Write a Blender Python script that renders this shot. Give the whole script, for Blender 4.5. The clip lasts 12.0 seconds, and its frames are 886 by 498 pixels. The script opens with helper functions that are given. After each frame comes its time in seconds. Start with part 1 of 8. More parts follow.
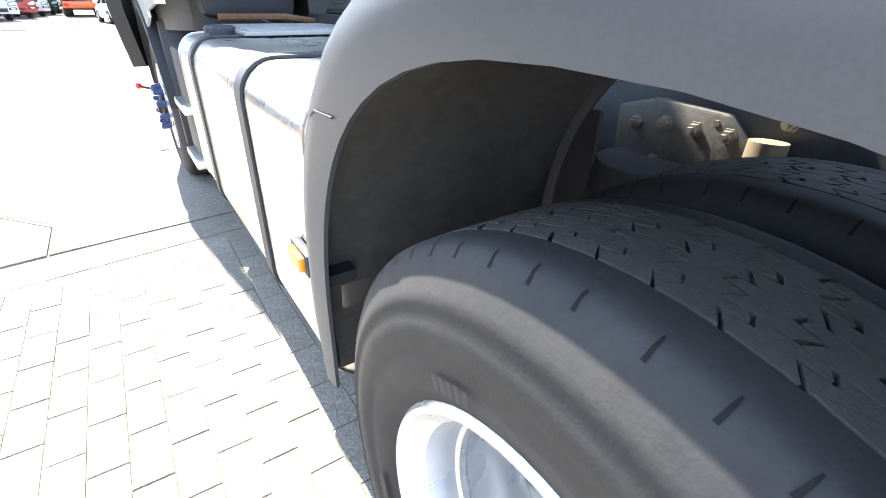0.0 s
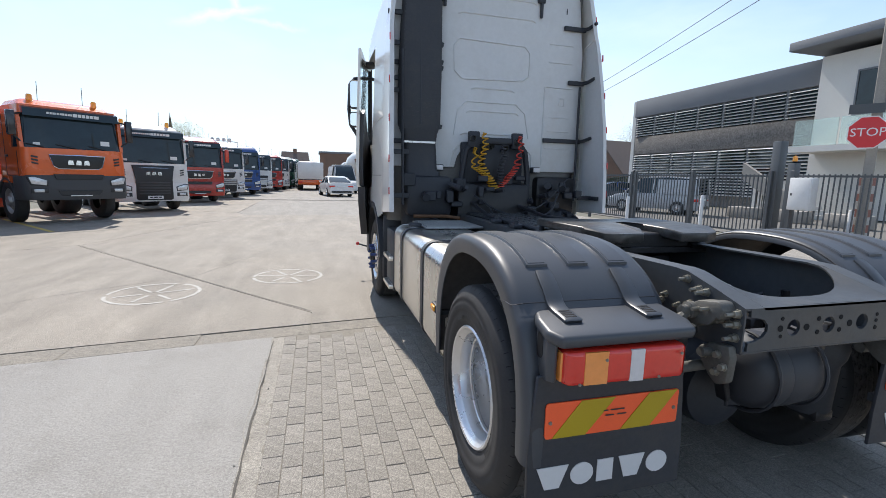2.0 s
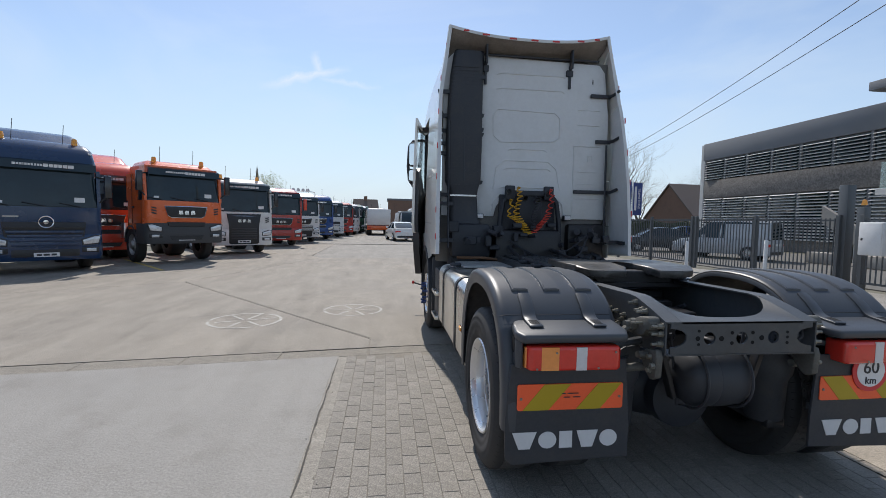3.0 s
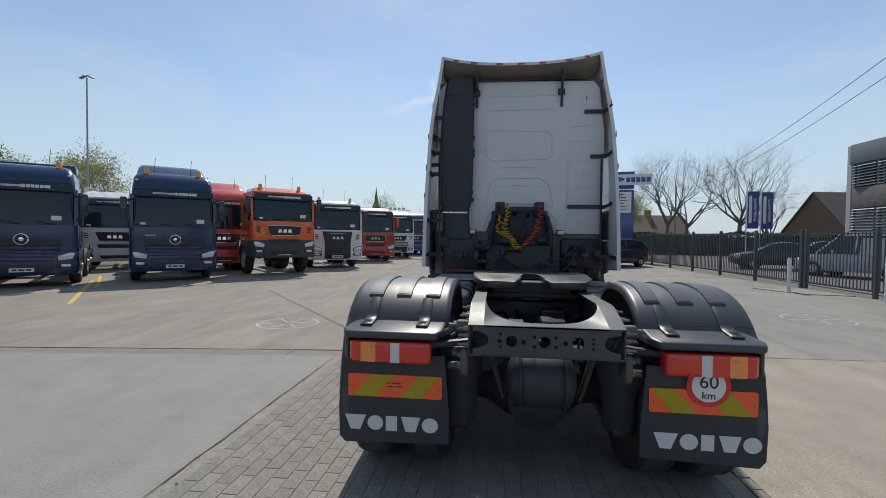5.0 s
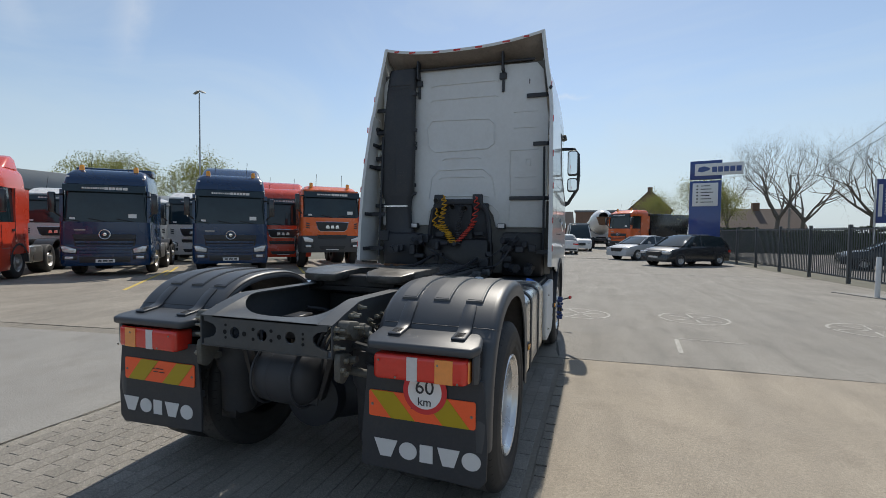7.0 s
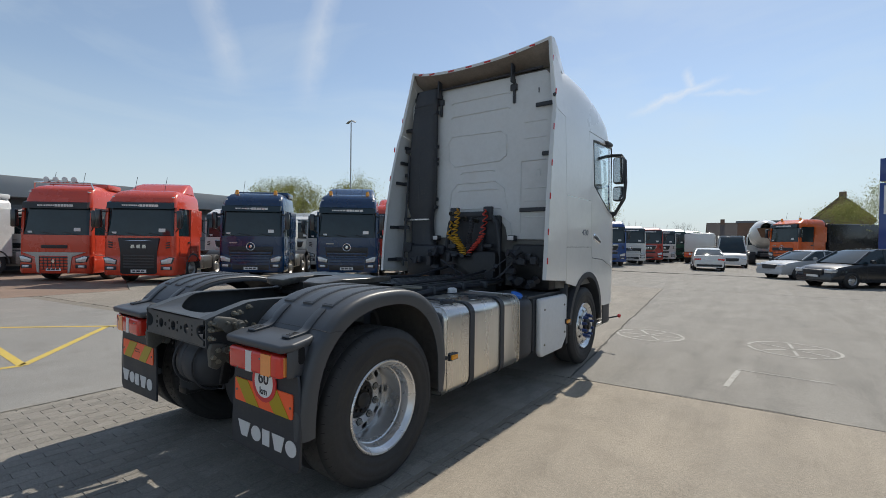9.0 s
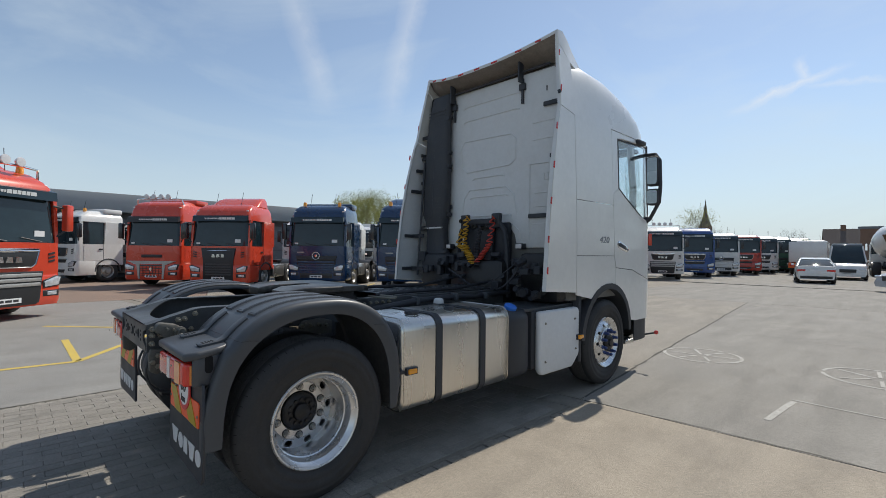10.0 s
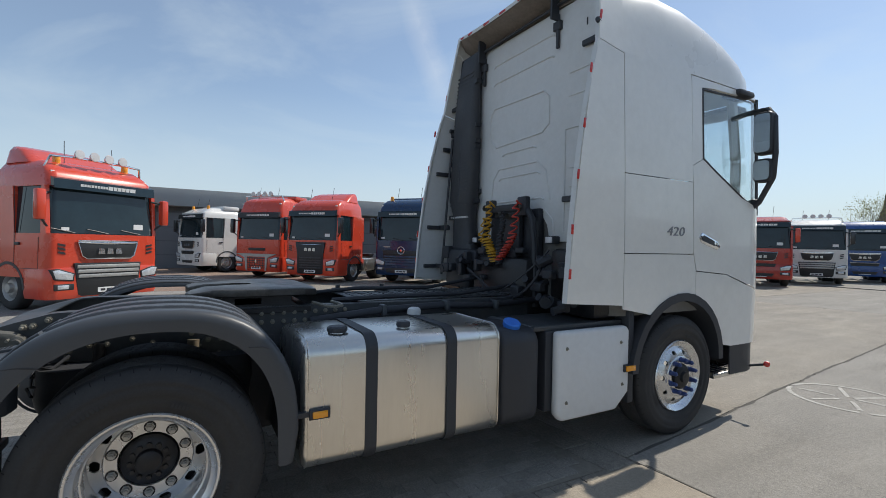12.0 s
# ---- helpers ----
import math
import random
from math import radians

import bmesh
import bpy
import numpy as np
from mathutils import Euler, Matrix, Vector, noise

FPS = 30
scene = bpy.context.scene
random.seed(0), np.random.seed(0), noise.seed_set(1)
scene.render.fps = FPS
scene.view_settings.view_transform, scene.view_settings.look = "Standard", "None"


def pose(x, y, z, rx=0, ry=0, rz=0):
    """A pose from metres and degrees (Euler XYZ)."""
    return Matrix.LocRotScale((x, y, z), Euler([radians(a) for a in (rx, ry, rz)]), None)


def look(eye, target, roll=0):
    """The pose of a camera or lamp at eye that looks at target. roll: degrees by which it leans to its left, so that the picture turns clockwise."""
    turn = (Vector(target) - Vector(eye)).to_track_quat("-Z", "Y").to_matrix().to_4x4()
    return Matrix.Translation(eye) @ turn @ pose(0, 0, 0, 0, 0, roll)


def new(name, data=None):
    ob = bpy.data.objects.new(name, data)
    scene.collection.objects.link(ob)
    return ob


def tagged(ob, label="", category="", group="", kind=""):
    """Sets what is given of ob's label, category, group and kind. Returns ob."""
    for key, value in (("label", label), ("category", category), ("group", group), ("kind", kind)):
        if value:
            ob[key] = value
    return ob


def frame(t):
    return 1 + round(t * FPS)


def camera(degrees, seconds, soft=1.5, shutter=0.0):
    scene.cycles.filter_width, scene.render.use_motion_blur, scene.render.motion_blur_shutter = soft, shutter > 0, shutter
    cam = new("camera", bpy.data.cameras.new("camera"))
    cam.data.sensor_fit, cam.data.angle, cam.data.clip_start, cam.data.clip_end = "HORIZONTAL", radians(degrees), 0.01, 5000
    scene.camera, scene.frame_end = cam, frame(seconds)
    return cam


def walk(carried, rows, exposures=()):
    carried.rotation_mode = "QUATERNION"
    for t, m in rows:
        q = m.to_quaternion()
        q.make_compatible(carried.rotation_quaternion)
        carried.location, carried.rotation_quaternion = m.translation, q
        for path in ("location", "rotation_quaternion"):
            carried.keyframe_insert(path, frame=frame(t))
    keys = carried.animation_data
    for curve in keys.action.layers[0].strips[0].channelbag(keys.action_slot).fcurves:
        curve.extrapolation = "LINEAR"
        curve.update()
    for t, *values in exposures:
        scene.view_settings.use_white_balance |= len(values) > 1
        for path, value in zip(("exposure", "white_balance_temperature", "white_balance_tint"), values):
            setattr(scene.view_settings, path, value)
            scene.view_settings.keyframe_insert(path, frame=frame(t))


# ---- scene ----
cam = camera(88.5, 12.0, soft=0.6)
# seconds, eye, target, roll; x to the lorry's right, y along it from the rear axle, z up
PATH = [
    (0, (-1.454, -0.151, 1.208), (-0.467, 1.307, 0.258), 0.9),
    (0.2, (-1.548, -0.337, 1.301), (-0.596, 1.17, 0.394), 1.9),
    (0.5, (-1.65, -0.571, 1.348), (-0.748, 1.02, 0.538), 1.7),
    (1, (-1.712, -1.001, 1.443), (-0.914, 0.708, 0.779), 1.5),
    (1.5, (-1.876, -1.502, 1.482), (-1.208, 0.319, 0.998), 1.4),
    (2, (-1.949, -2.014, 1.543), (-1.415, -0.112, 1.233), 1.4),
    (2.5, (-1.932, -2.476, 1.586), (-1.502, -0.532, 1.397), 1.3),
    (3, (-1.857, -2.869, 1.582), (-1.599, -0.89, 1.46), 1.1),
    (3.2, (-1.788, -3.016, 1.586), (-1.585, -1.029, 1.49), 1.1),
    (4.8, (-0.474, -3.332, 1.573), (-0.674, -1.342, 1.518), 0.7),
    (5, (-0.277, -3.324, 1.594), (-0.513, -1.339, 1.536), 0.7),
    (5.5, (0.216, -3.151, 1.593), (-0.136, -1.183, 1.529), 0.7),
    (6, (0.662, -3.028, 1.58), (0.181, -1.089, 1.504), 0.6),
    (6.5, (1.145, -2.945, 1.589), (0.613, -1.019, 1.495), 0.6),
    (6.7, (1.375, -2.865, 1.58), (0.811, -0.948, 1.495), 0.6),
    (8.3, (2.748, -2.508, 1.601), (1.74, -0.782, 1.525), 0.8),
    (8.5, (2.894, -2.414, 1.568), (1.827, -0.724, 1.507), 0.8),
    (9, (3.262, -2.151, 1.583), (2.08, -0.538, 1.557), 0.7),
    (9.5, (3.561, -1.749, 1.603), (2.246, -0.243, 1.602), 0.6),
    (10, (3.838, -1.397, 1.582), (2.391, -0.017, 1.594), 0.6),
    (10.5, (3.997, -0.988, 1.555), (2.467, 0.299, 1.589), 0.6),
    (11, (4.067, -0.539, 1.584), (2.48, 0.677, 1.639), 0.8),
    (11.5, (3.977, -0.104, 1.601), (2.342, 1.047, 1.644), 1.0),
    (12, (3.613, 0.17, 1.585), (1.87, 1.15, 1.571), 1.1),
]
walk(cam, [(t, look(eye, target, roll)) for t, eye, target, roll in PATH],
     exposures=[(0, 2.75, 6750, 10), (0.5, 1.85, 7050, 10), (1.0, 1.34, 6950, 11), (1.5, 1.0, 6650, 11), (2.0, 0.68, 6500, 12), (2.5, 0.38, 6350, 12), (3.0, 0.17, 6450, 12), (5.0, -0.05, 6500, 9), (6.5, -0.02, 6650, 9), (8.5, 0.02, 6750, 9), (10.0, 0.03, 6650, 9), (12.0, 0.08, 6600, 9)])

# ---- sky and sun ----
SUN_ELEVATION, SUN_AZIMUTH = radians(50), radians(-5)  # azimuth from +y towards +x
world = bpy.data.worlds.new("sky")
scene.world = world
world.use_nodes = True
wn, wl = world.node_tree.nodes, world.node_tree.links
wn.clear()
w_out = wn.new("ShaderNodeOutputWorld")
w_bg = wn.new("ShaderNodeBackground")
w_sky = wn.new("ShaderNodeTexSky")
w_sky.sky_type = "NISHITA"
w_sky.sun_disc = False
w_sky.sun_elevation = SUN_ELEVATION
w_sky.sun_rotation = SUN_AZIMUTH
w_sky.air_density, w_sky.dust_density, w_sky.ozone_density = 1.0, 0.25, 1.6
w_bg.inputs["Strength"].default_value = 0.125
w_geo = wn.new("ShaderNodeTexCoord")
w_map = wn.new("ShaderNodeMapping")
w_map.inputs["Scale"].default_value = (1.1, 1.1, 3.2)
w_map.inputs["Rotation"].default_value = (0.35, 0.2, 0.5)
w_noise = wn.new("ShaderNodeTexNoise")
w_noise.inputs["Scale"].default_value = 1.7
w_noise.inputs["Detail"].default_value = 7
w_noise.inputs["Roughness"].default_value = 0.55
w_noise.inputs["Distortion"].default_value = 0.9
w_ramp = wn.new("ShaderNodeValToRGB")
w_ramp.color_ramp.elements[0].position = 0.46
w_ramp.color_ramp.elements[1].position = 0.8
w_ramp.color_ramp.elements[0].color = (0.12, 0.12, 0.12, 1)
w_ramp.color_ramp.elements[1].color = (0.5, 0.5, 0.5, 1)
w_mix = wn.new("ShaderNodeMixRGB")
w_mix.inputs[2].default_value = (5.3, 6.1, 6.6, 1)
wl.new(w_geo.outputs["Generated"], w_map.inputs["Vector"])
wl.new(w_map.outputs["Vector"], w_noise.inputs["Vector"])
wl.new(w_noise.outputs["Fac"], w_ramp.inputs["Fac"])
wl.new(w_ramp.outputs["Color"], w_mix.inputs[0])
wl.new(w_sky.outputs["Color"], w_mix.inputs[1])


def w_math(op, a, b=None, clamp=False):
    node = wn.new("ShaderNodeMath")
    node.operation, node.use_clamp = op, clamp
    for k, v in enumerate((a, b)):
        if v is None:
            continue
        if isinstance(v, (int, float)):
            node.inputs[k].default_value = v
        else:
            wl.new(v, node.inputs[k])
    return node.outputs[0]


def w_dot(v):
    node = wn.new("ShaderNodeVectorMath")
    node.operation = "DOT_PRODUCT"
    wl.new(w_geo.outputs["Generated"], node.inputs[0])
    node.inputs[1].default_value = v
    return node.outputs["Value"]


def w_trail(a, b, width, noise):
    """A cloud streak along the great circle from a to b."""
    a, b = Vector(a).normalized(), Vector(b).normalized()
    c, n = (a + b).normalized(), a.cross(b).normalized()
    along = (b - a).normalized()
    half = (b - a).length / 2
    wave = w_math("MULTIPLY_ADD", noise, 0.05)
    wave.node.inputs[2].default_value = -0.026
    off = w_math("ABSOLUTE", w_math("ADD", w_dot(n), wave))
    across = w_math("SUBTRACT", 1.0, w_math("DIVIDE", off, width), True)
    ends = w_math("SUBTRACT", 1.6, w_math("DIVIDE", w_math("ABSOLUTE", w_dot(along)), half), True)
    front = w_math("GREATER_THAN", w_dot(c), 0.5)
    return w_math("MULTIPLY", w_math("MULTIPLY", across, ends), front)


streak = wn.new("ShaderNodeTexNoise")
streak.inputs["Scale"].default_value = 9.0
streak.inputs["Detail"].default_value = 6
streak.inputs["Roughness"].default_value = 0.65
wl.new(w_geo.outputs["Generated"], streak.inputs["Vector"])
s_noise = streak.outputs["Fac"]
trails = [w_math("MULTIPLY", w_trail(a, b, wd, s_noise), amount) for a, b, wd, amount in (
    ((-0.80, 0.375, 0.47), (-0.83, 0.455, 0.32), 0.034, 0.34), ((-0.66, 0.555, 0.51), (-0.757, 0.57, 0.32), 0.030, 0.34),
    ((-0.215, 0.94, 0.266), (-0.10, 0.948, 0.300), 0.010, 0.75), ((-0.133, 0.944, 0.322), (-0.125, 0.945, 0.288), 0.012, 0.7), ((-0.12, 0.95, 0.282), (-0.03, 0.96, 0.272), 0.007, 0.4))]
total = trails[0]
for t in trails[1:]:
    total = w_math("MAXIMUM", total, t)
rag = w_math("MULTIPLY", total, w_math("MULTIPLY_ADD", s_noise, 1.6), True)
rag.node.inputs[1].links[0].from_node.inputs[2].default_value = -0.1
w_cloud = wn.new("ShaderNodeMixRGB")
w_cloud.inputs[2].default_value = (6.6, 6.8, 7.1, 1)
wl.new(rag, w_cloud.inputs[0])
wl.new(w_mix.outputs["Color"], w_cloud.inputs[1])
# haze: the sky's own glare close to the horizon is veiled to an even pale blue
low = w_math("SUBTRACT", 1.0, w_math("DIVIDE", w_math("ABSOLUTE", w_dot((0, 0, 1))), 0.30), True)
w_haze = wn.new("ShaderNodeMixRGB")
w_haze.inputs[2].default_value = (4.1, 4.95, 5.72, 1)
wl.new(w_math("MULTIPLY", low, 0.9), w_haze.inputs[0])
wl.new(w_cloud.outputs["Color"], w_haze.inputs[1])
wl.new(w_haze.outputs["Color"], w_bg.inputs["Color"])
wl.new(w_bg.outputs["Background"], w_out.inputs["Surface"])
sun = new("sun", bpy.data.lights.new("sun", "SUN"))
sun.data.energy, sun.data.angle, sun.data.color = 3.9, radians(0.6), (1.0, 0.95, 0.87)
sun_way = Vector((math.sin(SUN_AZIMUTH) * math.cos(SUN_ELEVATION), math.cos(SUN_AZIMUTH) * math.cos(SUN_ELEVATION), math.sin(SUN_ELEVATION)))
sun.matrix_world = look(sun_way * 50, (0, 0, 0))

# ---- materials ----
def material(name, colour, rough=0.5, metal=0.0, vary=0.12, grain=40.0, patch=1.6, bump=0.0, bump_scale=None, rough_vary=0.1, stretch=(1, 1, 1), coat=0.0, island=0.0, dirt=None, dirt_amount=0.0, per_object=0.0, spec=0.5, speck=0.0, speck_scale=260.0, streak=0.0):
    """A surface with variation at two scales, in metres of the object's own space."""
    m = bpy.data.materials.new(name)
    m.use_nodes = True
    n, l = m.node_tree.nodes, m.node_tree.links
    b = n["Principled BSDF"]
    b.inputs["Metallic"].default_value = metal
    b.inputs["Coat Weight"].default_value = coat
    b.inputs["Coat Roughness"].default_value = 0.06
    b.inputs["Specular IOR Level"].default_value = spec
    tc = n.new("ShaderNodeTexCoord")
    mp = n.new("ShaderNodeMapping")
    mp.inputs["Scale"].default_value = stretch
    l.new(tc.outputs["Object"], mp.inputs["Vector"])
    big, fine = n.new("ShaderNodeTexNoise"), n.new("ShaderNodeTexNoise")
    for node, scale, detail in ((big, patch, 5), (fine, grain, 6)):
        node.inputs["Scale"].default_value = scale
        node.inputs["Detail"].default_value = detail
        node.inputs["Roughness"].default_value = 0.62
        l.new(mp.outputs["Vector"], node.inputs["Vector"])
    add = n.new("ShaderNodeMath")
    add.operation = "ADD"
    l.new(big.outputs["Fac"], add.inputs[0])
    l.new(fine.outputs["Fac"], add.inputs[1])
    value = add.outputs[0]
    for amount, node, socket in ((island, "ShaderNodeNewGeometry", "Random Per Island"), (per_object, "ShaderNodeObjectInfo", "Random")):
        if amount:
            src = n.new(node)
            mul = n.new("ShaderNodeMath")
            mul.operation = "MULTIPLY_ADD"
            l.new(src.outputs[socket], mul.inputs[0])
            mul.inputs[1].default_value = amount
            l.new(value, mul.inputs[2])
            value = mul.outputs[0]
    rng = n.new("ShaderNodeMapRange")
    top = (island + per_object) / 1.0
    rng.inputs["From Min"].default_value, rng.inputs["From Max"].default_value = 0.62, 1.38 + top
    rng.inputs["To Min"].default_value, rng.inputs["To Max"].default_value = 1 - vary, 1 + vary
    l.new(value, rng.inputs["Value"])
    vm = n.new("ShaderNodeVectorMath")
    vm.operation = "SCALE"
    vm.inputs[0].default_value = colour
    l.new(rng.outputs["Result"], vm.inputs["Scale"])
    col = vm.outputs["Vector"]
    if dirt:
        spot = n.new("ShaderNodeTexNoise")
        spot.inputs["Scale"].default_value = patch * 2.3
        spot.inputs["Detail"].default_value = 8
        spot.inputs["Roughness"].default_value = 0.7
        l.new(mp.outputs["Vector"], spot.inputs["Vector"])
        rr = n.new("ShaderNodeMapRange")
        rr.inputs["From Min"].default_value, rr.inputs["From Max"].default_value = 0.5, 0.75
        rr.inputs["To Max"].default_value = dirt_amount
        l.new(spot.outputs["Fac"], rr.inputs["Value"])
        mx = n.new("ShaderNodeMixRGB")
        mx.inputs[2].default_value = (*dirt, 1)
        l.new(rr.outputs["Result"], mx.inputs[0])
        l.new(col, mx.inputs[1])
        col = mx.outputs["Color"]
    if streak:
        # long faint marks left by tyres
        sm = n.new("ShaderNodeMapping")
        sm.inputs["Scale"].default_value = (1.8, 0.35, 1.0)
        sm.inputs["Rotation"].default_value = (0, 0, 0.45)
        l.new(tc.outputs["Object"], sm.inputs["Vector"])
        sn = n.new("ShaderNodeTexNoise")
        sn.inputs["Scale"].default_value = 1.6
        sn.inputs["Detail"].default_value = 5
        sn.inputs["Distortion"].default_value = 0.6
        l.new(sm.outputs["Vector"], sn.inputs["Vector"])
        sr = n.new("ShaderNodeMapRange")
        sr.inputs["From Min"].default_value, sr.inputs["From Max"].default_value = 0.35, 0.68
        sr.inputs["To Min"].default_value, sr.inputs["To Max"].default_value = 1 + streak * 0.5, 1 - streak
        l.new(sn.outputs["Fac"], sr.inputs["Value"])
        sc = n.new("ShaderNodeVectorMath")
        sc.operation = "SCALE"
        l.new(col, sc.inputs[0])
        l.new(sr.outputs["Result"], sc.inputs["Scale"])
        col = sc.outputs["Vector"]
    if speck:
        # grains of sand and stone, with darker pits
        for scale, amount in ((speck_scale, speck), (speck_scale * 0.36, speck * 0.5)):
            pn = n.new("ShaderNodeTexNoise")
            pn.inputs["Scale"].default_value = scale
            pn.inputs["Detail"].default_value = 2
            pn.inputs["Roughness"].default_value = 0.75
            l.new(tc.outputs["Object"], pn.inputs["Vector"])
            pr = n.new("ShaderNodeMapRange")
            pr.inputs["From Min"].default_value, pr.inputs["From Max"].default_value = 0.34, 0.66
            pr.inputs["To Min"].default_value, pr.inputs["To Max"].default_value = 1 - amount, 1 + amount
            l.new(pn.outputs["Fac"], pr.inputs["Value"])
            ps = n.new("ShaderNodeVectorMath")
            ps.operation = "SCALE"
            l.new(col, ps.inputs[0])
            l.new(pr.outputs["Result"], ps.inputs["Scale"])
            col = ps.outputs["Vector"]
    l.new(col, b.inputs["Base Color"])
    rv = n.new("ShaderNodeMapRange")
    rv.inputs["From Min"].default_value, rv.inputs["From Max"].default_value = 0.3, 0.7
    rv.inputs["To Min"].default_value, rv.inputs["To Max"].default_value = max(0.02, rough - rough_vary), min(1, rough + rough_vary)
    l.new(big.outputs["Fac"], rv.inputs["Value"])
    l.new(rv.outputs["Result"], b.inputs["Roughness"])
    if bump:
        src = fine.outputs["Fac"]
        if bump_scale:
            extra = n.new("ShaderNodeTexNoise")
            extra.inputs["Scale"].default_value = bump_scale
            extra.inputs["Detail"].default_value = 4
            l.new(mp.outputs["Vector"], extra.inputs["Vector"])
            src = extra.outputs["Fac"]
        bp = n.new("ShaderNodeBump")
        bp.inputs["Strength"].default_value = 1.0
        bp.inputs["Distance"].default_value = bump
        l.new(src, bp.inputs["Height"])
        l.new(bp.outputs["Normal"], b.inputs["Normal"])
    return m


def glass_material(name, colour, rough=0.02, see=0.0):
    """Dark or clear window glass."""
    m = material(name, colour, rough, 0.0, vary=0.1, rough_vary=0.015, coat=0.6)
    m.node_tree.nodes["Principled BSDF"].inputs["Transmission Weight"].default_value = see
    m.node_tree.nodes["Principled BSDF"].inputs["IOR"].default_value = 1.3 if see else 1.5
    return m


def paint(name, colour, rough=0.3, vary=0.05, coat=0.7):
    return material(name, colour, rough, 0.0, vary=vary, grain=14, patch=0.8, coat=coat, rough_vary=0.06, bump=0.0006, bump_scale=3.0, dirt=(colour[0] * 0.6 + 0.006, colour[1] * 0.6 + 0.006, colour[2] * 0.58 + 0.004), dirt_amount=0.2)


M = {}
M["yard"] = material("worn_yard_concrete", (0.256, 0.230, 0.193), 0.88, vary=0.32, grain=30, patch=0.55, bump=0.005, bump_scale=90, dirt=(0.155, 0.138, 0.116), dirt_amount=0.55, speck=0.42, speck_scale=150, streak=0.14)
M["yard_grey"] = material("grey_yard_concrete", (0.240, 0.224, 0.198), 0.88, vary=0.28, grain=30, patch=0.5, bump=0.004, bump_scale=90, dirt=(0.155, 0.142, 0.125), dirt_amount=0.5, speck=0.38, speck_scale=150, streak=0.14)
M["slab"] = material("smooth_pale_concrete", (0.243, 0.233, 0.214), 0.8, vary=0.22, grain=40, patch=0.9, bump=0.004, bump_scale=70, dirt=(0.18, 0.168, 0.15), dirt_amount=0.7, speck=0.34, speck_scale=170, streak=0.06)
M["tan"] = material("tan_concrete", (0.315, 0.272, 0.215), 0.88, vary=0.26, grain=35, patch=0.9, bump=0.004, bump_scale=110, dirt=(0.19, 0.162, 0.127), dirt_amount=0.55, speck=0.38, speck_scale=170, streak=0.1)
M["red_tar"] = material("reddish_tarmac", (0.24, 0.17, 0.13), 0.9, vary=0.22, grain=60, patch=0.4, bump=0.003, bump_scale=110, speck=0.35, speck_scale=120, streak=0.12)
M["gutter"] = material("gutter_concrete", (0.215, 0.195, 0.163), 0.9, vary=0.3, grain=30, patch=2.5, bump=0.008, bump_scale=40, dirt=(0.12, 0.108, 0.09), dirt_amount=0.6, speck=0.4)
M["mortar"] = material("pale_mortar", (0.265, 0.245, 0.21), 0.9, vary=0.3, grain=30, patch=3, bump=0.006, bump_scale=60, dirt=(0.15, 0.136, 0.114), dirt_amount=0.6, speck=0.4)
M["soil"] = material("joint_dirt", (0.20, 0.18, 0.148), 0.95, vary=0.3, grain=30, patch=1.0, bump=0.006)
M["paver"] = material("grey_paving_block", (0.232, 0.214, 0.186), 0.9, vary=0.26, grain=70, patch=1.2, bump=0.003, bump_scale=130, per_object=0.5, dirt=(0.15, 0.136, 0.116), dirt_amount=0.65, speck=0.36, speck_scale=200)
M["paver_far"] = material("grey_paving_block_joined", (0.232, 0.214, 0.186), 0.9, vary=0.26, grain=70, patch=1.2, bump=0.003, bump_scale=130, island=0.5, dirt=(0.15, 0.136, 0.116), dirt_amount=0.65, speck=0.36, speck_scale=200)
M["street"] = material("street_asphalt", (0.12, 0.115, 0.105), 0.9, vary=0.2, grain=40, patch=0.3, bump=0.004)
M["field"] = material("far_ground", (0.13, 0.125, 0.095), 0.95, vary=0.3, grain=3, patch=0.1)
M["road_paint"] = material("worn_white_road_paint", (0.40, 0.385, 0.35), 0.85, vary=0.3, grain=60, patch=6, dirt=(0.25, 0.225, 0.19), dirt_amount=1.0, speck=0.4)
M["yellow_paint"] = material("worn_yellow_road_paint", (0.55, 0.40, 0.08), 0.8, vary=0.2, grain=60, patch=6, dirt=(0.33, 0.29, 0.2), dirt_amount=0.8)
M["white"] = paint("white_cab_paint", (0.76, 0.75, 0.71), 0.32)
M["white_grp"] = material("dull_white_panel", (0.64, 0.645, 0.64), 0.55, vary=0.06, grain=20, patch=1.2, bump=0.0008, bump_scale=6, dirt=(0.45, 0.42, 0.37), dirt_amount=0.22)
M["under"] = material("raw_grey_underside", (0.23, 0.20, 0.175), 0.85, vary=0.25, grain=30, patch=2.0, bump=0.002, dirt=(0.12, 0.10, 0.085), dirt_amount=0.5)
M["black"] = material("black_textured_plastic", (0.031, 0.034, 0.041), 0.55, vary=0.2, grain=400, patch=2.0, bump=0.0001, bump_scale=700, rough_vary=0.12)
M["fender"] = material("dark_grey_fender_plastic", (0.053, 0.058, 0.066), 0.42, vary=0.15, grain=300, patch=1.6, bump=0.00006, bump_scale=700, rough_vary=0.07, dirt=(0.06, 0.06, 0.058), dirt_amount=0.3)
M["flap"] = material("black_rubber_flap", (0.034, 0.036, 0.042), 0.6, vary=0.2, grain=60, patch=3, bump=0.0008, dirt=(0.06, 0.056, 0.05), dirt_amount=0.6)
# base colour lifted to stand in for lens flare, with dust blotches over it
M["liner"] = material("dusty_flare_lifted_liner", (0.085, 0.078, 0.074), 0.8, vary=0.35, grain=30, patch=3.5, bump=0.001, dirt=(0.13, 0.115, 0.098), dirt_amount=0.7)
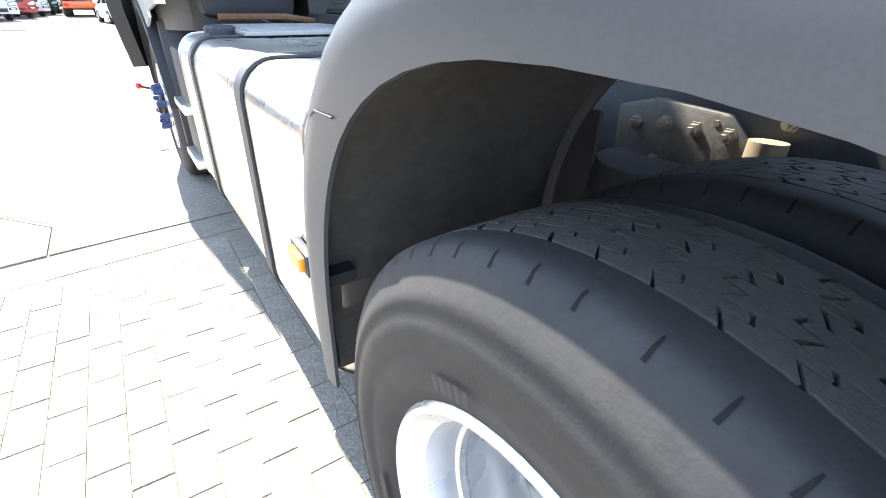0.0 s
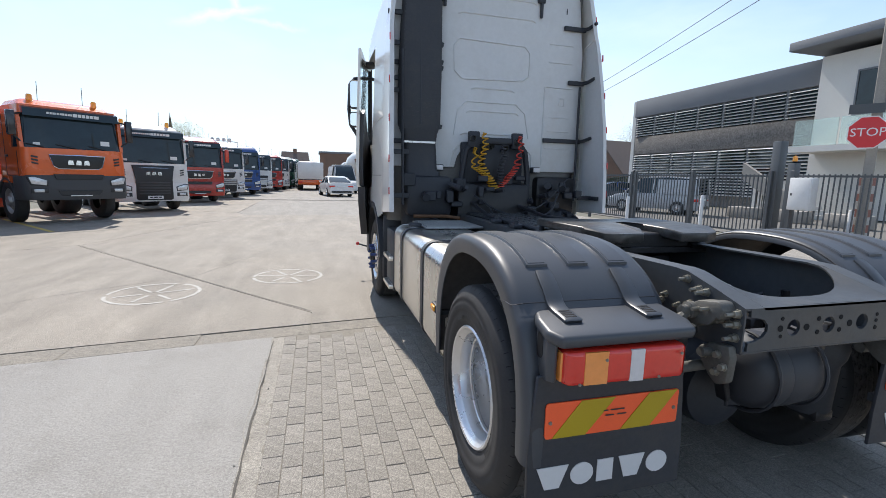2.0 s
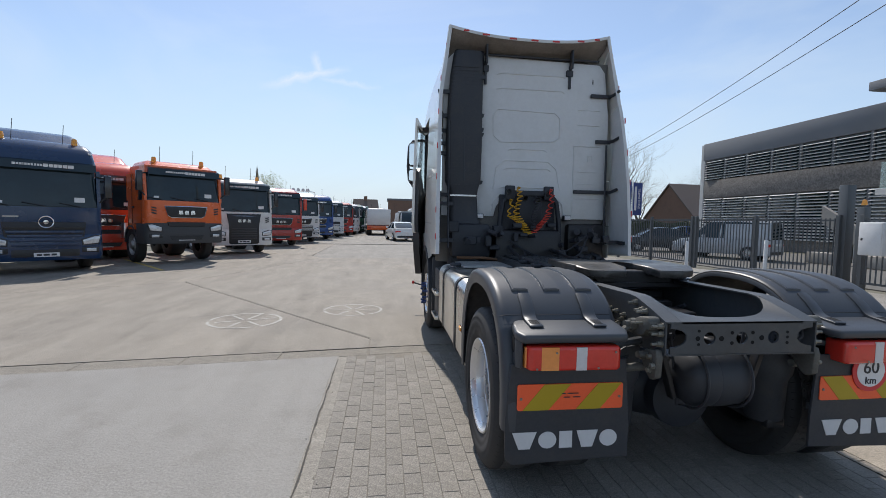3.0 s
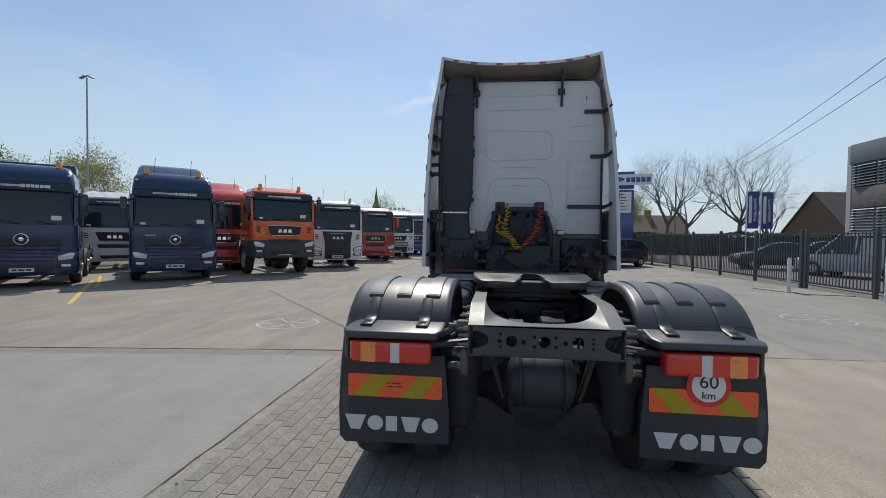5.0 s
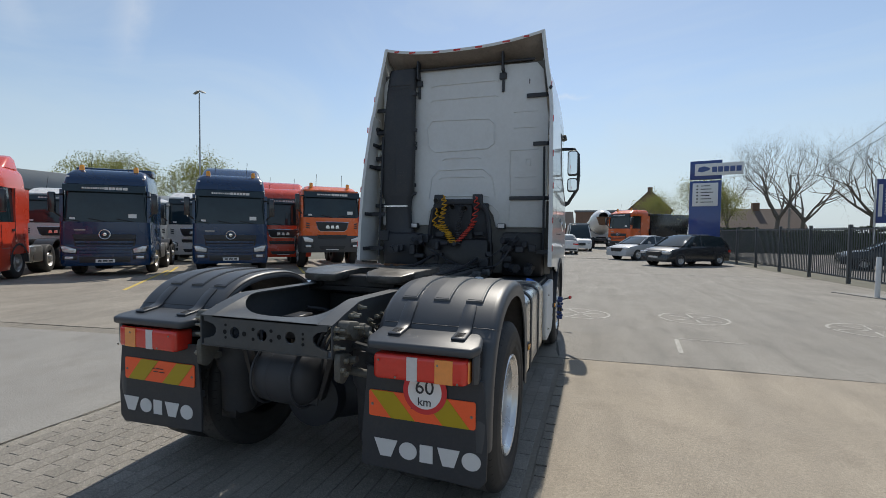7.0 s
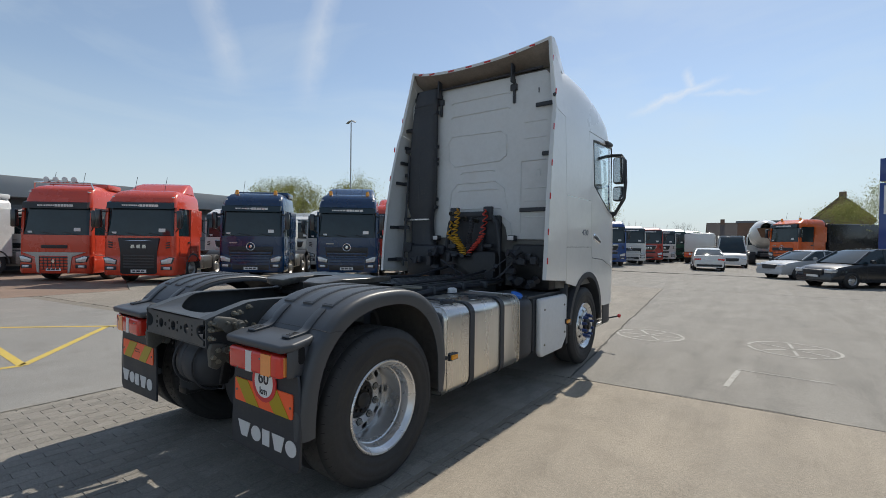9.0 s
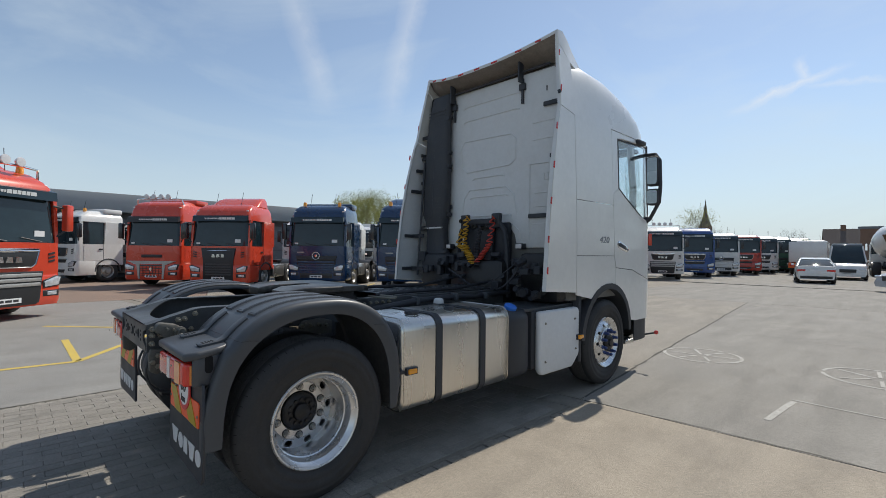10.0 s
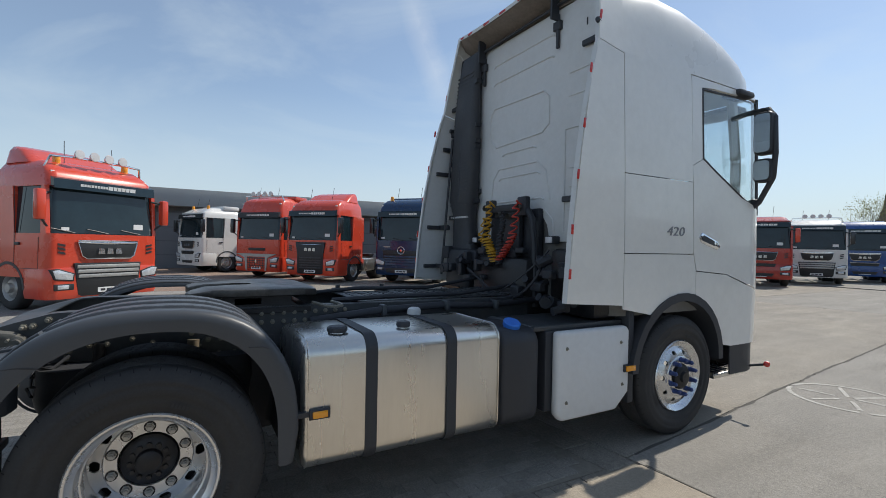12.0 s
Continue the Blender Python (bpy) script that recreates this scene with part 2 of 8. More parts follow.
M["deep"] = material("black_hose_rubber", (0.023, 0.026, 0.033), 0.55, vary=0.25, grain=60, patch=4)
M["chassis"] = material("dark_grey_chassis_paint", (0.052, 0.058, 0.064), 0.48, vary=0.2, grain=30, patch=2.5, bump=0.0008, dirt=(0.09, 0.08, 0.066), dirt_amount=0.5)
M["grease"] = material("greasy_black_steel", (0.021, 0.021, 0.023), 0.4, 0.3, vary=0.35, grain=30, patch=4, bump=0.002, dirt=(0.045, 0.038, 0.033), dirt_amount=0.5)
M["bolt"] = material("zinc_bolt", (0.24, 0.225, 0.185), 0.5, 0.4, vary=0.25, grain=60, patch=8, per_object=0.4)
M["cast"] = material("cast_grey_bracket", (0.11, 0.107, 0.095), 0.65, 0.3, vary=0.3, grain=60, patch=6, bump=0.0015)
M["damper"] = material("tan_damper_tube", (0.20, 0.16, 0.11), 0.6, vary=0.2, grain=40, patch=5, dirt=(0.15, 0.12, 0.09), dirt_amount=0.6)
M["rust"] = material("rusty_steel", (0.16, 0.085, 0.045), 0.8, 0.2, vary=0.35, grain=40, patch=6, bump=0.002)
M["wear"] = material("worn_bright_plate", (0.078, 0.075, 0.071), 0.38, 0.5, vary=0.35, grain=20, patch=7, bump=0.001, dirt=(0.03, 0.028, 0.026), dirt_amount=0.9)
M["tyre"] = material("tyre_rubber", (0.025, 0.025, 0.026), 0.72, vary=0.25, grain=90, patch=4, bump=0.0004, bump_scale=200, dirt=(0.055, 0.052, 0.047), dirt_amount=0.35)
M["tread"] = material("worn_tread_rubber", (0.072, 0.069, 0.066), 0.72, vary=0.25, grain=120, patch=5, bump=0.0015, bump_scale=220, dirt=(0.09, 0.085, 0.075), dirt_amount=0.45)
M["alu"] = material("brushed_aluminium", (0.68, 0.66, 0.62), 0.28, 0.95, vary=0.05, grain=14, patch=0.9, rough_vary=0.03, stretch=(3, 3, 0.5), bump=0.0, dirt=(0.60, 0.575, 0.53), dirt_amount=0.15)
M["rim"] = material("polished_alloy_rim", (0.67, 0.67, 0.67), 0.29, 0.72, vary=0.06, grain=30, patch=5, rough_vary=0.06, dirt=(0.45, 0.43, 0.39), dirt_amount=0.15)
M["rim_old"] = material("dull_steel_rim", (0.42, 0.41, 0.39), 0.45, 0.6, vary=0.2, grain=30, patch=6)
M["rim_front"] = material("bright_front_rim", (0.66, 0.66, 0.66), 0.24, 0.88, vary=0.08, grain=30, patch=6, rough_vary=0.08, dirt=(0.4, 0.38, 0.34), dirt_amount=0.35)
M["figure"] = material("grey_figures", (0.24, 0.25, 0.27), 0.35, 0.4, vary=0.1)
M["chrome"] = material("chrome", (0.75, 0.76, 0.77), 0.1, 1.0, vary=0.05, rough_vary=0.04)
M["red_lens"] = glass_material("red_lamp_lens", (0.66, 0.035, 0.022), 0.16)
M["amber_lens"] = glass_material("amber_lamp_lens", (0.86, 0.30, 0.07), 0.16)
M["white_lens"] = glass_material("clear_lamp_lens", (0.62, 0.60, 0.60), 0.14)
M["orange_board"] = material("orange_reflective_board", (0.95, 0.125, 0.035), 0.4, vary=0.06, grain=200, patch=6)
M["yellow_board"] = material("yellow_reflective_stripe", (0.43, 0.305, 0.008), 0.4, vary=0.06, grain=200, patch=6)
M["mark_white"] = material("white_marking", (0.74, 0.74, 0.73), 0.5, vary=0.05)
M["mark_grey"] = material("grey_white_marking", (0.62, 0.62, 0.62), 0.5, vary=0.05)
# near black, standing in for the shade inside holes, slots and cuts
M["hole_shade"] = material("painted_hole_shade", (0.004, 0.004, 0.005), 0.9, vary=0.1)
M["mark_dark"] = material("dark_marking", (0.03, 0.03, 0.035), 0.5, vary=0.05)
M["sign_red"] = material("red_sign_face", (0.62, 0.035, 0.04), 0.4, vary=0.05)
M["refl_red"] = material("red_reflector", (0.55, 0.03, 0.025), 0.25, vary=0.08, coat=0.6)
M["refl_amber"] = material("amber_marker_lens", (0.85, 0.33, 0.02), 0.25, vary=0.08, coat=0.6)
M["hose_y"] = material("yellow_air_line", (0.55, 0.29, 0.015), 0.45, vary=0.12)
M["hose_r"] = material("red_air_line", (0.55, 0.05, 0.03), 0.45, vary=0.12)
M["blue_cap"] = material("blue_plastic_cap", (0.03, 0.17, 0.62), 0.4, vary=0.08)
M["blue_nut"] = material("blue_nut_cover", (0.03, 0.055, 0.17), 0.4, vary=0.1)
M["glass_dark"] = material("dark_window_glass", (0.012, 0.024, 0.03), 0.03, vary=0.3, patch=1.2, grain=3, rough_vary=0.02)
M["glass_cab"] = glass_material("cab_side_glass", (0.80, 0.90, 0.90), 0.01, see=0.95)
M["mirror"] = material("mirror_glass", (0.8, 0.82, 0.84), 0.02, 1.0, vary=0.02, rough_vary=0.01)
M["seat"] = material("grey_cab_lining", (0.16, 0.155, 0.145), 0.85, vary=0.15)
M["galv"] = material("galvanised_steel", (0.34, 0.35, 0.35), 0.5, 0.6, vary=0.15, grain=20, patch=3)
M["fence"] = material("dark_grey_powder_coat", (0.07, 0.077, 0.083), 0.45, vary=0.12)
M["conc_pole"] = material("pole_concrete", (0.30, 0.28, 0.25), 0.9, vary=0.2, grain=40, patch=3, bump=0.003)
M["bark"] = material("grey_bark", (0.15, 0.132, 0.11), 0.9, vary=0.3, grain=12, patch=2, bump=0.01)
M["leaf"] = material("fresh_leaf", (0.20, 0.21, 0.07), 0.6, vary=0.35, island=1.2)
for key in ("leaf",):
    ln, ll = M[key].node_tree.nodes, M[key].node_tree.links
    tr, mixer = ln.new("ShaderNodeBsdfTranslucent"), ln.new("ShaderNodeMixShader")
    tr.inputs["Color"].default_value = (0.26, 0.27, 0.08, 1)
    mixer.inputs[0].default_value = 0.5
    ll.new(ln["Principled BSDF"].outputs[0], mixer.inputs[1])
    ll.new(tr.outputs[0], mixer.inputs[2])
    ll.new(mixer.outputs[0], ln["Material Output"].inputs["Surface"])
M["leaf_dark"] = material("hedge_leaf", (0.04, 0.06, 0.022), 0.65, vary=0.4, island=1.2)

# ---- mesh tools ----
def part(name, bm, mat, parent=None, label="", sharp=38, smooth=True):
    """Links a bmesh as one mesh object, under a thing or a part."""
    bmesh.ops.recalc_face_normals(bm, faces=bm.faces)
    me = bpy.data.meshes.new(name)
    bm.to_mesh(me)
    bm.free()
    me.materials.append(mat)
    if smooth:
        me.polygons.foreach_set("use_smooth", [True] * len(me.polygons))
        me.set_sharp_from_angle(angle=radians(sharp))
    ob = new(name, me)
    if parent:
        ob.parent = parent
    if label:
        ob["label"] = label
    return ob


def thing(name, label, category, m=None, group="", kind=""):
    ob = new(name)
    ob.empty_display_size = 0.2
    if m is not None:
        ob.matrix_basis = m
    return tagged(ob, label, category, group, kind)


def box(bm, x0, x1, y0, y1, z0, z1, bevel=0.0, seg=2, m=None):
    vs = [bm.verts.new((x, y, z)) for z in (z0, z1) for y in (y0, y1) for x in (x0, x1)]
    fs = [bm.faces.new([vs[i] for i in q]) for q in ((0, 2, 3, 1), (4, 5, 7, 6), (0, 1, 5, 4), (2, 6, 7, 3), (0, 4, 6, 2), (1, 3, 7, 5))]
    if m is not None:
        for v in vs:
            v.co = m @ v.co
    if bevel:
        bmesh.ops.bevel(bm, geom=list({e for f in fs for e in f.edges}), offset=bevel, segments=seg, affect="EDGES", profile=0.5)
    return bm


def boxed(*a, **k):
    return box(bmesh.new(), *a, **k)


def prism(bm, pts, axis, a, b, bevel=0.0, seg=2, m=None):
    """Extrudes a polygon. axis x: points are (y, z); y: (x, z); z: (x, y)."""
    def at(p, c):
        return {"x": (c, p[0], p[1]), "y": (p[0], c, p[1]), "z": (p[0], p[1], c)}[axis]
    lo, hi = [bm.verts.new(at(p, a)) for p in pts], [bm.verts.new(at(p, b)) for p in pts]
    n = len(pts)
    fs = [bm.faces.new(lo), bm.faces.new(list(reversed(hi)))]
    fs += [bm.faces.new((lo[i], hi[i], hi[(i + 1) % n], lo[(i + 1) % n])) for i in range(n)]
    if m is not None:
        for v in lo + hi:
            v.co = m @ v.co
    if bevel:
        bmesh.ops.bevel(bm, geom=list({e for f in fs for e in f.edges}), offset=bevel, segments=seg, affect="EDGES", profile=0.5)
    return bm


def rounded(x0, x1, y0, y1, r, n=5):
    """A rectangle's outline with rounded corners."""
    out = []
    for cx, cy, a in ((x1 - r, y1 - r, 0), (x0 + r, y1 - r, 90), (x0 + r, y0 + r, 180), (x1 - r, y0 + r, 270)):
        for k in range(n + 1):
            t = radians(a + 90 * k / n)
            out.append((cx + r * math.cos(t), cy + r * math.sin(t)))
    return out


def turned(point, centre, axis, r, a, t):
    """The point at radius r, a along the axis and angle t round it."""
    c, s = r * math.cos(t), r * math.sin(t)
    x, y, z = centre
    return {"x": (x + a, y + c, z + s), "y": (x + c, y + a, z + s), "z": (x + c, y + s, z + a)}[axis]


def lathe(bm, profile, axis="x", centre=(0, 0, 0), n=32, arc=(0, 2 * math.pi), cap=False, m=None):
    """Revolves (radius, along) pairs round an axis."""
    full = abs(arc[1] - arc[0] - 2 * math.pi) < 1e-6
    count = n if full else n + 1
    rings = []
    for r, a in profile:
        if r < 1e-6 and full:
            rings.append([bm.verts.new(turned(None, centre, axis, 0, a, 0))])
        else:
            rings.append([bm.verts.new(turned(None, centre, axis, r, a, arc[0] + (arc[1] - arc[0]) * k / n)) for k in range(count)])
    if m is not None:
        for ring in rings:
            for v in ring:
                v.co = m @ v.co
    for p, q in zip(rings, rings[1:]):
        for k in range(n):
            j = (k + 1) % count
            face = []
            for v in (p[k % len(p)], p[j % len(p)], q[j % len(q)], q[k % len(q)]):
                if v not in face:
                    face.append(v)
            if len(face) > 2:
                bm.faces.new(face)
    if cap:
        for ring in (rings[0], rings[-1]):
            if len(ring) > 2:
                bm.faces.new(ring)
    return bm


def rod(bm, a, b, r, n=8, r2=None):
    """A capped round bar from a to b."""
    a, b = Vector(a), Vector(b)
    q = (b - a).to_track_quat("Z", "Y").to_matrix().to_4x4()
    m = Matrix.Translation(a) @ q
    ln = (b - a).length
    return lathe(bm, [(r, 0), (r if r2 is None else r2, ln)], "z", n=n, cap=True, m=m)


def tube(bm, pts, r, n=6, closed=False):
    """A round pipe along a line of points; r may be a list."""
    pts = [Vector(p) for p in pts]
    rs = r if isinstance(r, (list, tuple)) else [r] * len(pts)
    rings, up = [], Vector((0.13, 0.21, 0.97))
    for i, p in enumerate(pts):
        d = (pts[min(i + 1, len(pts) - 1)] - pts[max(i - 1, 0)]).normalized()
        s = d.cross(up)
        if s.length < 0.05:
            s = d.cross(Vector((1, 0, 0)))
        s.normalize()
        u = s.cross(d).normalized()
        up = u
        rings.append([bm.verts.new(p + rs[i] * (math.cos(2 * math.pi * k / n) * s + math.sin(2 * math.pi * k / n) * u)) for k in range(n)])
    for p, q in zip(rings, rings[1:]):
        for k in range(n):
            bm.faces.new((p[k], p[(k + 1) % n], q[(k + 1) % n], q[k]))
    if not closed:
        bm.faces.new(rings[0])
        bm.faces.new(list(reversed(rings[-1])))
    return bm


def loft(bm, rings, cap=True, closed=True):
    """Joins rings of equal count with quads."""
    made = [[bm.verts.new(p) for p in ring] for ring in rings]
    n = len(made[0])
    for p, q in zip(made, made[1:]):
        for k in range(n if closed else n - 1):
            j = (k + 1) % n
            bm.faces.new((p[k], p[j], q[j], q[k]))
    if cap:
        bm.faces.new(made[0])
        bm.faces.new(list(reversed(made[-1])))
    return bm


def skin(poly, wide, thick=0.012, side=1, step=0.12):
    """A body panel: a polygon in (y, z), cut into a grid, bent to x = wide(y, z) and thickened inwards."""
    bm = bmesh.new()
    bm.faces.new([bm.verts.new((0, y, z)) for y, z in poly])
    ys, zs = [p[0] for p in poly], [p[1] for p in poly]
    for lo, hi, no in ((min(ys), max(ys), (0, 1, 0)), (min(zs), max(zs), (0, 0, 1))):
        k = int((hi - lo) / step)
        for i in range(1, k + 1):
            c = lo + (hi - lo) * i / (k + 1)
            bmesh.ops.bisect_plane(bm, geom=bm.verts[:] + bm.edges[:] + bm.faces[:], plane_co=(0, no[1] * c, no[2] * c), plane_no=no)
    rim = [e for e in bm.edges if e.is_boundary]
    outer = {v: v for v in bm.verts}
    inner = {v: bm.verts.new((0, v.co.y, v.co.z)) for v in list(outer)}
    faces = bm.faces[:]
    for f in faces:
        bm.faces.new([inner[v] for v in reversed(f.verts)])
    for e in rim:
        a, b = e.verts
        bm.faces.new((a, b, inner[b], inner[a]))
    for v, w in inner.items():
        x = wide(v.co.y, v.co.z)
        v.co.x, w.co.x = side * x, side * (x - thick)
    return bm


def holed(bm, at, cells, normal_depth):
    """Patches with a round hole each: cells of (corner rectangle u0, u1, v0, v1, hole centre, hole radius); at maps (u, v, d) to a point."""
    for u0, u1, v0, v1, cu, cv, r in cells:
        n = 16
        outer, inner = [], []
        for k in range(n):
            t = 2 * math.pi * (k + 0.5) / n
            c, s = math.cos(t), math.sin(t)
            sx = ((u1 - cu) if c > 0 else (cu - u0)) / max(abs(c), 1e-9)
            sy = ((v1 - cv) if s > 0 else (cv - v0)) / max(abs(s), 1e-9)
            d = min(sx, sy)
            outer.append((cu + d * c, cv + d * s))
            inner.append((cu + r * c, cv + r * s))
        corners = [(u1, v1), (u0, v1), (u0, v0), (u1, v0)]
        for d0, flip in ((0, False), (normal_depth, True)):
            o = [bm.verts.new(at(u, v, d0)) for u, v in outer]
            i = [bm.verts.new(at(u, v, d0)) for u, v in inner]
            for k in range(n):
                j = (k + 1) % n
                bm.faces.new((o[k], o[j], i[j], i[k]))
                if abs(outer[k][0] - outer[j][0]) > 1e-6 and abs(outer[k][1] - outer[j][1]) > 1e-6:
                    q = min(corners, key=lambda p: (p[0] - outer[k][0]) ** 2 + (p[1] - outer[k][1]) ** 2 + (p[0] - outer[j][0]) ** 2 + (p[1] - outer[j][1]) ** 2)
                    bm.faces.new((o[k], bm.verts.new(at(q[0], q[1], d0)), o[j]))
        a = [bm.verts.new(at(u, v, 0)) for u, v in inner]
        b = [bm.verts.new(at(u, v, normal_depth)) for u, v in inner]
        for k in range(n):
            j = (k + 1) % n
            bm.faces.new((a[k], a[j], b[j], b[k]))
    return bm


def words(text, size, m, mat, parent, name="lettering", depth=0.002, label=""):
    """Raised letters in the built-in font, as a mesh."""
    cu = bpy.data.curves.new(name, "FONT")
    cu.body, cu.size, cu.extrude, cu.align_x, cu.align_y = text, size, depth, "CENTER", "CENTER"
    cu.resolution_u = 3
    tmp = bpy.data.objects.new(name, cu)
    scene.collection.objects.link(tmp)
    me = bpy.data.meshes.new_from_object(tmp.evaluated_get(bpy.context.evaluated_depsgraph_get()))
    bpy.data.objects.remove(tmp)
    bpy.data.curves.remove(cu)
    me.transform(m)
    me.materials.clear()
    me.materials.append(mat)
    ob = new(name, me)
    ob.parent = parent
    if label:
        ob["label"] = label
    return ob


def flat(pts, z0, z1, mat, name, label, category, kind="structure"):
    """A slab of ground with the outline pts."""
    ob = part(name, prism(bmesh.new(), pts, "z", z0, z1), mat, smooth=False)
    return tagged(ob, label, category, kind=kind)

# ---- ground ----
bm = bmesh.new()
bm.faces.new([bm.verts.new(p) for p in ((-900, -900, -0.05), (900, -900, -0.05), (900, 900, -0.05), (-900, 900, -0.05))])
tagged(part("ground", bm, M["field"], smooth=False), "flat grey-brown ground reaching the horizon", "ground", kind="structure")


def gutter_y(x):
    """The near edge of the gutter, which runs askew to the lorry."""
    return 2.735 + 0.13 * min(x, 0) + 0.06 * max(x, 0)


G, W_G = 0.006, 0.29
SLAB_X, PAVE_X = -2.36, 1.33
flat([(-14, -14), (12, -14), (12, 5), (-14, 3)], -0.045, -0.012, M["soil"], "soil", "dark dirt in the joints of the paving", "soil")
flat([(-13, -13), (SLAB_X - 0.05, -13), (SLAB_X + 0.0, gutter_y(SLAB_X) - 0.012), (-13, gutter_y(-13) - 0.012)], -0.04, 0.0, M["slab"], "pavement_slab", "smooth pale grey concrete slab with tyre marks", "pavement")
# broken strip of mortar along the slab's edge
random.seed(5)
def slab_edge(y):
    return SLAB_X - 0.05 * (2.5 - y) / 15.5


bm = bmesh.new()
ys = [-13 + 0.05 * k for k in range(400) if -13 + 0.05 * k < gutter_y(SLAB_X) - 0.02]
rings = []
for y in ys:
    e = slab_edge(y)
    k = 0.035 * math.sin(y * 5.3) * math.sin(y * 2.1) + random.uniform(-0.014, 0.014)
    rings.append([(e - 0.03, y, -0.006), (e - 0.012 + 0.6 * k, y, 0.003 + random.uniform(-0.002, 0.002)), (e + 0.012 + k, y, -0.006 + random.uniform(-0.004, 0.004)), (e + 0.07 + k * 0.5, y, 0.001 + random.uniform(-0.005, 0.005)), (e + 0.125, y, -0.008)])
loft(bm, rings, cap=False, closed=False)
tagged(part("mortar_strip", bm, M["mortar"]), "crumbling mortar strip along the concrete slab", "mortar", kind="structure")
# crumbs of stone lying along the strip
bm = bmesh.new()
for k in range(36):
    y = random.uniform(-4.0, 2.35)
    x = slab_edge(y) + random.gauss(0.05, 0.04)
    q = random.uniform(0.002, 0.006)
    turn = pose(x, y, 0.002, random.uniform(0, 60), random.uniform(0, 60), random.uniform(0, 360))
    box(bm, -q, q, -q * 0.8, q * 0.8, -q * 0.6, q * 0.6, m=turn)
tagged(part("crumbs", bm, M["mortar"], smooth=False), "loose crumbs of mortar and stone on the paving", "gravel", kind="stuff")
flat([(PAVE_X + 0.1, -13), (11.4, -13), (10.6, gutter_y(10.6) + W_G + 0.002), (PAVE_X + 0.1, gutter_y(PAVE_X) + W_G + 0.002)], -0.04, 0.0, M["tan"], "pavement_tan", "tan weathered concrete slab", "pavement")
# gutter stones
bm = bmesh.new()
random.seed(11)
gutter = thing("gutter", "row of worn concrete gutter stones across the yard", "gutter", kind="structure")
gx = -13.025
while gx < PAVE_X:
    ln = 1.0
    x1 = min(gx + ln, PAVE_X + 0.05)
    a, b = gx + G, x1 - G
    dz = random.uniform(-0.006, 0.002)
    bm = prism(bmesh.new(), [(a, gutter_y(a)), (b, gutter_y(b)), (b, gutter_y(b) + W_G), (a, gutter_y(a) + W_G)], "z", -0.04, -0.004 + dz, bevel=0.007, seg=1)
    part("gutter_stone", bm, M["gutter"], gutter, smooth=False)
    gx = x1
bm = bmesh.new()
for k in range(60):
    s = (PAVE_X + 0.02, PAVE_X + 0.1)
    y0 = -5 + k * 0.14 + 0.006
    if y0 + 0.13 < gutter_y(PAVE_X):
        box(bm, s[0] + random.uniform(0, 0.008), s[1], y0, y0 + 0.128, -0.04, random.uniform(-0.006, 0.003))
tagged(part("edging", bm, M["gutter"], smooth=False), "narrow row of edging blocks beside the concrete", "edging", kind="structure")
# yard slabs beyond the gutter, parted by long joints


def yard_slab(pts, mat, label):
    flat(pts, -0.04, 0.0, mat, "yard_slab", label, "pavement")


g0 = lambda x: gutter_y(x) + W_G + 0.008
yard_slab([(-2.016, g0(-2.016)), (1.30, g0(1.3)), (1.08, 5.0), (-0.10, 16.3), (-4.4, 16.0), (-6.62, 8.75), (-2.02, 3.17)], M["yard"], "rough brown-grey concrete yard slab with worn surface")
yard_slab([(1.312, g0(1.312)), (10.6, g0(10.6)), (9.3, 16.9), (-0.088, 16.3), (1.092, 5.0)], M["yard_grey"], "large grey concrete yard slab")
yard_slab([(-13, g0(-13)), (-2.026, g0(-2.026)), (-2.028, 3.165), (-6.628, 8.743), (-10.5, 6.2), (-13, 3.5)], M["yard"], "rough brown-grey concrete yard slab")
yard_slab([(-6.632, 8.752), (-4.412, 16.03), (-4.9, 17.2), (-11.2, 20), (-24, 7), (-13, 3.51), (-10.5, 6.21)], M["yard"], "brown-grey concrete parking slab")
yard_slab([(-4.40, 16.015), (-0.10, 16.315), (9.3, 16.95), (8.6, 27), (-4.905, 26.4), (-4.89, 17.22)], M["yard_grey"], "grey concrete yard slab")
yard_slab([(-4.92, 17.25), (-4.92, 26.4), (-18, 27), (-11.2, 20.03)], M["yard"], "brown-grey concrete parking slab")
yard_slab([(-18, 27.03), (8.6, 27.03), (12, 75), (-26, 75)], M["yard_grey"], "far part of the grey concrete yard")
yard_slab([(-13.03, -30), (-13.03, 3.5), (-24, 6.97), (-30, 6), (-30, -30)], M["red_tar"], "reddish-brown tarmac beside the parked lorries")
for x0, x1, y0, y1 in ((11.5, 22.0, -30, 75),):
    flat([(x0, y0), (x1, y0), (x1 + 2, y1), (x0 - 1, y1)], -0.045, -0.02, M["street"], "road", "grey asphalt street behind the fence", "road")


def stripe(bm, a, b, w, z=0.0035):
    a, b = Vector((*a, 0)), Vector((*b, 0))
    s = (b - a).normalized().cross(Vector((0, 0, 1))) * w / 2
    bm.faces.new([bm.verts.new((*(p[:2]), z)) for p in (a - s, b - s, b + s, a + s)])


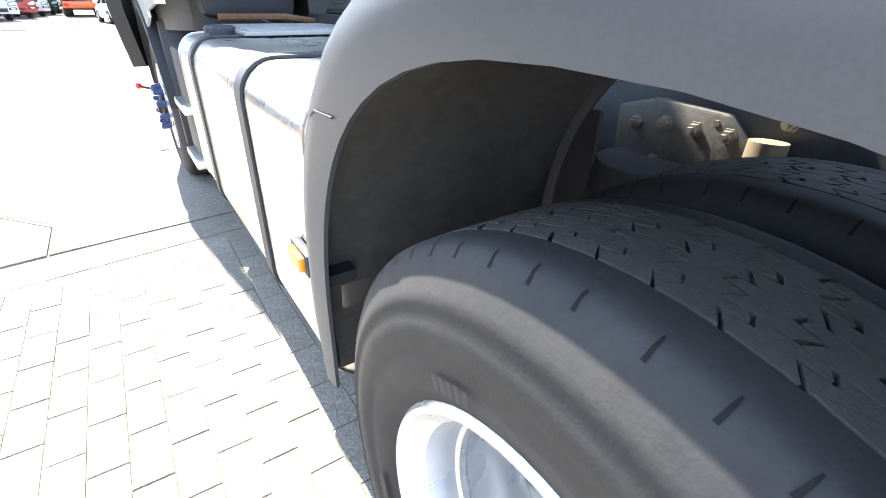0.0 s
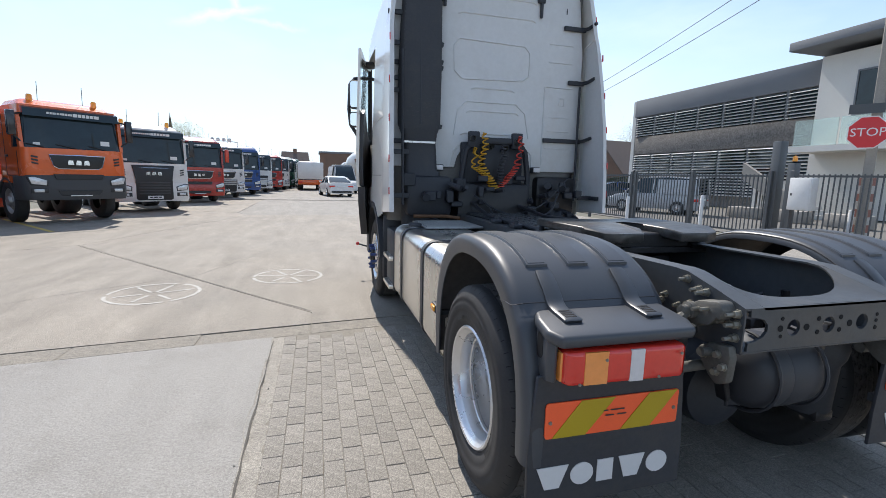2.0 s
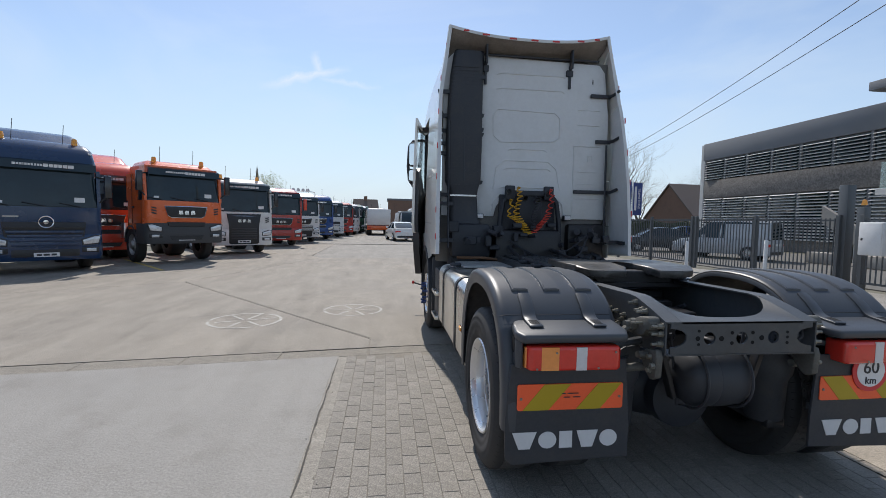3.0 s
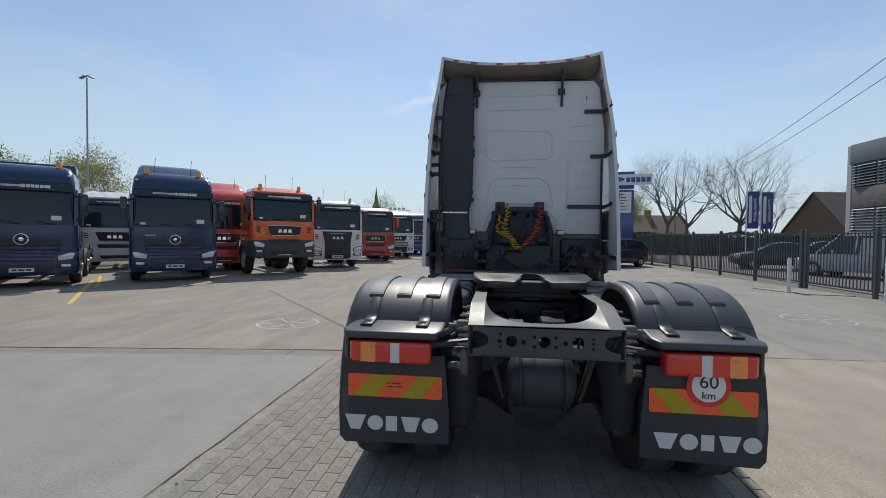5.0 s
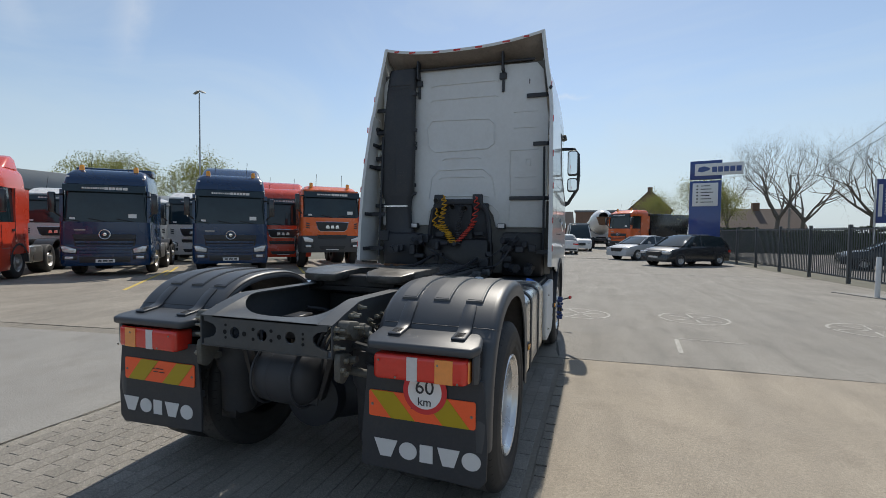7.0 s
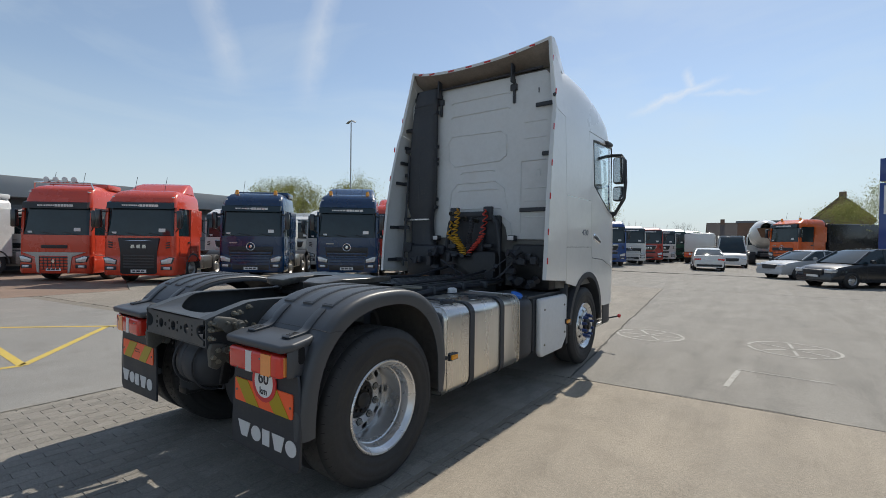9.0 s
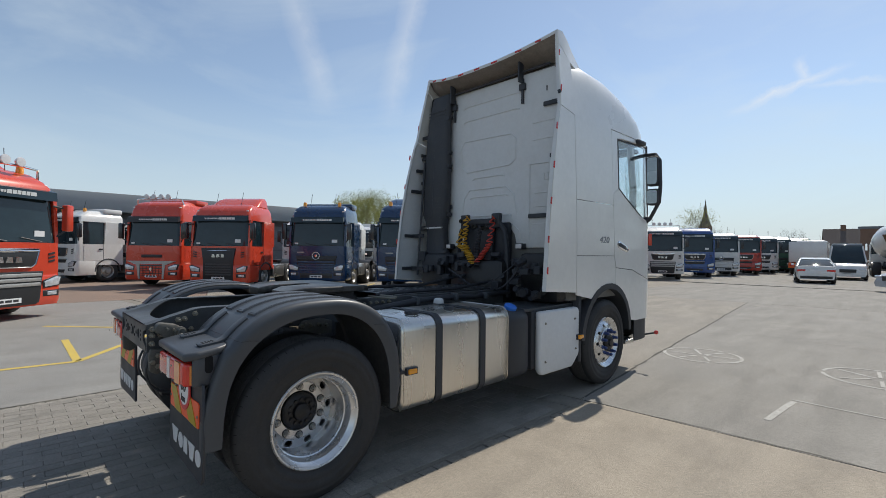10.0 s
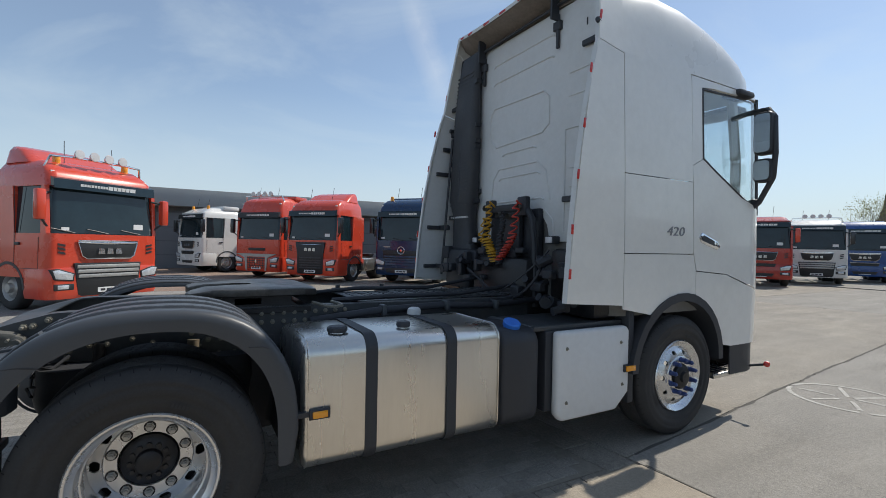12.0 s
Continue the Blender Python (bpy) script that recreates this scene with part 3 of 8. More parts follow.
def ring_mark(cx, cy, r, turn):
    bm = bmesh.new()
    n = 40
    for k in range(n):
        if k % 13 == 7:
            continue
        t0, t1 = 2 * math.pi * k / n, 2 * math.pi * (k + 1) / n
        bm.faces.new([bm.verts.new((cx + q * math.cos(t), cy + q * math.sin(t), 0.0035)) for q, t in ((r, t0), (r, t1), (r - 0.045, t1), (r - 0.045, t0))])
    for a in (turn, turn + 55, turn + 110):
        d = Vector((math.cos(radians(a)), math.sin(radians(a))))
        stripe(bm, (cx - d.x * r * 0.8, cy - d.y * r * 0.8), (cx - d.x * 0.12, cy - d.y * 0.12), 0.04)
        stripe(bm, (cx + d.x * r * 0.1, cy + d.y * r * 0.1), (cx + d.x * r * 0.85, cy + d.y * r * 0.85), 0.04)
    tagged(part("painted_ring", bm, M["road_paint"], smooth=False), "worn white painted ring with spokes on the concrete", "road marking", "painted rings", kind="structure")


for cx, cy, r, a in ((-3.96, 4.38, 0.54, 20), (-2.38, 5.17, 0.51, 60), (1.48, 6.5, 0.55, 10), (3.5, 6.72, 0.6, 40), (6.15, 6.62, 0.62, 80)):
    ring_mark(cx, cy, r, a)
bm = bmesh.new()
stripe(bm, (2.88, 4.82), (3.85, 4.78), 0.03)
stripe(bm, (2.9, 4.75), (2.83, 3.88), 0.06)
tagged(part("white_line", bm, M["road_paint"], smooth=False), "faint white painted line on the concrete", "road marking", kind="structure")
bm = bmesh.new()
for a, b in (((-4.25, -0.69), (-6.5, 0.9)), ((-6.3, -0.69), (-4.3, -0.69)), ((-4.25, -0.69), (-4.4, -2.6)), ((-8.3, -0.87), (-6.3, 1.1)), ((-9.6, 5.6), (-13.5, 10.2)), ((-11.9, 8.7), (-14.5, 11.5)), ((-8.2, 11.2), (-11, 14.6))):
    stripe(bm, a, b, 0.1)
tagged(part("yellow_line", bm, M["yellow_paint"], smooth=False), "worn yellow parking lines on the yard", "road marking", kind="structure")


def crack(a, b, width, wander, seed, z=0.002):
    """A thin dark crack or worn joint that wanders between two points."""
    rng = random.Random(seed)
    a, b = Vector((*a, 0)), Vector((*b, 0))
    n = max(8, int((b - a).length / 0.12))
    side = (b - a).normalized().cross(Vector((0, 0, 1)))
    bm, last, off = bmesh.new(), None, 0.0
    for k in range(n + 1):
        off = 0.85 * off + rng.uniform(-wander, wander)
        c = a.lerp(b, k / n) + side * off
        w = width * rng.uniform(0.35, 1.3) / 2
        row = [bm.verts.new((c.x - side.x * w, c.y - side.y * w, z)), bm.verts.new((c.x + side.x * w, c.y + side.y * w, z))]
        if last:
            bm.faces.new((last[0], last[1], row[1], row[0]))
        last = row
    tagged(part("crack", bm, M["crack"], smooth=False), "dark wandering crack in the concrete", "crack", "cracks in the yard", kind="structure")


M["crack"] = material("dirt_in_cracks", (0.085, 0.078, 0.066), 0.95, vary=0.3, grain=40, patch=3)
CRACKS = [((0.85, 8.72), (2.92, 9.84), 0.010, 0.012), ((2.92, 9.84), (7.5, 11.6), 0.009, 0.012), ((-2.64, 13.8), (-0.15, 15.9), 0.012, 0.015), ((-5.43, 4.15), (-3.66, 5.51), 0.008, 0.012), ((-3.66, 5.51), (-3.04, 7.12), 0.008, 0.012), ((-9.29, 9.29), (-4.5, 14.2), 0.014, 0.015)]
CRACKS += [((1.31, 3.2), (1.09, 5.0), 0.03, 0.008), ((1.09, 5.0), (-0.09, 16.2), 0.034, 0.012), ((1.04, 9.5), (5.3, 8.7), 0.010, 0.014), ((0.05, 15.4), (4.4, 13.1), 0.012, 0.02), ((1.45, 3.14), (10.4, 3.64), 0.016, 0.012), ((-6.6, 8.75), (-2.03, 3.2), 0.016, 0.008)]
for i, (ca, cb, cw, cj) in enumerate(CRACKS):
    crack(ca, cb, cw, cj, 60 + i)
crack((slab_edge(-4.5), -4.5), (slab_edge(2.3) + 0.005, 2.3), 0.012, 0.006, 90, 0.0045)

# ---- the white tractor unit ----
tractor = thing("tractor_unit", "white two-axle tractor unit with high-roof cab, standing on paving blocks", "lorry")
FRONT_Y, REAR_Y, WR, DROP = 3.86, 0.022, 0.51, -0.045


def interp(t, table):
    for (a, p), (b, q) in zip(table, table[1:]):
        if t <= b:
            k = max(0.0, (t - a) / (b - a))
            return p + (q - p) * k
    return table[-1][1]


def wide(y, z):
    """Half the cab's width at a height and a place along it."""
    w = interp(z, [(0.6, 1.23), (1.2, 1.245), (1.7, 1.245), (2.2, 1.235), (3.1, 1.205), (3.4, 1.17), (3.8, 1.10), (4.1, 1.07)])
    if y > 4.95:
        w -= 0.30 * ((y - 4.95) / 0.38) ** 2
    return w


def tyre(parent, x0, side, y, z=WR, r=WR, width=0.3, tread=True):
    """A tyre between x0 (inner wall) and x0 + width, outwards."""
    s, w = side, width
    half = [(0.287, 0.03), (0.305, 0.012), (0.322, 0.009), (0.325, 0.004), (0.36, -0.004), (0.381, -0.003), (0.385, -0.007), (0.42, -0.008), (0.436, -0.003), (0.44, -0.006), (0.455, 0.0), (0.468, 0.006), (0.482, 0.013), (r - 0.018, 0.021), (r - 0.009, 0.028), (r - 0.0035, 0.039), (r - 0.0015, 0.054), (r - 0.001, 0.0745), (r - 0.009, 0.0755)]
    prof = half + [(q, w - a) for q, a in reversed(half)]
    ob = part("tyre", lathe(bmesh.new(), [(q, s * a) for q, a in prof], "x", (s * x0, y, z), n=72), M["tyre"], parent, "black rubber tyre", sharp=60)
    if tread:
        bm = bmesh.new()
        n = 58
        da = 2 * math.pi / n
        mid = 0.0765
        cw = (w - 2 * mid) / 4
        rng = random.Random(int(1000 * (x0 + y)) + side)
        for c in range(4):
            a0, a1 = mid + c * cw + 0.0008, mid + (c + 1) * cw - 0.0008
            skew = (0.15, 0.65, 0.4, 0.9)[c]
            for k in range(n):
                base = (k + skew + rng.uniform(-0.04, 0.04)) * da
                # a bent cut across the rib parts block from block
                g, zag = 0.0027 / r, 0.34 * da * (1 if c % 2 else -1)
                cut, q = [(0.0, 0.0), (0.36, zag * 0.35), (0.46, -zag * 0.9), (1.0, -zag * 0.2)], 0.05 if zag > 0 else -0.05
                line = [(a0 + (a1 - a0) * (u + q * (0 < u < 1)), base + v + g) for u, v in cut] + [(a0 + (a1 - a0) * (u - q * (0 < u < 1)), base + da + v - g) for u, v in reversed(cut)]
                lo = [bm.verts.new(turned(None, (s * x0, y, z), "x", r - 0.012, s * a, t)) for a, t in line]
                hi = [bm.verts.new(turned(None, (s * x0, y, z), "x", r, s * a, t)) for a, t in line]
                bm.faces.new(hi)
                m = len(line)
                for i in range(m):
                    j = (i + 1) % m
                    bm.faces.new((lo[i], lo[j], hi[j], hi[i]))
        part("tread", bm, M["tread"], ob, "worn tread blocks", smooth=False)
        # near-black faces just above the shoulders paint the shade of short cuts
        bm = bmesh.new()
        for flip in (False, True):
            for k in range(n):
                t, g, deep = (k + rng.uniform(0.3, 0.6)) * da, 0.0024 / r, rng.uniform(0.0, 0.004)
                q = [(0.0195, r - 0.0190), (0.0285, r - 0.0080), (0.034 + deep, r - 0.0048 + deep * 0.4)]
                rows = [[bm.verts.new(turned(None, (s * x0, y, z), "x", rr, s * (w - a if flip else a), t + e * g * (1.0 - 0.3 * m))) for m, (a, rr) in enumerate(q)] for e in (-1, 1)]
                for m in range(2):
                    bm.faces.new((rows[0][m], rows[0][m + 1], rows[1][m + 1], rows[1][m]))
        tagged(part("shoulder_cut", bm, M["hole_shade"], ob, smooth=False), kind="stuff")
        for a, rad, wd in ((62, 0.345, 5), (110, 0.40, 9), (200, 0.345, 6), (290, 0.40, 9), (335, 0.345, 5)):
            bm = bmesh.new()
            for k in range(wd):
                t = radians(a + k * 2.6)
                q = [(rad - 0.011, t), (rad + 0.011, t), (rad + 0.011, t + 0.032), (rad - 0.011, t + 0.032)]
                bm.faces.new([bm.verts.new(turned(None, (s * x0, y, z), "x", rr2, s * (w + 0.0095), tt)) for rr2, tt in q])
            tagged(part("sidewall_marking", bm, M["tyre"], ob, smooth=False), kind="stuff")
    return ob


def disc_holes(bm, at, r0, r1, x_of, count, hole_r, hole_c, seg=12):
    """A ring-shaped web between r0 and r1 with round holes."""
    step = 2 * math.pi / count
    for k in range(count):
        mid = k * step
        border = []
        per = seg // 4
        for i in range(per):
            border.append((r1, mid - step / 2 + step * i / per))
        for i in range(per):
            border.append((r1 + (r0 - r1) * i / per, mid + step / 2))
        for i in range(per):
            border.append((r0, mid + step / 2 - step * i / per))
        for i in range(per):
            border.append((r0 + (r1 - r0) * i / per, mid - step / 2))
        cx, cy = hole_c * math.cos(mid), hole_c * math.sin(mid)
        inner = []
        for r, t in border:
            px, py = r * math.cos(t) - cx, r * math.sin(t) - cy
            d = math.hypot(px, py)
            inner.append((cx + px / d * hole_r, cy + py / d * hole_r))
        o = [bm.verts.new(at(r * math.cos(t), r * math.sin(t), x_of(r))) for r, t in border]
        i1 = [bm.verts.new(at(a, b, x_of(math.hypot(a, b)))) for a, b in inner]
        i2 = [bm.verts.new(at(a, b, x_of(math.hypot(a, b)) - 0.014)) for a, b in inner]
        n = len(border)
        for i in range(n):
            j = (i + 1) % n
            bm.faces.new((o[i], o[j], i1[j], i1[i]))
            bm.faces.new((i1[i], i1[j], i2[j], i2[i]))


def rear_wheel(side):
    w = part("wheel", lathe(bmesh.new(), [(0.12, side * 0.55), (0.12, side * 0.62), (0.10, side * 0.62)], "x", (0, REAR_Y, WR), n=24), M["grease"], tractor, "dual rear wheel with polished dished rim")
    tyre(w, 0.93, side, REAR_Y)
    tyre(w, 0.585, side, REAR_Y, width=0.29)
    c = (0, REAR_Y, WR)
    s = side
    # rim barrel
    prof = [(0.262, 0.94), (0.255, 1.0), (0.262, 1.10), (0.268, 1.17), (0.283, 1.19), (0.30, 1.205), (0.304, 1.218), (0.298, 1.226), (0.288, 1.222), (0.278, 1.205), (0.262, 1.19), (0.255, 1.165), (0.253, 1.15), (0.251, 1.135), (0.244, 1.13), (0.243, 1.118), (0.249, 1.110), (0.249, 1.055), (0.2465, 1.05), (0.2465, 0.99), (0.25, 0.985), (0.25, 0.90), (0.25, 0.865)]
    part("rim", lathe(bmesh.new(), [(r, s * a) for r, a in prof], "x", c, n=64), M["rim"], w, "polished alloy rim", sharp=30)
    bm = bmesh.new()
    disc_holes(bm, lambda a, b, x: (s * x, REAR_Y + a, WR + b), 0.192, 0.252, lambda r: interp(r, [(0.192, 0.966), (0.252, 0.950)]), 10, 0.0265, 0.2205)
    lathe(bm, [(0.192, s * 0.965), (0.187, s * 0.972), (0.132, s * 0.972), (0.129, s * 0.965), (0.129, s * 0.88)], "x", c, n=30)
    bmesh.ops.remove_doubles(bm, verts=bm.verts, dist=0.001)
    part("wheel_disc", bm, M["rim"], w, "silver wheel disc with round hand holes", sharp=50)
    for k in range(10):
        t = 2 * math.pi * (k + 0.5) / 10
        p = (s * 0.972, REAR_Y + 0.160 * math.cos(t), WR + 0.160 * math.sin(t))
        part("nut_seat", lathe(bmesh.new(), [(0.0265, 0), (0.0265, s * 0.002), (0, s * 0.002)], "x", p, n=16), M["grease"], w, smooth=False)
        bm = bmesh.new()
        lathe(bm, [(0.021, 0), (0.021, s * 0.005), (0.016, s * 0.005), (0.016, s * 0.024), (0.010, s * 0.024), (0.010, s * 0.036), (0, s * 0.036)], "x", p, n=6)
        part("wheel_nut", bm, M["rim_old"], w, smooth=False)
    bm = bmesh.new()
    lathe(bm, [(0.126, s * 0.87), (0.122, s * 0.975), (0.106, s * 0.99), (0.06, s * 0.995), (0.055, s * 1.02), (0.045, s * 1.027), (0, s * 1.027)], "x", c, n=32)
    for k in range(12):
        t = 2 * math.pi * k / 12
        lathe(bm, [(0.012, s * 0.985), (0.012, s * 1.005), (0, s * 1.007)], "x", (0, REAR_Y + 0.08 * math.cos(t), WR + 0.08 * math.sin(t)), n=6)
    part("hub", bm, M["grease"], w, "dark greasy wheel hub")
    bm = bmesh.new()
    lathe(bm, [(0.29, s * 0.60), (0.26, s * 0.65), (0.25, s * 0.85), (0.29, s * 0.87), (0.24, s * 0.885), (0.11, s * 0.885)], "x", c, n=40)
    # coloured near black to paint the shade behind the hand holes
    part("inner_rim", bm, M["grease"], w)


def front_wheel(side):
    s = side
    c = (0, FRONT_Y, WR)
    w = part("wheel", lathe(bmesh.new(), [(0.15, s * 0.85), (0.15, s * 0.95), (0.05, s * 0.95)], "x", c, n=24), M["grease"], tractor, "steered front wheel with polished rim and blue nut covers")
    tyre(w, 0.915, s, FRONT_Y, width=0.305, tread=True)
    prof = [(0.262, 0.93), (0.255, 1.0), (0.268, 1.16), (0.283, 1.185), (0.30, 1.2), (0.304, 1.212), (0.298, 1.222), (0.286, 1.216), (0.27, 1.195), (0.25, 1.185), (0.242, 1.19)]
    part("rim", lathe(bmesh.new(), [(r, s * a) for r, a in prof], "x", c, n=64), M["rim_front"], w, "polished rim", sharp=30)
    bm = bmesh.new()
    disc_holes(bm, lambda a, b, x: (s * x, FRONT_Y + a, WR + b), 0.172, 0.243, lambda r: interp(r, [(0.172, 1.225), (0.21, 1.215), (0.243, 1.188)]), 10, 0.02, 0.208)
    lathe(bm, [(0.172, s * 1.225), (0.165, s * 1.232), (0.11, s * 1.232), (0.105, s * 1.22)], "x", c, n=30)
    bmesh.ops.remove_doubles(bm, verts=bm.verts, dist=0.001)
    part("wheel_disc", bm, M["rim_front"], w, "polished wheel disc", sharp=50)
    for k in range(10):
        t = 2 * math.pi * (k + 0.5) / 10
        p = (s * 1.232, FRONT_Y + 0.142 * math.cos(t), WR + 0.142 * math.sin(t))
        part("nut_cover", lathe(bmesh.new(), [(0.022, 0), (0.022, s * 0.012), (0.018, s * 0.015), (0.017, s * 0.055), (0.009, s * 0.064), (0, s * 0.065)], "x", p, n=10), M["blue_nut"], w, "dark blue nut cover")
    bm = lathe(bmesh.new(), [(0.105, s * 1.20), (0.10, s * 1.25), (0.085, s * 1.262), (0.05, s * 1.265), (0.045, s * 1.285), (0, s * 1.29)], "x", c, n=32)
    part("hub", bm, M["grease"], w, "dark wheel hub")


for s in (-1, 1):
    rear_wheel(s)
    front_wheel(s)

# rear fenders: outer and inner edge of the arch, (y, z) each
def arch_at(a, front, rear, up, power, grow=0.0):
    """A point of a squarish arch round (0.06, 0.60), at an angle from straight ahead."""
    c, q = math.cos(radians(a)), math.sin(radians(a))
    half = (front if c > 0 else rear) + grow
    return (0.06 + half * math.copysign(abs(c) ** power, c), 0.60 + (up + grow) * abs(q) ** power)


def outer_arch(a, grow=0.0):
    return arch_at(a, 0.625, 0.68, 0.67, 0.80, grow)


def inner_arch(a):
    return arch_at(a, 0.52, 0.60, 0.575, 0.86)


ARCH = [((0.660, 0.46), (0.585, 0.46))] + [(outer_arch(a), inner_arch(a)) for a in [0.5, 3, 7] + list(range(12, 145, 6))]
# the rear quarter hangs straight down behind the wheel
QUARTER = [((-0.528, 1.030), inner_arch(147)), ((-0.552, 0.995), inner_arch(151)), ((-0.572, 0.94), inner_arch(157)), ((-0.600, 0.86), inner_arch(163)), ((-0.628, 0.76), inner_arch(170)), ((-0.648, 0.64), (-0.543, 0.64)), ((-0.646, 0.50), (-0.55, 0.50))]


def fender(side):
    s = side
    rings = []
    for q, ((oy, oz), (iy, iz)) in enumerate(ARCH + QUARTER):
        d = Vector((oy - iy, oz - iz)).normalized()
        x_in = 0.60 if q < len(ARCH) else 1.175

        def at(x, q):
            return (s * x, oy - d.x * q, oz - d.y * q)
        L = math.hypot(oy - iy, oz - iz)
        rings.append([(s * 1.232, iy, iz), at(1.238, L * 0.5), at(1.236, 0.03), at(1.228, 0.012), at(1.212, 0.002), at(1.19, 0), at(x_in, 0), at(x_in - 0.025, 0.008), at(x_in - 0.034, 0.03), at(x_in - 0.034, 0.05),
                      at(x_in - 0.026, 0.05), at(x_in - 0.02, 0.03), at(x_in, 0.012), at(1.18, 0.012), at(1.215, 0.02), at(1.226, 0.04), at(1.224, L)])
    f = part("fender", loft(bmesh.new(), rings), M["fender"], tractor, "dark grey plastic rear mudguard with raised ribs", sharp=50)
    # seams of the removable top, nearly level on the flank
    for y_in, z_in, a in ((0.435, 1.074, 40), (-0.352, 1.060, 139)):
        oy, oz = outer_arch(a)
        path = [(s * 1.2385, y_in, z_in), (s * 1.2395, (y_in + oy) / 2, (z_in + oz) / 2), (s * 1.2365, oy * 0.94, oz - 0.012), (s * 1.228, oy * 0.98, oz - 0.006), (s * 1.212, oy, oz - 0.001), (s * 1.19, oy, oz + 0.001), (s * 0.60, oy, oz + 0.001)]
        # a thin dark tube paints the shadow line of the groove
        part("seam", tube(bmesh.new(), [(x - s * 0.0012, y, z - 0.0006) for x, y, z in path], 0.0019, 5), M["mark_dark"], f)

    def strip(x0, x1, a0, a1, h, name, fold=0):
        rings = []
        cuts = [0, 0.012] + [0.05 + 0.09 * k for k in range(11)] + [0.988, 1]
        for k, q in enumerate(cuts):
            a = radians(a0 + (a1 - a0) * q)
            hh = (-0.003, h * 0.2, h * 0.6)[k] if k < 3 else h if k < len(cuts) - 1 else -0.003
            rings.append([(s * x, *outer_arch(math.degrees(a), g)) for x, g in ((x0, -0.004), (x0 + 0.006, hh), (x1 - 0.006, hh), (x1, -0.004))])
        return part(name, loft(bmesh.new(), rings), M["fender"], f, sharp=30)
    for x0 in (0.640, 0.835, 1.025):
        strip(x0, x0 + 0.105, 52, 122, 0.009, "rib")
        strip(x0 + 0.008, x0 + 0.097, 54, 121, 0.0105, "rib_face")
    # shelf over the lamp
    sh = [(0.60, -0.44), (1.10, -0.46), (1.16, -0.51), (1.18, -0.56), (1.195, -0.67), (1.165, -0.735), (0.62, -0.735), (0.585, -0.66), (0.585, -0.48)]
    bm = bmesh.new()
    tilt = Matrix.Translation((0, -0.55, 1.048)) @ pose(0, 0, 0, 7, 0, 0) @ Matrix.Translation((0, 0.55, 0))
    prism(bm, [(s * x, y) for x, y in sh], "z", -0.046, 0.0, bevel=0.017, seg=3, m=tilt)
    shelf = part("shelf", bm, M["fender"], f, "dark grey lamp shelf")
    # outer housing under the shelf; a near-black prism paints its keyhole's shade
    hs = [(1.00, -0.46), (1.10, -0.472), (1.152, -0.515), (1.174, -0.56), (1.187, -0.665), (1.168, -0.69), (1.152, -0.68), (1.150, -0.598), (1.0, -0.594)]
    house_side = part("lamp_housing", prism(bmesh.new(), [(s * x, y) for x, y in hs], "z", 0.845, 1.010, bevel=0.008, seg=2), M["fender"], f)
    slot = [(-0.607 + 0.021 * math.cos(t), (0.985 if math.sin(t) > 0 else 0.935) + 0.024 * math.sin(t)) for t in [2 * math.pi * k / 20 for k in range(20)]]
    part("keyhole_slot", prism(bmesh.new(), slot, "x", s * 1.15, s * 1.1835), M["hole_shade"], house_side, smooth=False)
    # straps running from the arch down on to the shelf, with slotted ends
    for x0 in (0.685, 1.03):
        run = [outer_arch(a, 0.011) for a in (124.5, 128, 132, 135, 138)] + [(-0.496, 1.0815), (-0.512, 1.0720), (-0.532, 1.0665), (-0.56, 1.0625), (-0.60, 1.0575), (-0.628, 1.054), (-0.634, 1.049)]
        rings = []
        for k, (y, z) in enumerate(run):
            (ya, za), (yb, zb) = run[max(k - 1, 0)], run[min(k + 1, len(run) - 1)]
            d = Vector((zb - za, ya - yb)).normalized()
            d = d if d.y > 0 else -d
            nip = 0.004 if k in (0, len(run) - 1) else 0.0
            rings.append([(s * (x0 + nip), y - d.x * 0.022, z - d.y * 0.022), (s * (x0 + nip), y - d.x * 0.004, z - d.y * 0.004), (s * (x0 + 0.005 + nip), y, z), (s * (x0 + 0.067 - nip), y, z), (s * (x0 + 0.072 - nip), y - d.x * 0.004, z - d.y * 0.004), (s * (x0 + 0.072 - nip), y - d.x * 0.022, z - d.y * 0.022)])
        strap = part("strap", loft(bmesh.new(), rings), M["fender"], f, sharp=40)
        # the slots are solid near-black bars that paint the shade of recesses
        for k in range(4):
            y = -0.553 - 0.0165 * k
            z = 1.0625 - (-0.56 - y) * 0.125
            part("vent_slot", prism(bmesh.new(), [(y, z - 0.006), (y, z + 0.0012), (y - 0.0095, z), (y - 0.0095, z - 0.006)], "x", s * (x0 + 0.014), s * (x0 + 0.060)), M["hole_shade"], strap, smooth=False)
    # lamp
    lamp = part("tail_lamp", prism(bmesh.new(), [(s * x, y) for x, y in ((0.65, -0.60), (1.125, -0.60), (1.142, -0.69), (1.125, -0.72), (0.67, -0.735), (0.65, -0.72))], "z", 0.885, 1.012, bevel=0.018, seg=3), M["red_lens"], tractor, "red tail lamp with amber and white segments")
    lamp.location.z = DROP
    for nm, a, b, mt in (("amber_segment", 0.98, 1.07, "amber_lens"), ("white_segment", 0.835, 0.89, "white_lens")):
        part(nm, prism(bmesh.new(), [(s * x, y) for x, y in ((a, -0.70), (b, -0.70), (b, -0.7365 + (b - 0.66) * 0.03), (a, -0.7365 + (a - 0.66) * 0.03))], "z", 0.890, 1.007), M[mt], lamp, nm.replace("_", " "))
    part("side_segment", boxed(s * 1.12, s * 1.146, -0.69, -0.615, 0.895, 1.0, bevel=0.003), M["amber_lens"], lamp, "amber side segment")
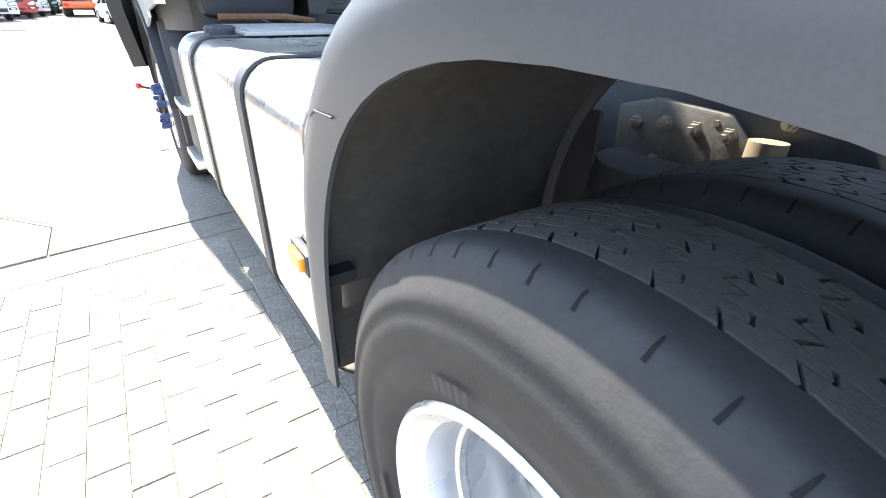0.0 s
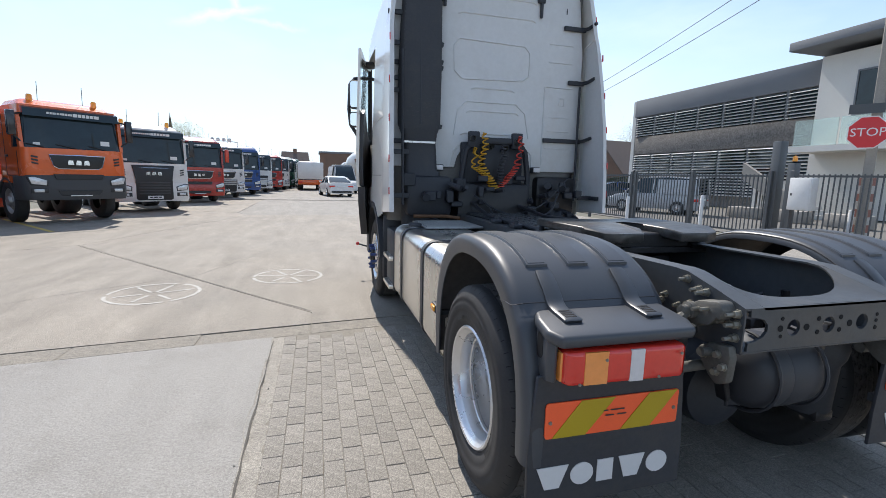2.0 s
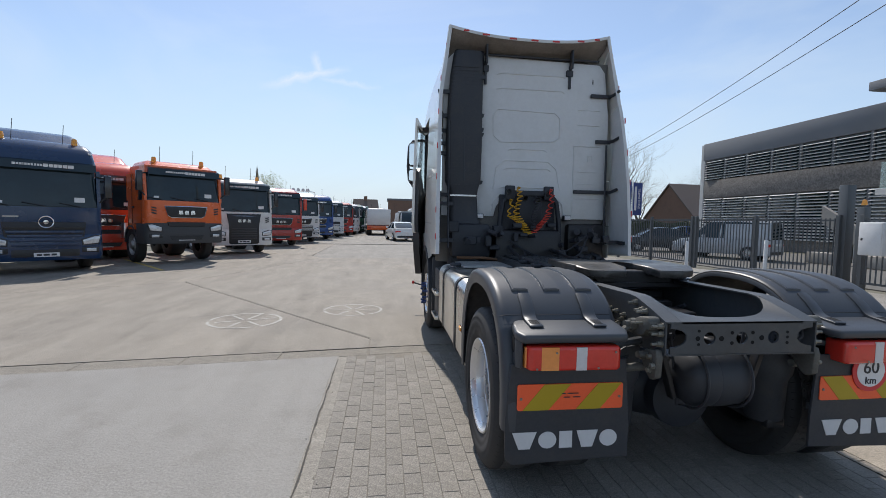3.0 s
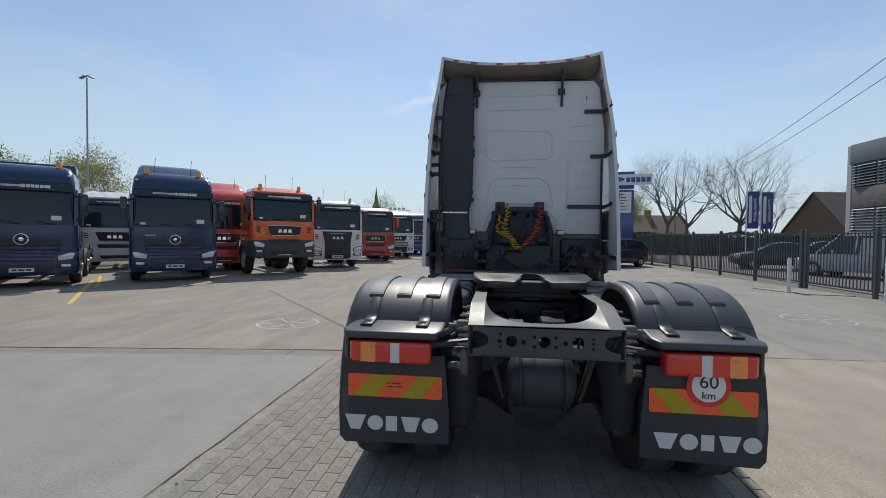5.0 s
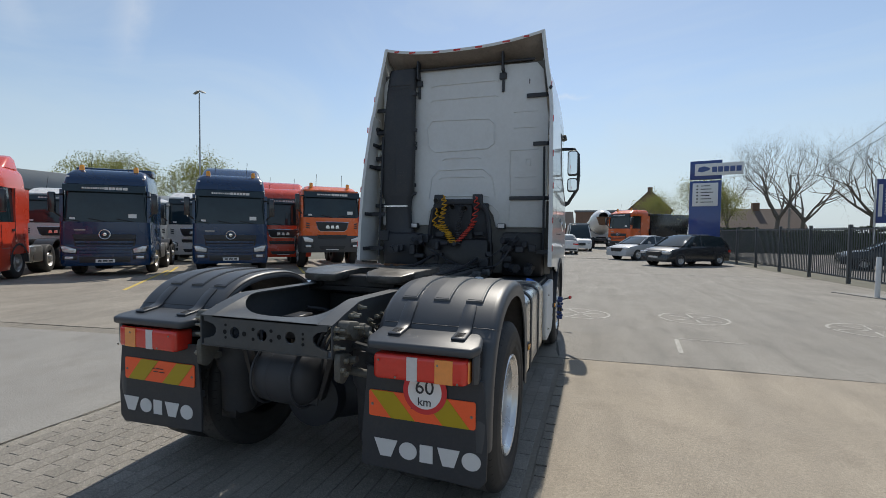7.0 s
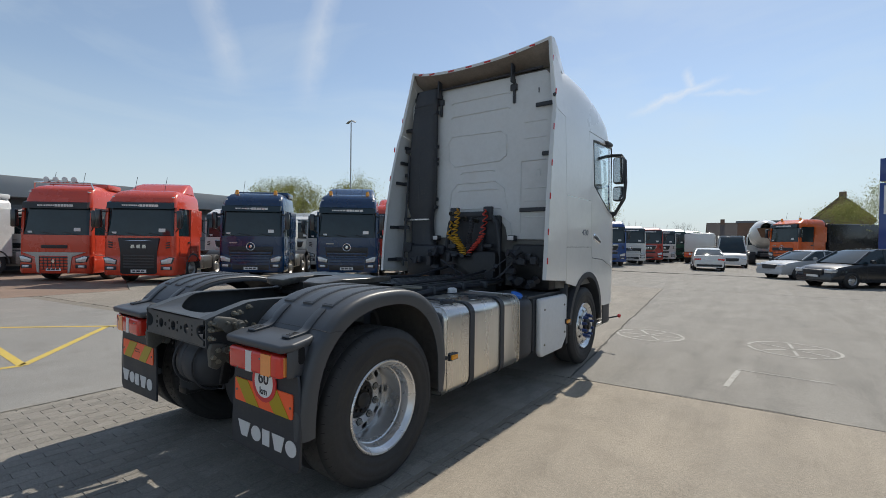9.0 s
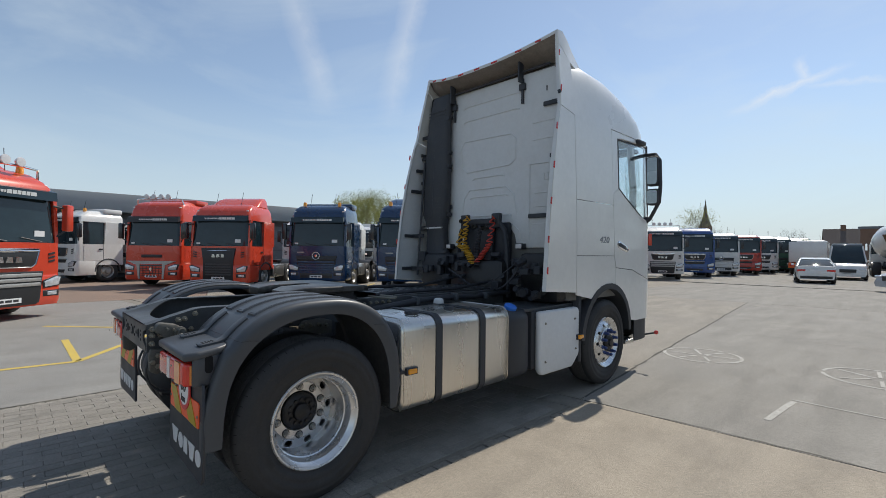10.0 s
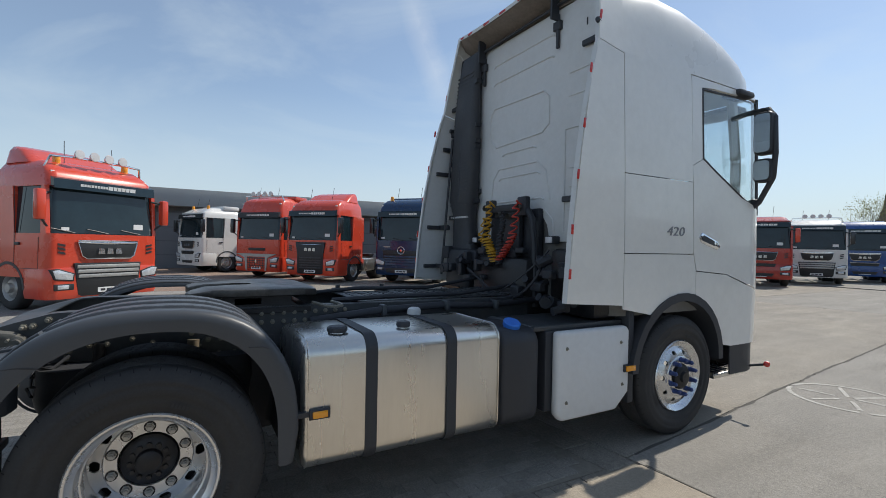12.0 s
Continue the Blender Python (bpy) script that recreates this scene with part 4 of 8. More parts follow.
    for x, z in ((0.69, 0.985), (1.0, 0.985), (1.1, 0.905), (0.78, 0.905)):
        part("lamp_screw", lathe(bmesh.new(), [(0.006, -0.744), (0.005, -0.748), (0, -0.748)], "y", (s * x, 0, z), n=8), M["bolt"], lamp)
    part("lamp_back", boxed(s * 0.66, s * 1.12, -0.63, -0.595, 0.87, 1.03, bevel=0.006), M["black"], lamp)
    part("lamp_bracket", rod(bmesh.new(), (s * 0.40, -0.52, 0.99), (s * 0.70, -0.60, 0.97), 0.022), M["chassis"], lamp)
    # flap and plate
    flap = part("mud_flap", prism(bmesh.new(), [(s * x, z) for x, z in ((0.545, 0.385), (1.19, 0.365), (1.225, 0.405), (1.228, 0.60), (1.205, 0.90), (0.575, 0.92), (0.548, 0.55))], "y", -0.645, -0.63, bevel=0.004, seg=1), M["flap"], tractor, "black rubber mud flap with white brand marks")
    flap.location.z = DROP
    part("flap_stay", boxed(s * 0.56, s * 1.2, -0.63, -0.60, 0.59, 0.63, bevel=0.006), M["chassis"], flap)
    bx0, bx1, bz0, bz1 = 0.592, 1.168, 0.657, 0.795
    board = part("warning_board", prism(bmesh.new(), [(s * x, z) for x, z in rounded(bx0, bx1, bz0, bz1, 0.012, 3)], "y", -0.652, -0.6465), M["orange_board"], tractor, "orange warning board with diagonal yellow stripes")
    board.location.z = DROP
    h = bz1 - bz0
    for b0, b1, t0, t1 in ((0.05, 0.29, 0.25, 0.50), (0.55, 0.78, 0.76, 0.985)):
        bm = prism(bmesh.new(), [(s * (bx1 - u * (bx1 - bx0)), z) for u, z in ((b0, bz0 + 0.001), (b1, bz0 + 0.001), (t1, bz1 - 0.001), (t0, bz1 - 0.001))], "y", -0.6545, -0.6525)
        part("stripe", bm, M["yellow_board"], board, "yellow diagonal stripe", smooth=False)
    bm = bmesh.new()
    for k, (a, b) in enumerate(((0.84, 0.90), (0.91, 0.93), (0.83, 0.87), (0.885, 0.92))):
        z = 0.742 - 0.02 * (k // 2)
        box(bm, s * a, s * b, -0.656, -0.655, z, z + 0.005)
    part("small_print", bm, M["mark_dark"], board, smooth=False)
    for x in (bx0 + 0.02, bx1 - 0.02):
        part("board_screw", lathe(bmesh.new(), [(0.008, -0.6525), (0.006, -0.657), (0, -0.657)], "y", (s * x, 0, 0.72), n=8), M["bolt"], board)
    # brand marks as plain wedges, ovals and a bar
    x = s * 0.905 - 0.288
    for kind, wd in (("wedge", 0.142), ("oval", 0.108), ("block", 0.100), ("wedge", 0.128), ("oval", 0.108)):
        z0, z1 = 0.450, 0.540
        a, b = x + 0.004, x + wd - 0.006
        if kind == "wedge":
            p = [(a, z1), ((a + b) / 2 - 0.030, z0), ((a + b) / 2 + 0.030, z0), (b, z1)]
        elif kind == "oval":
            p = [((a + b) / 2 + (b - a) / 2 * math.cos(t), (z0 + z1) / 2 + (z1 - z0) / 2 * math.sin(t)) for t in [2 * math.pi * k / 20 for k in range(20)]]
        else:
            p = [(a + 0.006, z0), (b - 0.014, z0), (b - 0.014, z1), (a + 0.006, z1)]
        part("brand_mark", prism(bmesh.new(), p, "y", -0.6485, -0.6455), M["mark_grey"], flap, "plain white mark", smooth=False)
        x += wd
    # marker lamp
    my, mz = (0.79, 0.688) if s > 0 else (0.745, 0.712)
    mk = part("side_marker", boxed(s * 1.222, s * 1.242, my - 0.04, my + 0.04, mz - 0.018, mz + 0.018, bevel=0.006), M["refl_amber"], tractor, "amber side marker lamp")
    part("marker_frame", boxed(s * 1.207, s * 1.229, my - 0.055, my + 0.055, mz - 0.027, mz + 0.027, bevel=0.004), M["black"], mk)
    part("marker_bracket", boxed(s * 1.15, s * 1.215, my - 0.13, my - 0.05, mz - 0.012, mz + 0.012), M["black"], mk)
    # inner liner of the arch
    rings = []
    for (oy, oz), (iy, iz) in ARCH:
        rings.append([(s * 0.57, oy * 0.985, 0.53 + (oz - 0.53) * 0.985), (s * 0.57, oy * 0.965, 0.53 + (oz - 0.53) * 0.965), (s * 1.20, oy * 0.965, 0.53 + (oz - 0.53) * 0.965), (s * 1.20, oy * 0.975, 0.53 + (oz - 0.53) * 0.975)])
    ln = part("arch_liner", loft(bmesh.new(), rings), M["liner"], f, "dusty black plastic arch liner, colour lightened for lens flare")
    part("inner_flap", boxed(s * 0.562, s * 0.574, 0.52, 0.66, 0.42, 1.0, bevel=0.004, seg=1), M["flap"], f)
    for a in (75, 105):
        y, z = outer_arch(a, -0.032)
        m = Matrix.Translation((0, y, z)) @ pose(0, 0, 0, a - 90, 0, 0)
        part("liner_rib", boxed(s * 0.6, s * 1.18, -0.02, 0.02, -0.012, 0.006, bevel=0.005, seg=1, m=m), M["flap"], ln)


for s in (-1, 1):
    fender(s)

# speed plate on the right flap
sp = part("speed_plate", lathe(bmesh.new(), [(0, -0.652), (0.117, -0.652), (0.117, -0.658), (0, -0.658)], "y", (0.905, 0, 0.842), n=40), M["sign_red"], tractor, "round white speed plate with red rim")
sp.location.z = DROP - 0.022
part("plate_face", lathe(bmesh.new(), [(0.09, -0.6575), (0.09, -0.660), (0, -0.660)], "y", (0.905, 0, 0.842), n=40), M["mark_white"], sp, "white plate face")
words("60", 0.105, pose(0.905, -0.661, 0.862, 90, 0, 0), M["mark_dark"], sp, "number")
words("km", 0.06, pose(0.905, -0.661, 0.788, 90, 0, 0), M["mark_dark"], sp, "unit")

# ---- chassis ----
def rail(side):
    s = side
    prof = [(-0.755, 0.915), (-0.2, 0.90), (0.2, 0.88), (1.2, 0.87), (5.0, 0.87), (5.0, 1.13), (1.9, 1.15), (1.2, 1.155), (0.1, 1.172), (-0.40, 1.18), (-0.47, 1.176), (-0.62, 1.135), (-0.755, 1.092)]
    web = prism(bmesh.new(), prof, "x", s * 0.425, s * 0.433)
    r = part("frame_rail", web, M["chassis"], tractor, "dark grey chassis rail", smooth=False)
    bm = bmesh.new()
    for top in (True, False):
        line = prof[5:] if top else prof[:5]
        line = sorted(line)
        rings = []
        for y, z in line:
            z1, z2 = (z, z - 0.009) if top else (z + 0.009, z)
            rings.append([(s * 0.345, y, z2), (s * 0.345, y, z1), (s * 0.425, y, z1), (s * 0.433, y, z2)])
        loft(bm, rings)
    part("flange", bm, M["chassis"], r)
    spots = [(-0.50, 1.045), (-0.44, 1.02), (-0.36, 1.05), (-0.30, 0.99), (-0.50, 0.94), (-0.40, 0.93), (-0.34, 1.02), (-0.27, 1.055), (-0.46, 0.98), (-0.39, 0.965), (-0.20, 1.06), (-0.13, 1.06), (-0.22, 0.99), (-0.10, 1.01)]
    spots += [(y, 1.118) for y in (0.60, 0.67, 0.74, 0.81, 0.88, 0.95, 1.02, 1.09, 1.16)] + [(y, 1.06) for y in (0.60, 0.67, 0.74, 0.81, 0.88, 0.95, 1.02)] + [(0.2, 1.02), (0.25, 0.95), (0.32, 1.0), (0.0, 0.98)]
    for y, z in spots:
        bm = bmesh.new()
        lathe(bm, [(0.017, s * 0.433), (0.017, s * 0.437), (0.013, s * 0.437), (0.013, s * 0.451), (0.007, s * 0.451), (0.007, s * 0.466), (0, s * 0.466)], "x", (0, y, z), n=6)
        part("bolt", bm, M["bolt"], r, smooth=False)
    # cast spring hanger ahead of the axle
    hg = part("spring_hanger", prism(bmesh.new(), [(0.24, 0.80), (0.40, 0.76), (0.55, 0.80), (0.56, 1.0), (0.46, 1.03), (0.30, 1.02), (0.23, 0.95)], "x", s * 0.434, s * 0.462, bevel=0.008), M["cast"], r, "cast grey spring hanger")
    for y, z in ((0.29, 0.98), (0.36, 0.98), (0.43, 0.98), (0.50, 0.97), (0.28, 0.90), (0.35, 0.89), (0.44, 0.89), (0.52, 0.88)):
        part("bolt", lathe(bmesh.new(), [(0.017, s * 0.462), (0.017, s * 0.466), (0.013, s * 0.466), (0.013, s * 0.48), (0.007, s * 0.48), (0.007, s * 0.492), (0, s * 0.492)], "x", (0, y, z), n=6), M["bolt"], hg, smooth=False)
    part("damper", rod(bmesh.new(), (s * 0.50, 0.20, 0.62), (s * 0.48, 0.21, 0.99), 0.034, 14), M["damper"], r, "tan shock absorber tube")
    # cast lamp carriers bolted to the rail's rear end
    upper = part("lamp_carrier", prism(bmesh.new(), [(-0.54, 1.01), (-0.56, 1.06), (-0.60, 1.09), (-0.70, 1.11), (-0.725, 1.08), (-0.715, 1.04), (-0.66, 1.02), (-0.62, 0.985), (-0.57, 0.985)], "x", s * 0.433, s * 0.505, bevel=0.014, seg=2), M["cast"], r, "cast grey lamp carrier")
    part("boss", lathe(bmesh.new(), [(0.034, s * 0.50), (0.034, s * 0.53), (0.022, s * 0.535), (0.022, s * 0.56), (0, s * 0.562)], "x", (0, -0.585, 1.045), n=14), M["cast"], upper)
    part("carrier_arm", rod(bmesh.new(), (s * 0.52, -0.585, 1.045), (s * 0.60, -0.60, 1.0), 0.018, 8), M["cast"], upper)
    lower = part("lamp_carrier", prism(bmesh.new(), [(-0.60, 0.90), (-0.66, 0.935), (-0.74, 0.945), (-0.752, 0.90), (-0.745, 0.80), (-0.70, 0.775), (-0.66, 0.80), (-0.61, 0.86)], "x", s * 0.434, s * 0.475, bevel=0.012, seg=2), M["cast"], r, "cast grey lower carrier")
    for y, z in ((-0.70, 0.90), (-0.70, 0.83), (-0.64, 0.88), (-0.73, 0.86)):
        part("bolt", lathe(bmesh.new(), [(0.017, s * 0.474), (0.017, s * 0.479), (0.013, s * 0.479), (0.013, s * 0.494), (0, s * 0.494)], "x", (0, y, z), n=6), M["bolt"], lower, smooth=False)
    part("stub", rod(bmesh.new(), (s * 0.44, -0.61, 0.82), (s * 0.56, -0.60, 0.81), 0.022, 10), M["cast"], lower)
    part("stub", rod(bmesh.new(), (s * 0.44, -0.66, 0.89), (s * 0.53, -0.67, 0.905), 0.018, 10), M["cast"], lower)
    for y, z, ln in ((-0.477, 1.145, 0.05), (-0.541, 1.115, 0.05), (-0.579, 1.112, 0.06), (-0.683, 1.075, 0.06), (-0.728, 1.065, 0.06), (-0.682, 1.025, 0.05), (-0.728, 1.025, 0.06), (-0.728, 0.972, 0.06), (-0.62, 1.06, 0.11), (-0.66, 1.07, 0.11), (-0.60, 1.03, 0.11)):
        part("bolt", lathe(bmesh.new(), [(0.019, s * 0.433), (0.019, s * 0.438), (0.0145, s * 0.438), (0.0145, s * (0.433 + ln * 0.45)), (0.008, s * (0.433 + ln * 0.45)), (0.008, s * (0.433 + ln)), (0, s * (0.433 + ln))], "x", (0, y, z), n=6), M["bolt"], r, smooth=False)
    bm = bmesh.new()
    for k in range(5):
        z = 0.80 + 0.05 * k
        tube(bm, [(s * 0.50, -0.55 + 0.02 * k, z), (s * 0.56, -0.52, z - 0.03), (s * 0.55, -0.44, z - 0.05), (s * 0.48, -0.38, z)], 0.008, 5)
    part("hose", bm, M["flap"], r)


for s in (-1, 1):
    rail(s)
# rear cross member with round holes and an open notch at each end
def rail_top(y):
    return interp(y, [(-0.755, 1.092), (-0.62, 1.135), (-0.47, 1.176), (-0.40, 1.18), (0.1, 1.172)])


bm = bmesh.new()
cells = [(-0.30, -0.095, 0.925, 1.092, -0.188, 1.006, 0.033), (-0.095, 0.085, 0.925, 1.092, -0.005, 1.006, 0.033), (0.085, 0.29, 0.925, 1.092, 0.178, 1.008, 0.033)]
holed(bm, lambda u, v, d: (u, -0.757 + d, v), cells, 0.012)
for s, x0 in ((-1, 0.30), (1, 0.29)):
    notch = [(x0, 0.925), (0.405, 0.925), (0.405, 0.958), (0.372, 0.962), (0.335, 0.978), (0.318, 0.998), (0.318, 1.024), (0.338, 1.044), (0.372, 1.054), (0.405, 1.058), (0.405, 1.092), (x0, 1.092)]
    prism(bm, [(s * x, z) for x, z in notch], "y", -0.757, -0.745)
bmesh.ops.remove_doubles(bm, verts=bm.verts, dist=0.0008)
cross = part("rear_cross_member", bm, M["chassis"], tractor, "dark grey rear cross member with round holes", sharp=30)
part("lower_flange", boxed(-0.42, 0.42, -0.756, -0.66, 0.915, 0.925, bevel=0.003, seg=1), M["chassis"], cross)
# small holes are near-black discs on the face, painting the shade inside
for x, z, r in ((-0.255, 1.006, 0.013), (-0.122, 1.004, 0.014), (0.108, 1.006, 0.014), (-0.062, 1.034, 0.010), (-0.062, 0.980, 0.010), (0.056, 1.034, 0.010), (0.056, 0.982, 0.010), (-0.25, 1.045, 0.008), (-0.25, 0.975, 0.008), (0.258, 1.034, 0.008), (0.258, 1.008, 0.008), (0.258, 0.978, 0.009)):
    part("bolt_hole", lathe(bmesh.new(), [(r, -0.757), (r, -0.7585), (0, -0.7585)], "y", (x, 0, z), n=10), M["hole_shade"], cross, smooth=False)
# top plate whose front edge sweeps forward to the rails
rings = []
n = 24
for k in range(n + 1):
    t = math.pi * k / n
    xi, yi = -0.340 * math.copysign(abs(math.cos(t)) ** 0.8, math.cos(t)), -0.40 - 0.24 * abs(math.sin(t)) ** 0.75
    if k <= 6:
        xo, yo = -0.345, -0.40 - 0.357 * k / 6
    elif k >= n - 6:
        xo, yo = 0.345, -0.40 - 0.357 * (n - k) / 6
    else:
        xo, yo = -0.345 + 0.69 * (k - 6) / (n - 12), -0.757
    zi, zo = 1.090 + (rail_top(yi) - 1.090) * (abs(xi) / 0.34) ** 3, 1.091 + (rail_top(yo) - 1.091) * (abs(xo) / 0.345) ** 3
    rings.append([(xi, yi, zi), (xo, yo, zo), (xo, yo, zo - 0.009), (xi, yi, zi - 0.009)])
part("top_plate", loft(bmesh.new(), rings), M["chassis"], cross, "top plate with oval opening", sharp=30)
for k, x in enumerate((0.30, 0.33, 0.36)):
    part("cable", tube(bmesh.new(), [(x, -0.70, 0.95), (x + 0.03, -0.715, 1.0), (x + 0.05, -0.69, 1.05), (x + 0.01, -0.55, 1.06)], 0.008, 6), M["flap"], cross, "black cable behind the cross member")
# cross members, axle, bellows, tank
bm = bmesh.new()
bm.free()
for y in (0.62, 1.6, 2.6):
    part("cross_member", boxed(-0.42, 0.42, y - 0.05, y + 0.05, 0.85, 1.05, bevel=0.01), M["chassis"], tractor)
bm = bmesh.new()
lathe(bm, [(0.075, -0.95), (0.08, -0.5), (0.10, -0.32), (0.19, -0.2), (0.225, -0.05), (0.225, 0.08), (0.19, 0.2), (0.10, 0.32), (0.08, 0.5), (0.075, 0.95)], "x", (0, 0, WR), n=28, cap=True)
lathe(bm, [(0.20, -0.22), (0.19, -0.30), (0.12, -0.33), (0, -0.335)], "y", (0, 0, WR), n=28)
part("rear_axle", bm, M["deep"], tractor, "greasy black driven rear axle")
for s in (-1, 1):
    bm = lathe(bmesh.new(), [(0.0, 0.90), (0.13, 0.90), (0.14, 0.87), (0.135, 0.82), (0.145, 0.76), (0.135, 0.70), (0.115, 0.66), (0.105, 0.42), (0.09, 0.40), (0, 0.40)], "z", (s * 0.50, -0.38, 0), n=28)
    part("air_bellows", bm, M["flap"], tractor, "black rubber air spring")
    bm = lathe(bmesh.new(), [(0.0, 0.90), (0.12, 0.90), (0.13, 0.86), (0.135, 0.76), (0.11, 0.66), (0.10, 0.42), (0, 0.40)], "z", (s * 0.50, 0.42, 0), n=24)
    part("air_bellows", bm, M["flap"], tractor, "black rubber air spring")
    bm = bmesh.new()
    box(bm, s * 0.44, s * 0.56, -0.48, 0.52, 0.37, 0.43, bevel=0.015)
    rod(bm, (s * 0.46, -0.30, 0.42), (s * 0.44, -0.25, 1.0), 0.03, 10)
    part("spring_beam", bm, M["grease"], tractor)
bm = lathe(bmesh.new(), [(0, -0.21), (0.06, -0.205), (0.13, -0.18), (0.165, -0.13), (0.172, -0.05), (0.168, -0.04), (0.172, -0.03), (0.172, 0.05), (0.165, 0.13), (0.13, 0.18), (0.06, 0.205), (0, 0.21)], "x", (0.0, -0.52, 0.73), n=32)
tank = part("air_tank", bm, M["black"], tractor, "black compressed air tank under the frame")
for s in (-1, 1):
    bm = bmesh.new()
    tube(bm, [(s * 0.13, -0.52 + 0.18 * math.cos(radians(a)), 0.73 + 0.18 * math.sin(radians(a))) for a in range(90, 271, 12)] + [(s * 0.17, -0.5, 0.55), (s * 0.23, -0.5, 0.97)], 0.008, 6)
    part("tank_strap", bm, M["black"], tank)
    bm = prism(bmesh.new(), [(s * 0.34, 0.92), (s * 0.30, 0.92), (s * 0.215, 0.62), (s * 0.235, 0.60)], "y", -0.56, -0.50, bevel=0.004, seg=1)
    part("hanger", bm, M["grease"], tank)

# ---- coupling plate ----
fw = [(x, 0.16 + (y - 0.02) * 0.81) for x, y in ((0.30, 0.02), (0.40, 0.06), (0.46, 0.2), (0.475, 0.6), (0.46, 0.9), (0.38, 1.02), (0.15, 1.06))]
outline = fw + [(-x, y) for x, y in reversed(fw)] + [(-0.13, 0.18), (-0.085, 0.27), (-0.075, 0.45)] + [(0.075 * math.cos(t), 0.52 + 0.075 * math.sin(t)) for t in [math.pi - math.pi * k / 6 for k in range(7)]] + [(0.075, 0.45), (0.085, 0.27), (0.13, 0.18)]
bm = prism(bmesh.new(), outline, "z", 1.172, 1.232, bevel=0.012, seg=2)
for v in bm.verts:
    if v.co.y < 0.30:
        v.co.z -= (0.30 - v.co.y) * 0.22
    if v.co.y > 0.92:
        v.co.z -= (v.co.y - 0.92) * 0.25
    if v.co.z < 1.20:
        v.co.z += 0.012 * min(1.0, abs(v.co.x) / 0.45)
plate = part("coupling_plate", bm, M["wear"], tractor, "worn greasy fifth-wheel coupling plate", sharp=25)
plate.location.z = 0.048
bm = bmesh.new()
box(bm, -0.42, 0.42, 0.42, 0.62, 1.11, 1.19, bevel=0.02)
for s in (-1, 1):
    prism(bm, [(0.25, 1.10), (0.85, 1.10), (0.72, 1.20), (0.40, 1.20)], "x", s * 0.30, s * 0.42)
box(bm, -0.45, 0.45, 0.28, 0.92, 1.07, 1.108, bevel=0.004, seg=1)
box(bm, -0.41, 0.41, 0.30, 0.80, 1.10, 1.19, bevel=0.01, seg=1)
part("coupling_base", bm, M["grease"], plate, "black coupling stand")
bm = bmesh.new()
loop = [(0.44, 0.93), (0.56, 0.95), (0.66, 0.97), (0.70, 1.02), (0.66, 1.07), (0.56, 1.08), (0.44, 1.06)]
tube(bm, [(x, y, 1.13) for x, y in loop], 0.011, 6)
part("release_handle", bm, M["bolt"], plate, "steel release handle")
for x0, y0, z0 in ((-0.28, -0.1, 0.9), (-0.2, 0.1, 0.95), (0.05, 0.0, 0.88), (0.2, 0.15, 0.95), (0.3, -0.15, 0.9)):
    pts = [(x0 + 0.12 * math.sin(k * 0.9 + x0 * 7), y0 + 0.12 * k, z0 + 0.06 * math.cos(k * 1.3 + x0)) for k in range(12)]
    part("air_hose", tube(bmesh.new(), pts, 0.014, 6), M["flap"], tractor, "black air hose between the rails")
random.seed(3)
for k in range(16):
    x, y, z = random.uniform(-0.36, 0.36), random.uniform(-0.3, 1.4), random.uniform(0.78, 0.98)
    a, b, c = random.uniform(0.03, 0.09), random.uniform(0.04, 0.12), random.uniform(0.03, 0.08)
    part("valve_block", boxed(x - a, x + a, y - b, y + b, z - c, z + c, bevel=0.012, seg=1), M["grease"], tractor, "greasy valve block between the rails")

# ---- tanks and boxes along the sides ----
def rounded_tank(x0, x1, y0, y1, z0, z1, r, bev=0.02):
    """A tank with its axis along y, with soft corners and domed ends."""
    rings = []
    for y, k in ((y0, 0.035), (y0 + 0.012, 0.012), (y0 + 0.03, 0.0), (y1 - 0.03, 0.0), (y1 - 0.012, 0.012), (y1, 0.035)):
        rings.append([(x, y, z) for x, z in rounded(x0 + k, x1 - k, z0 + k, z1 - k, r, 6)])
    return loft(bmesh.new(), rings)


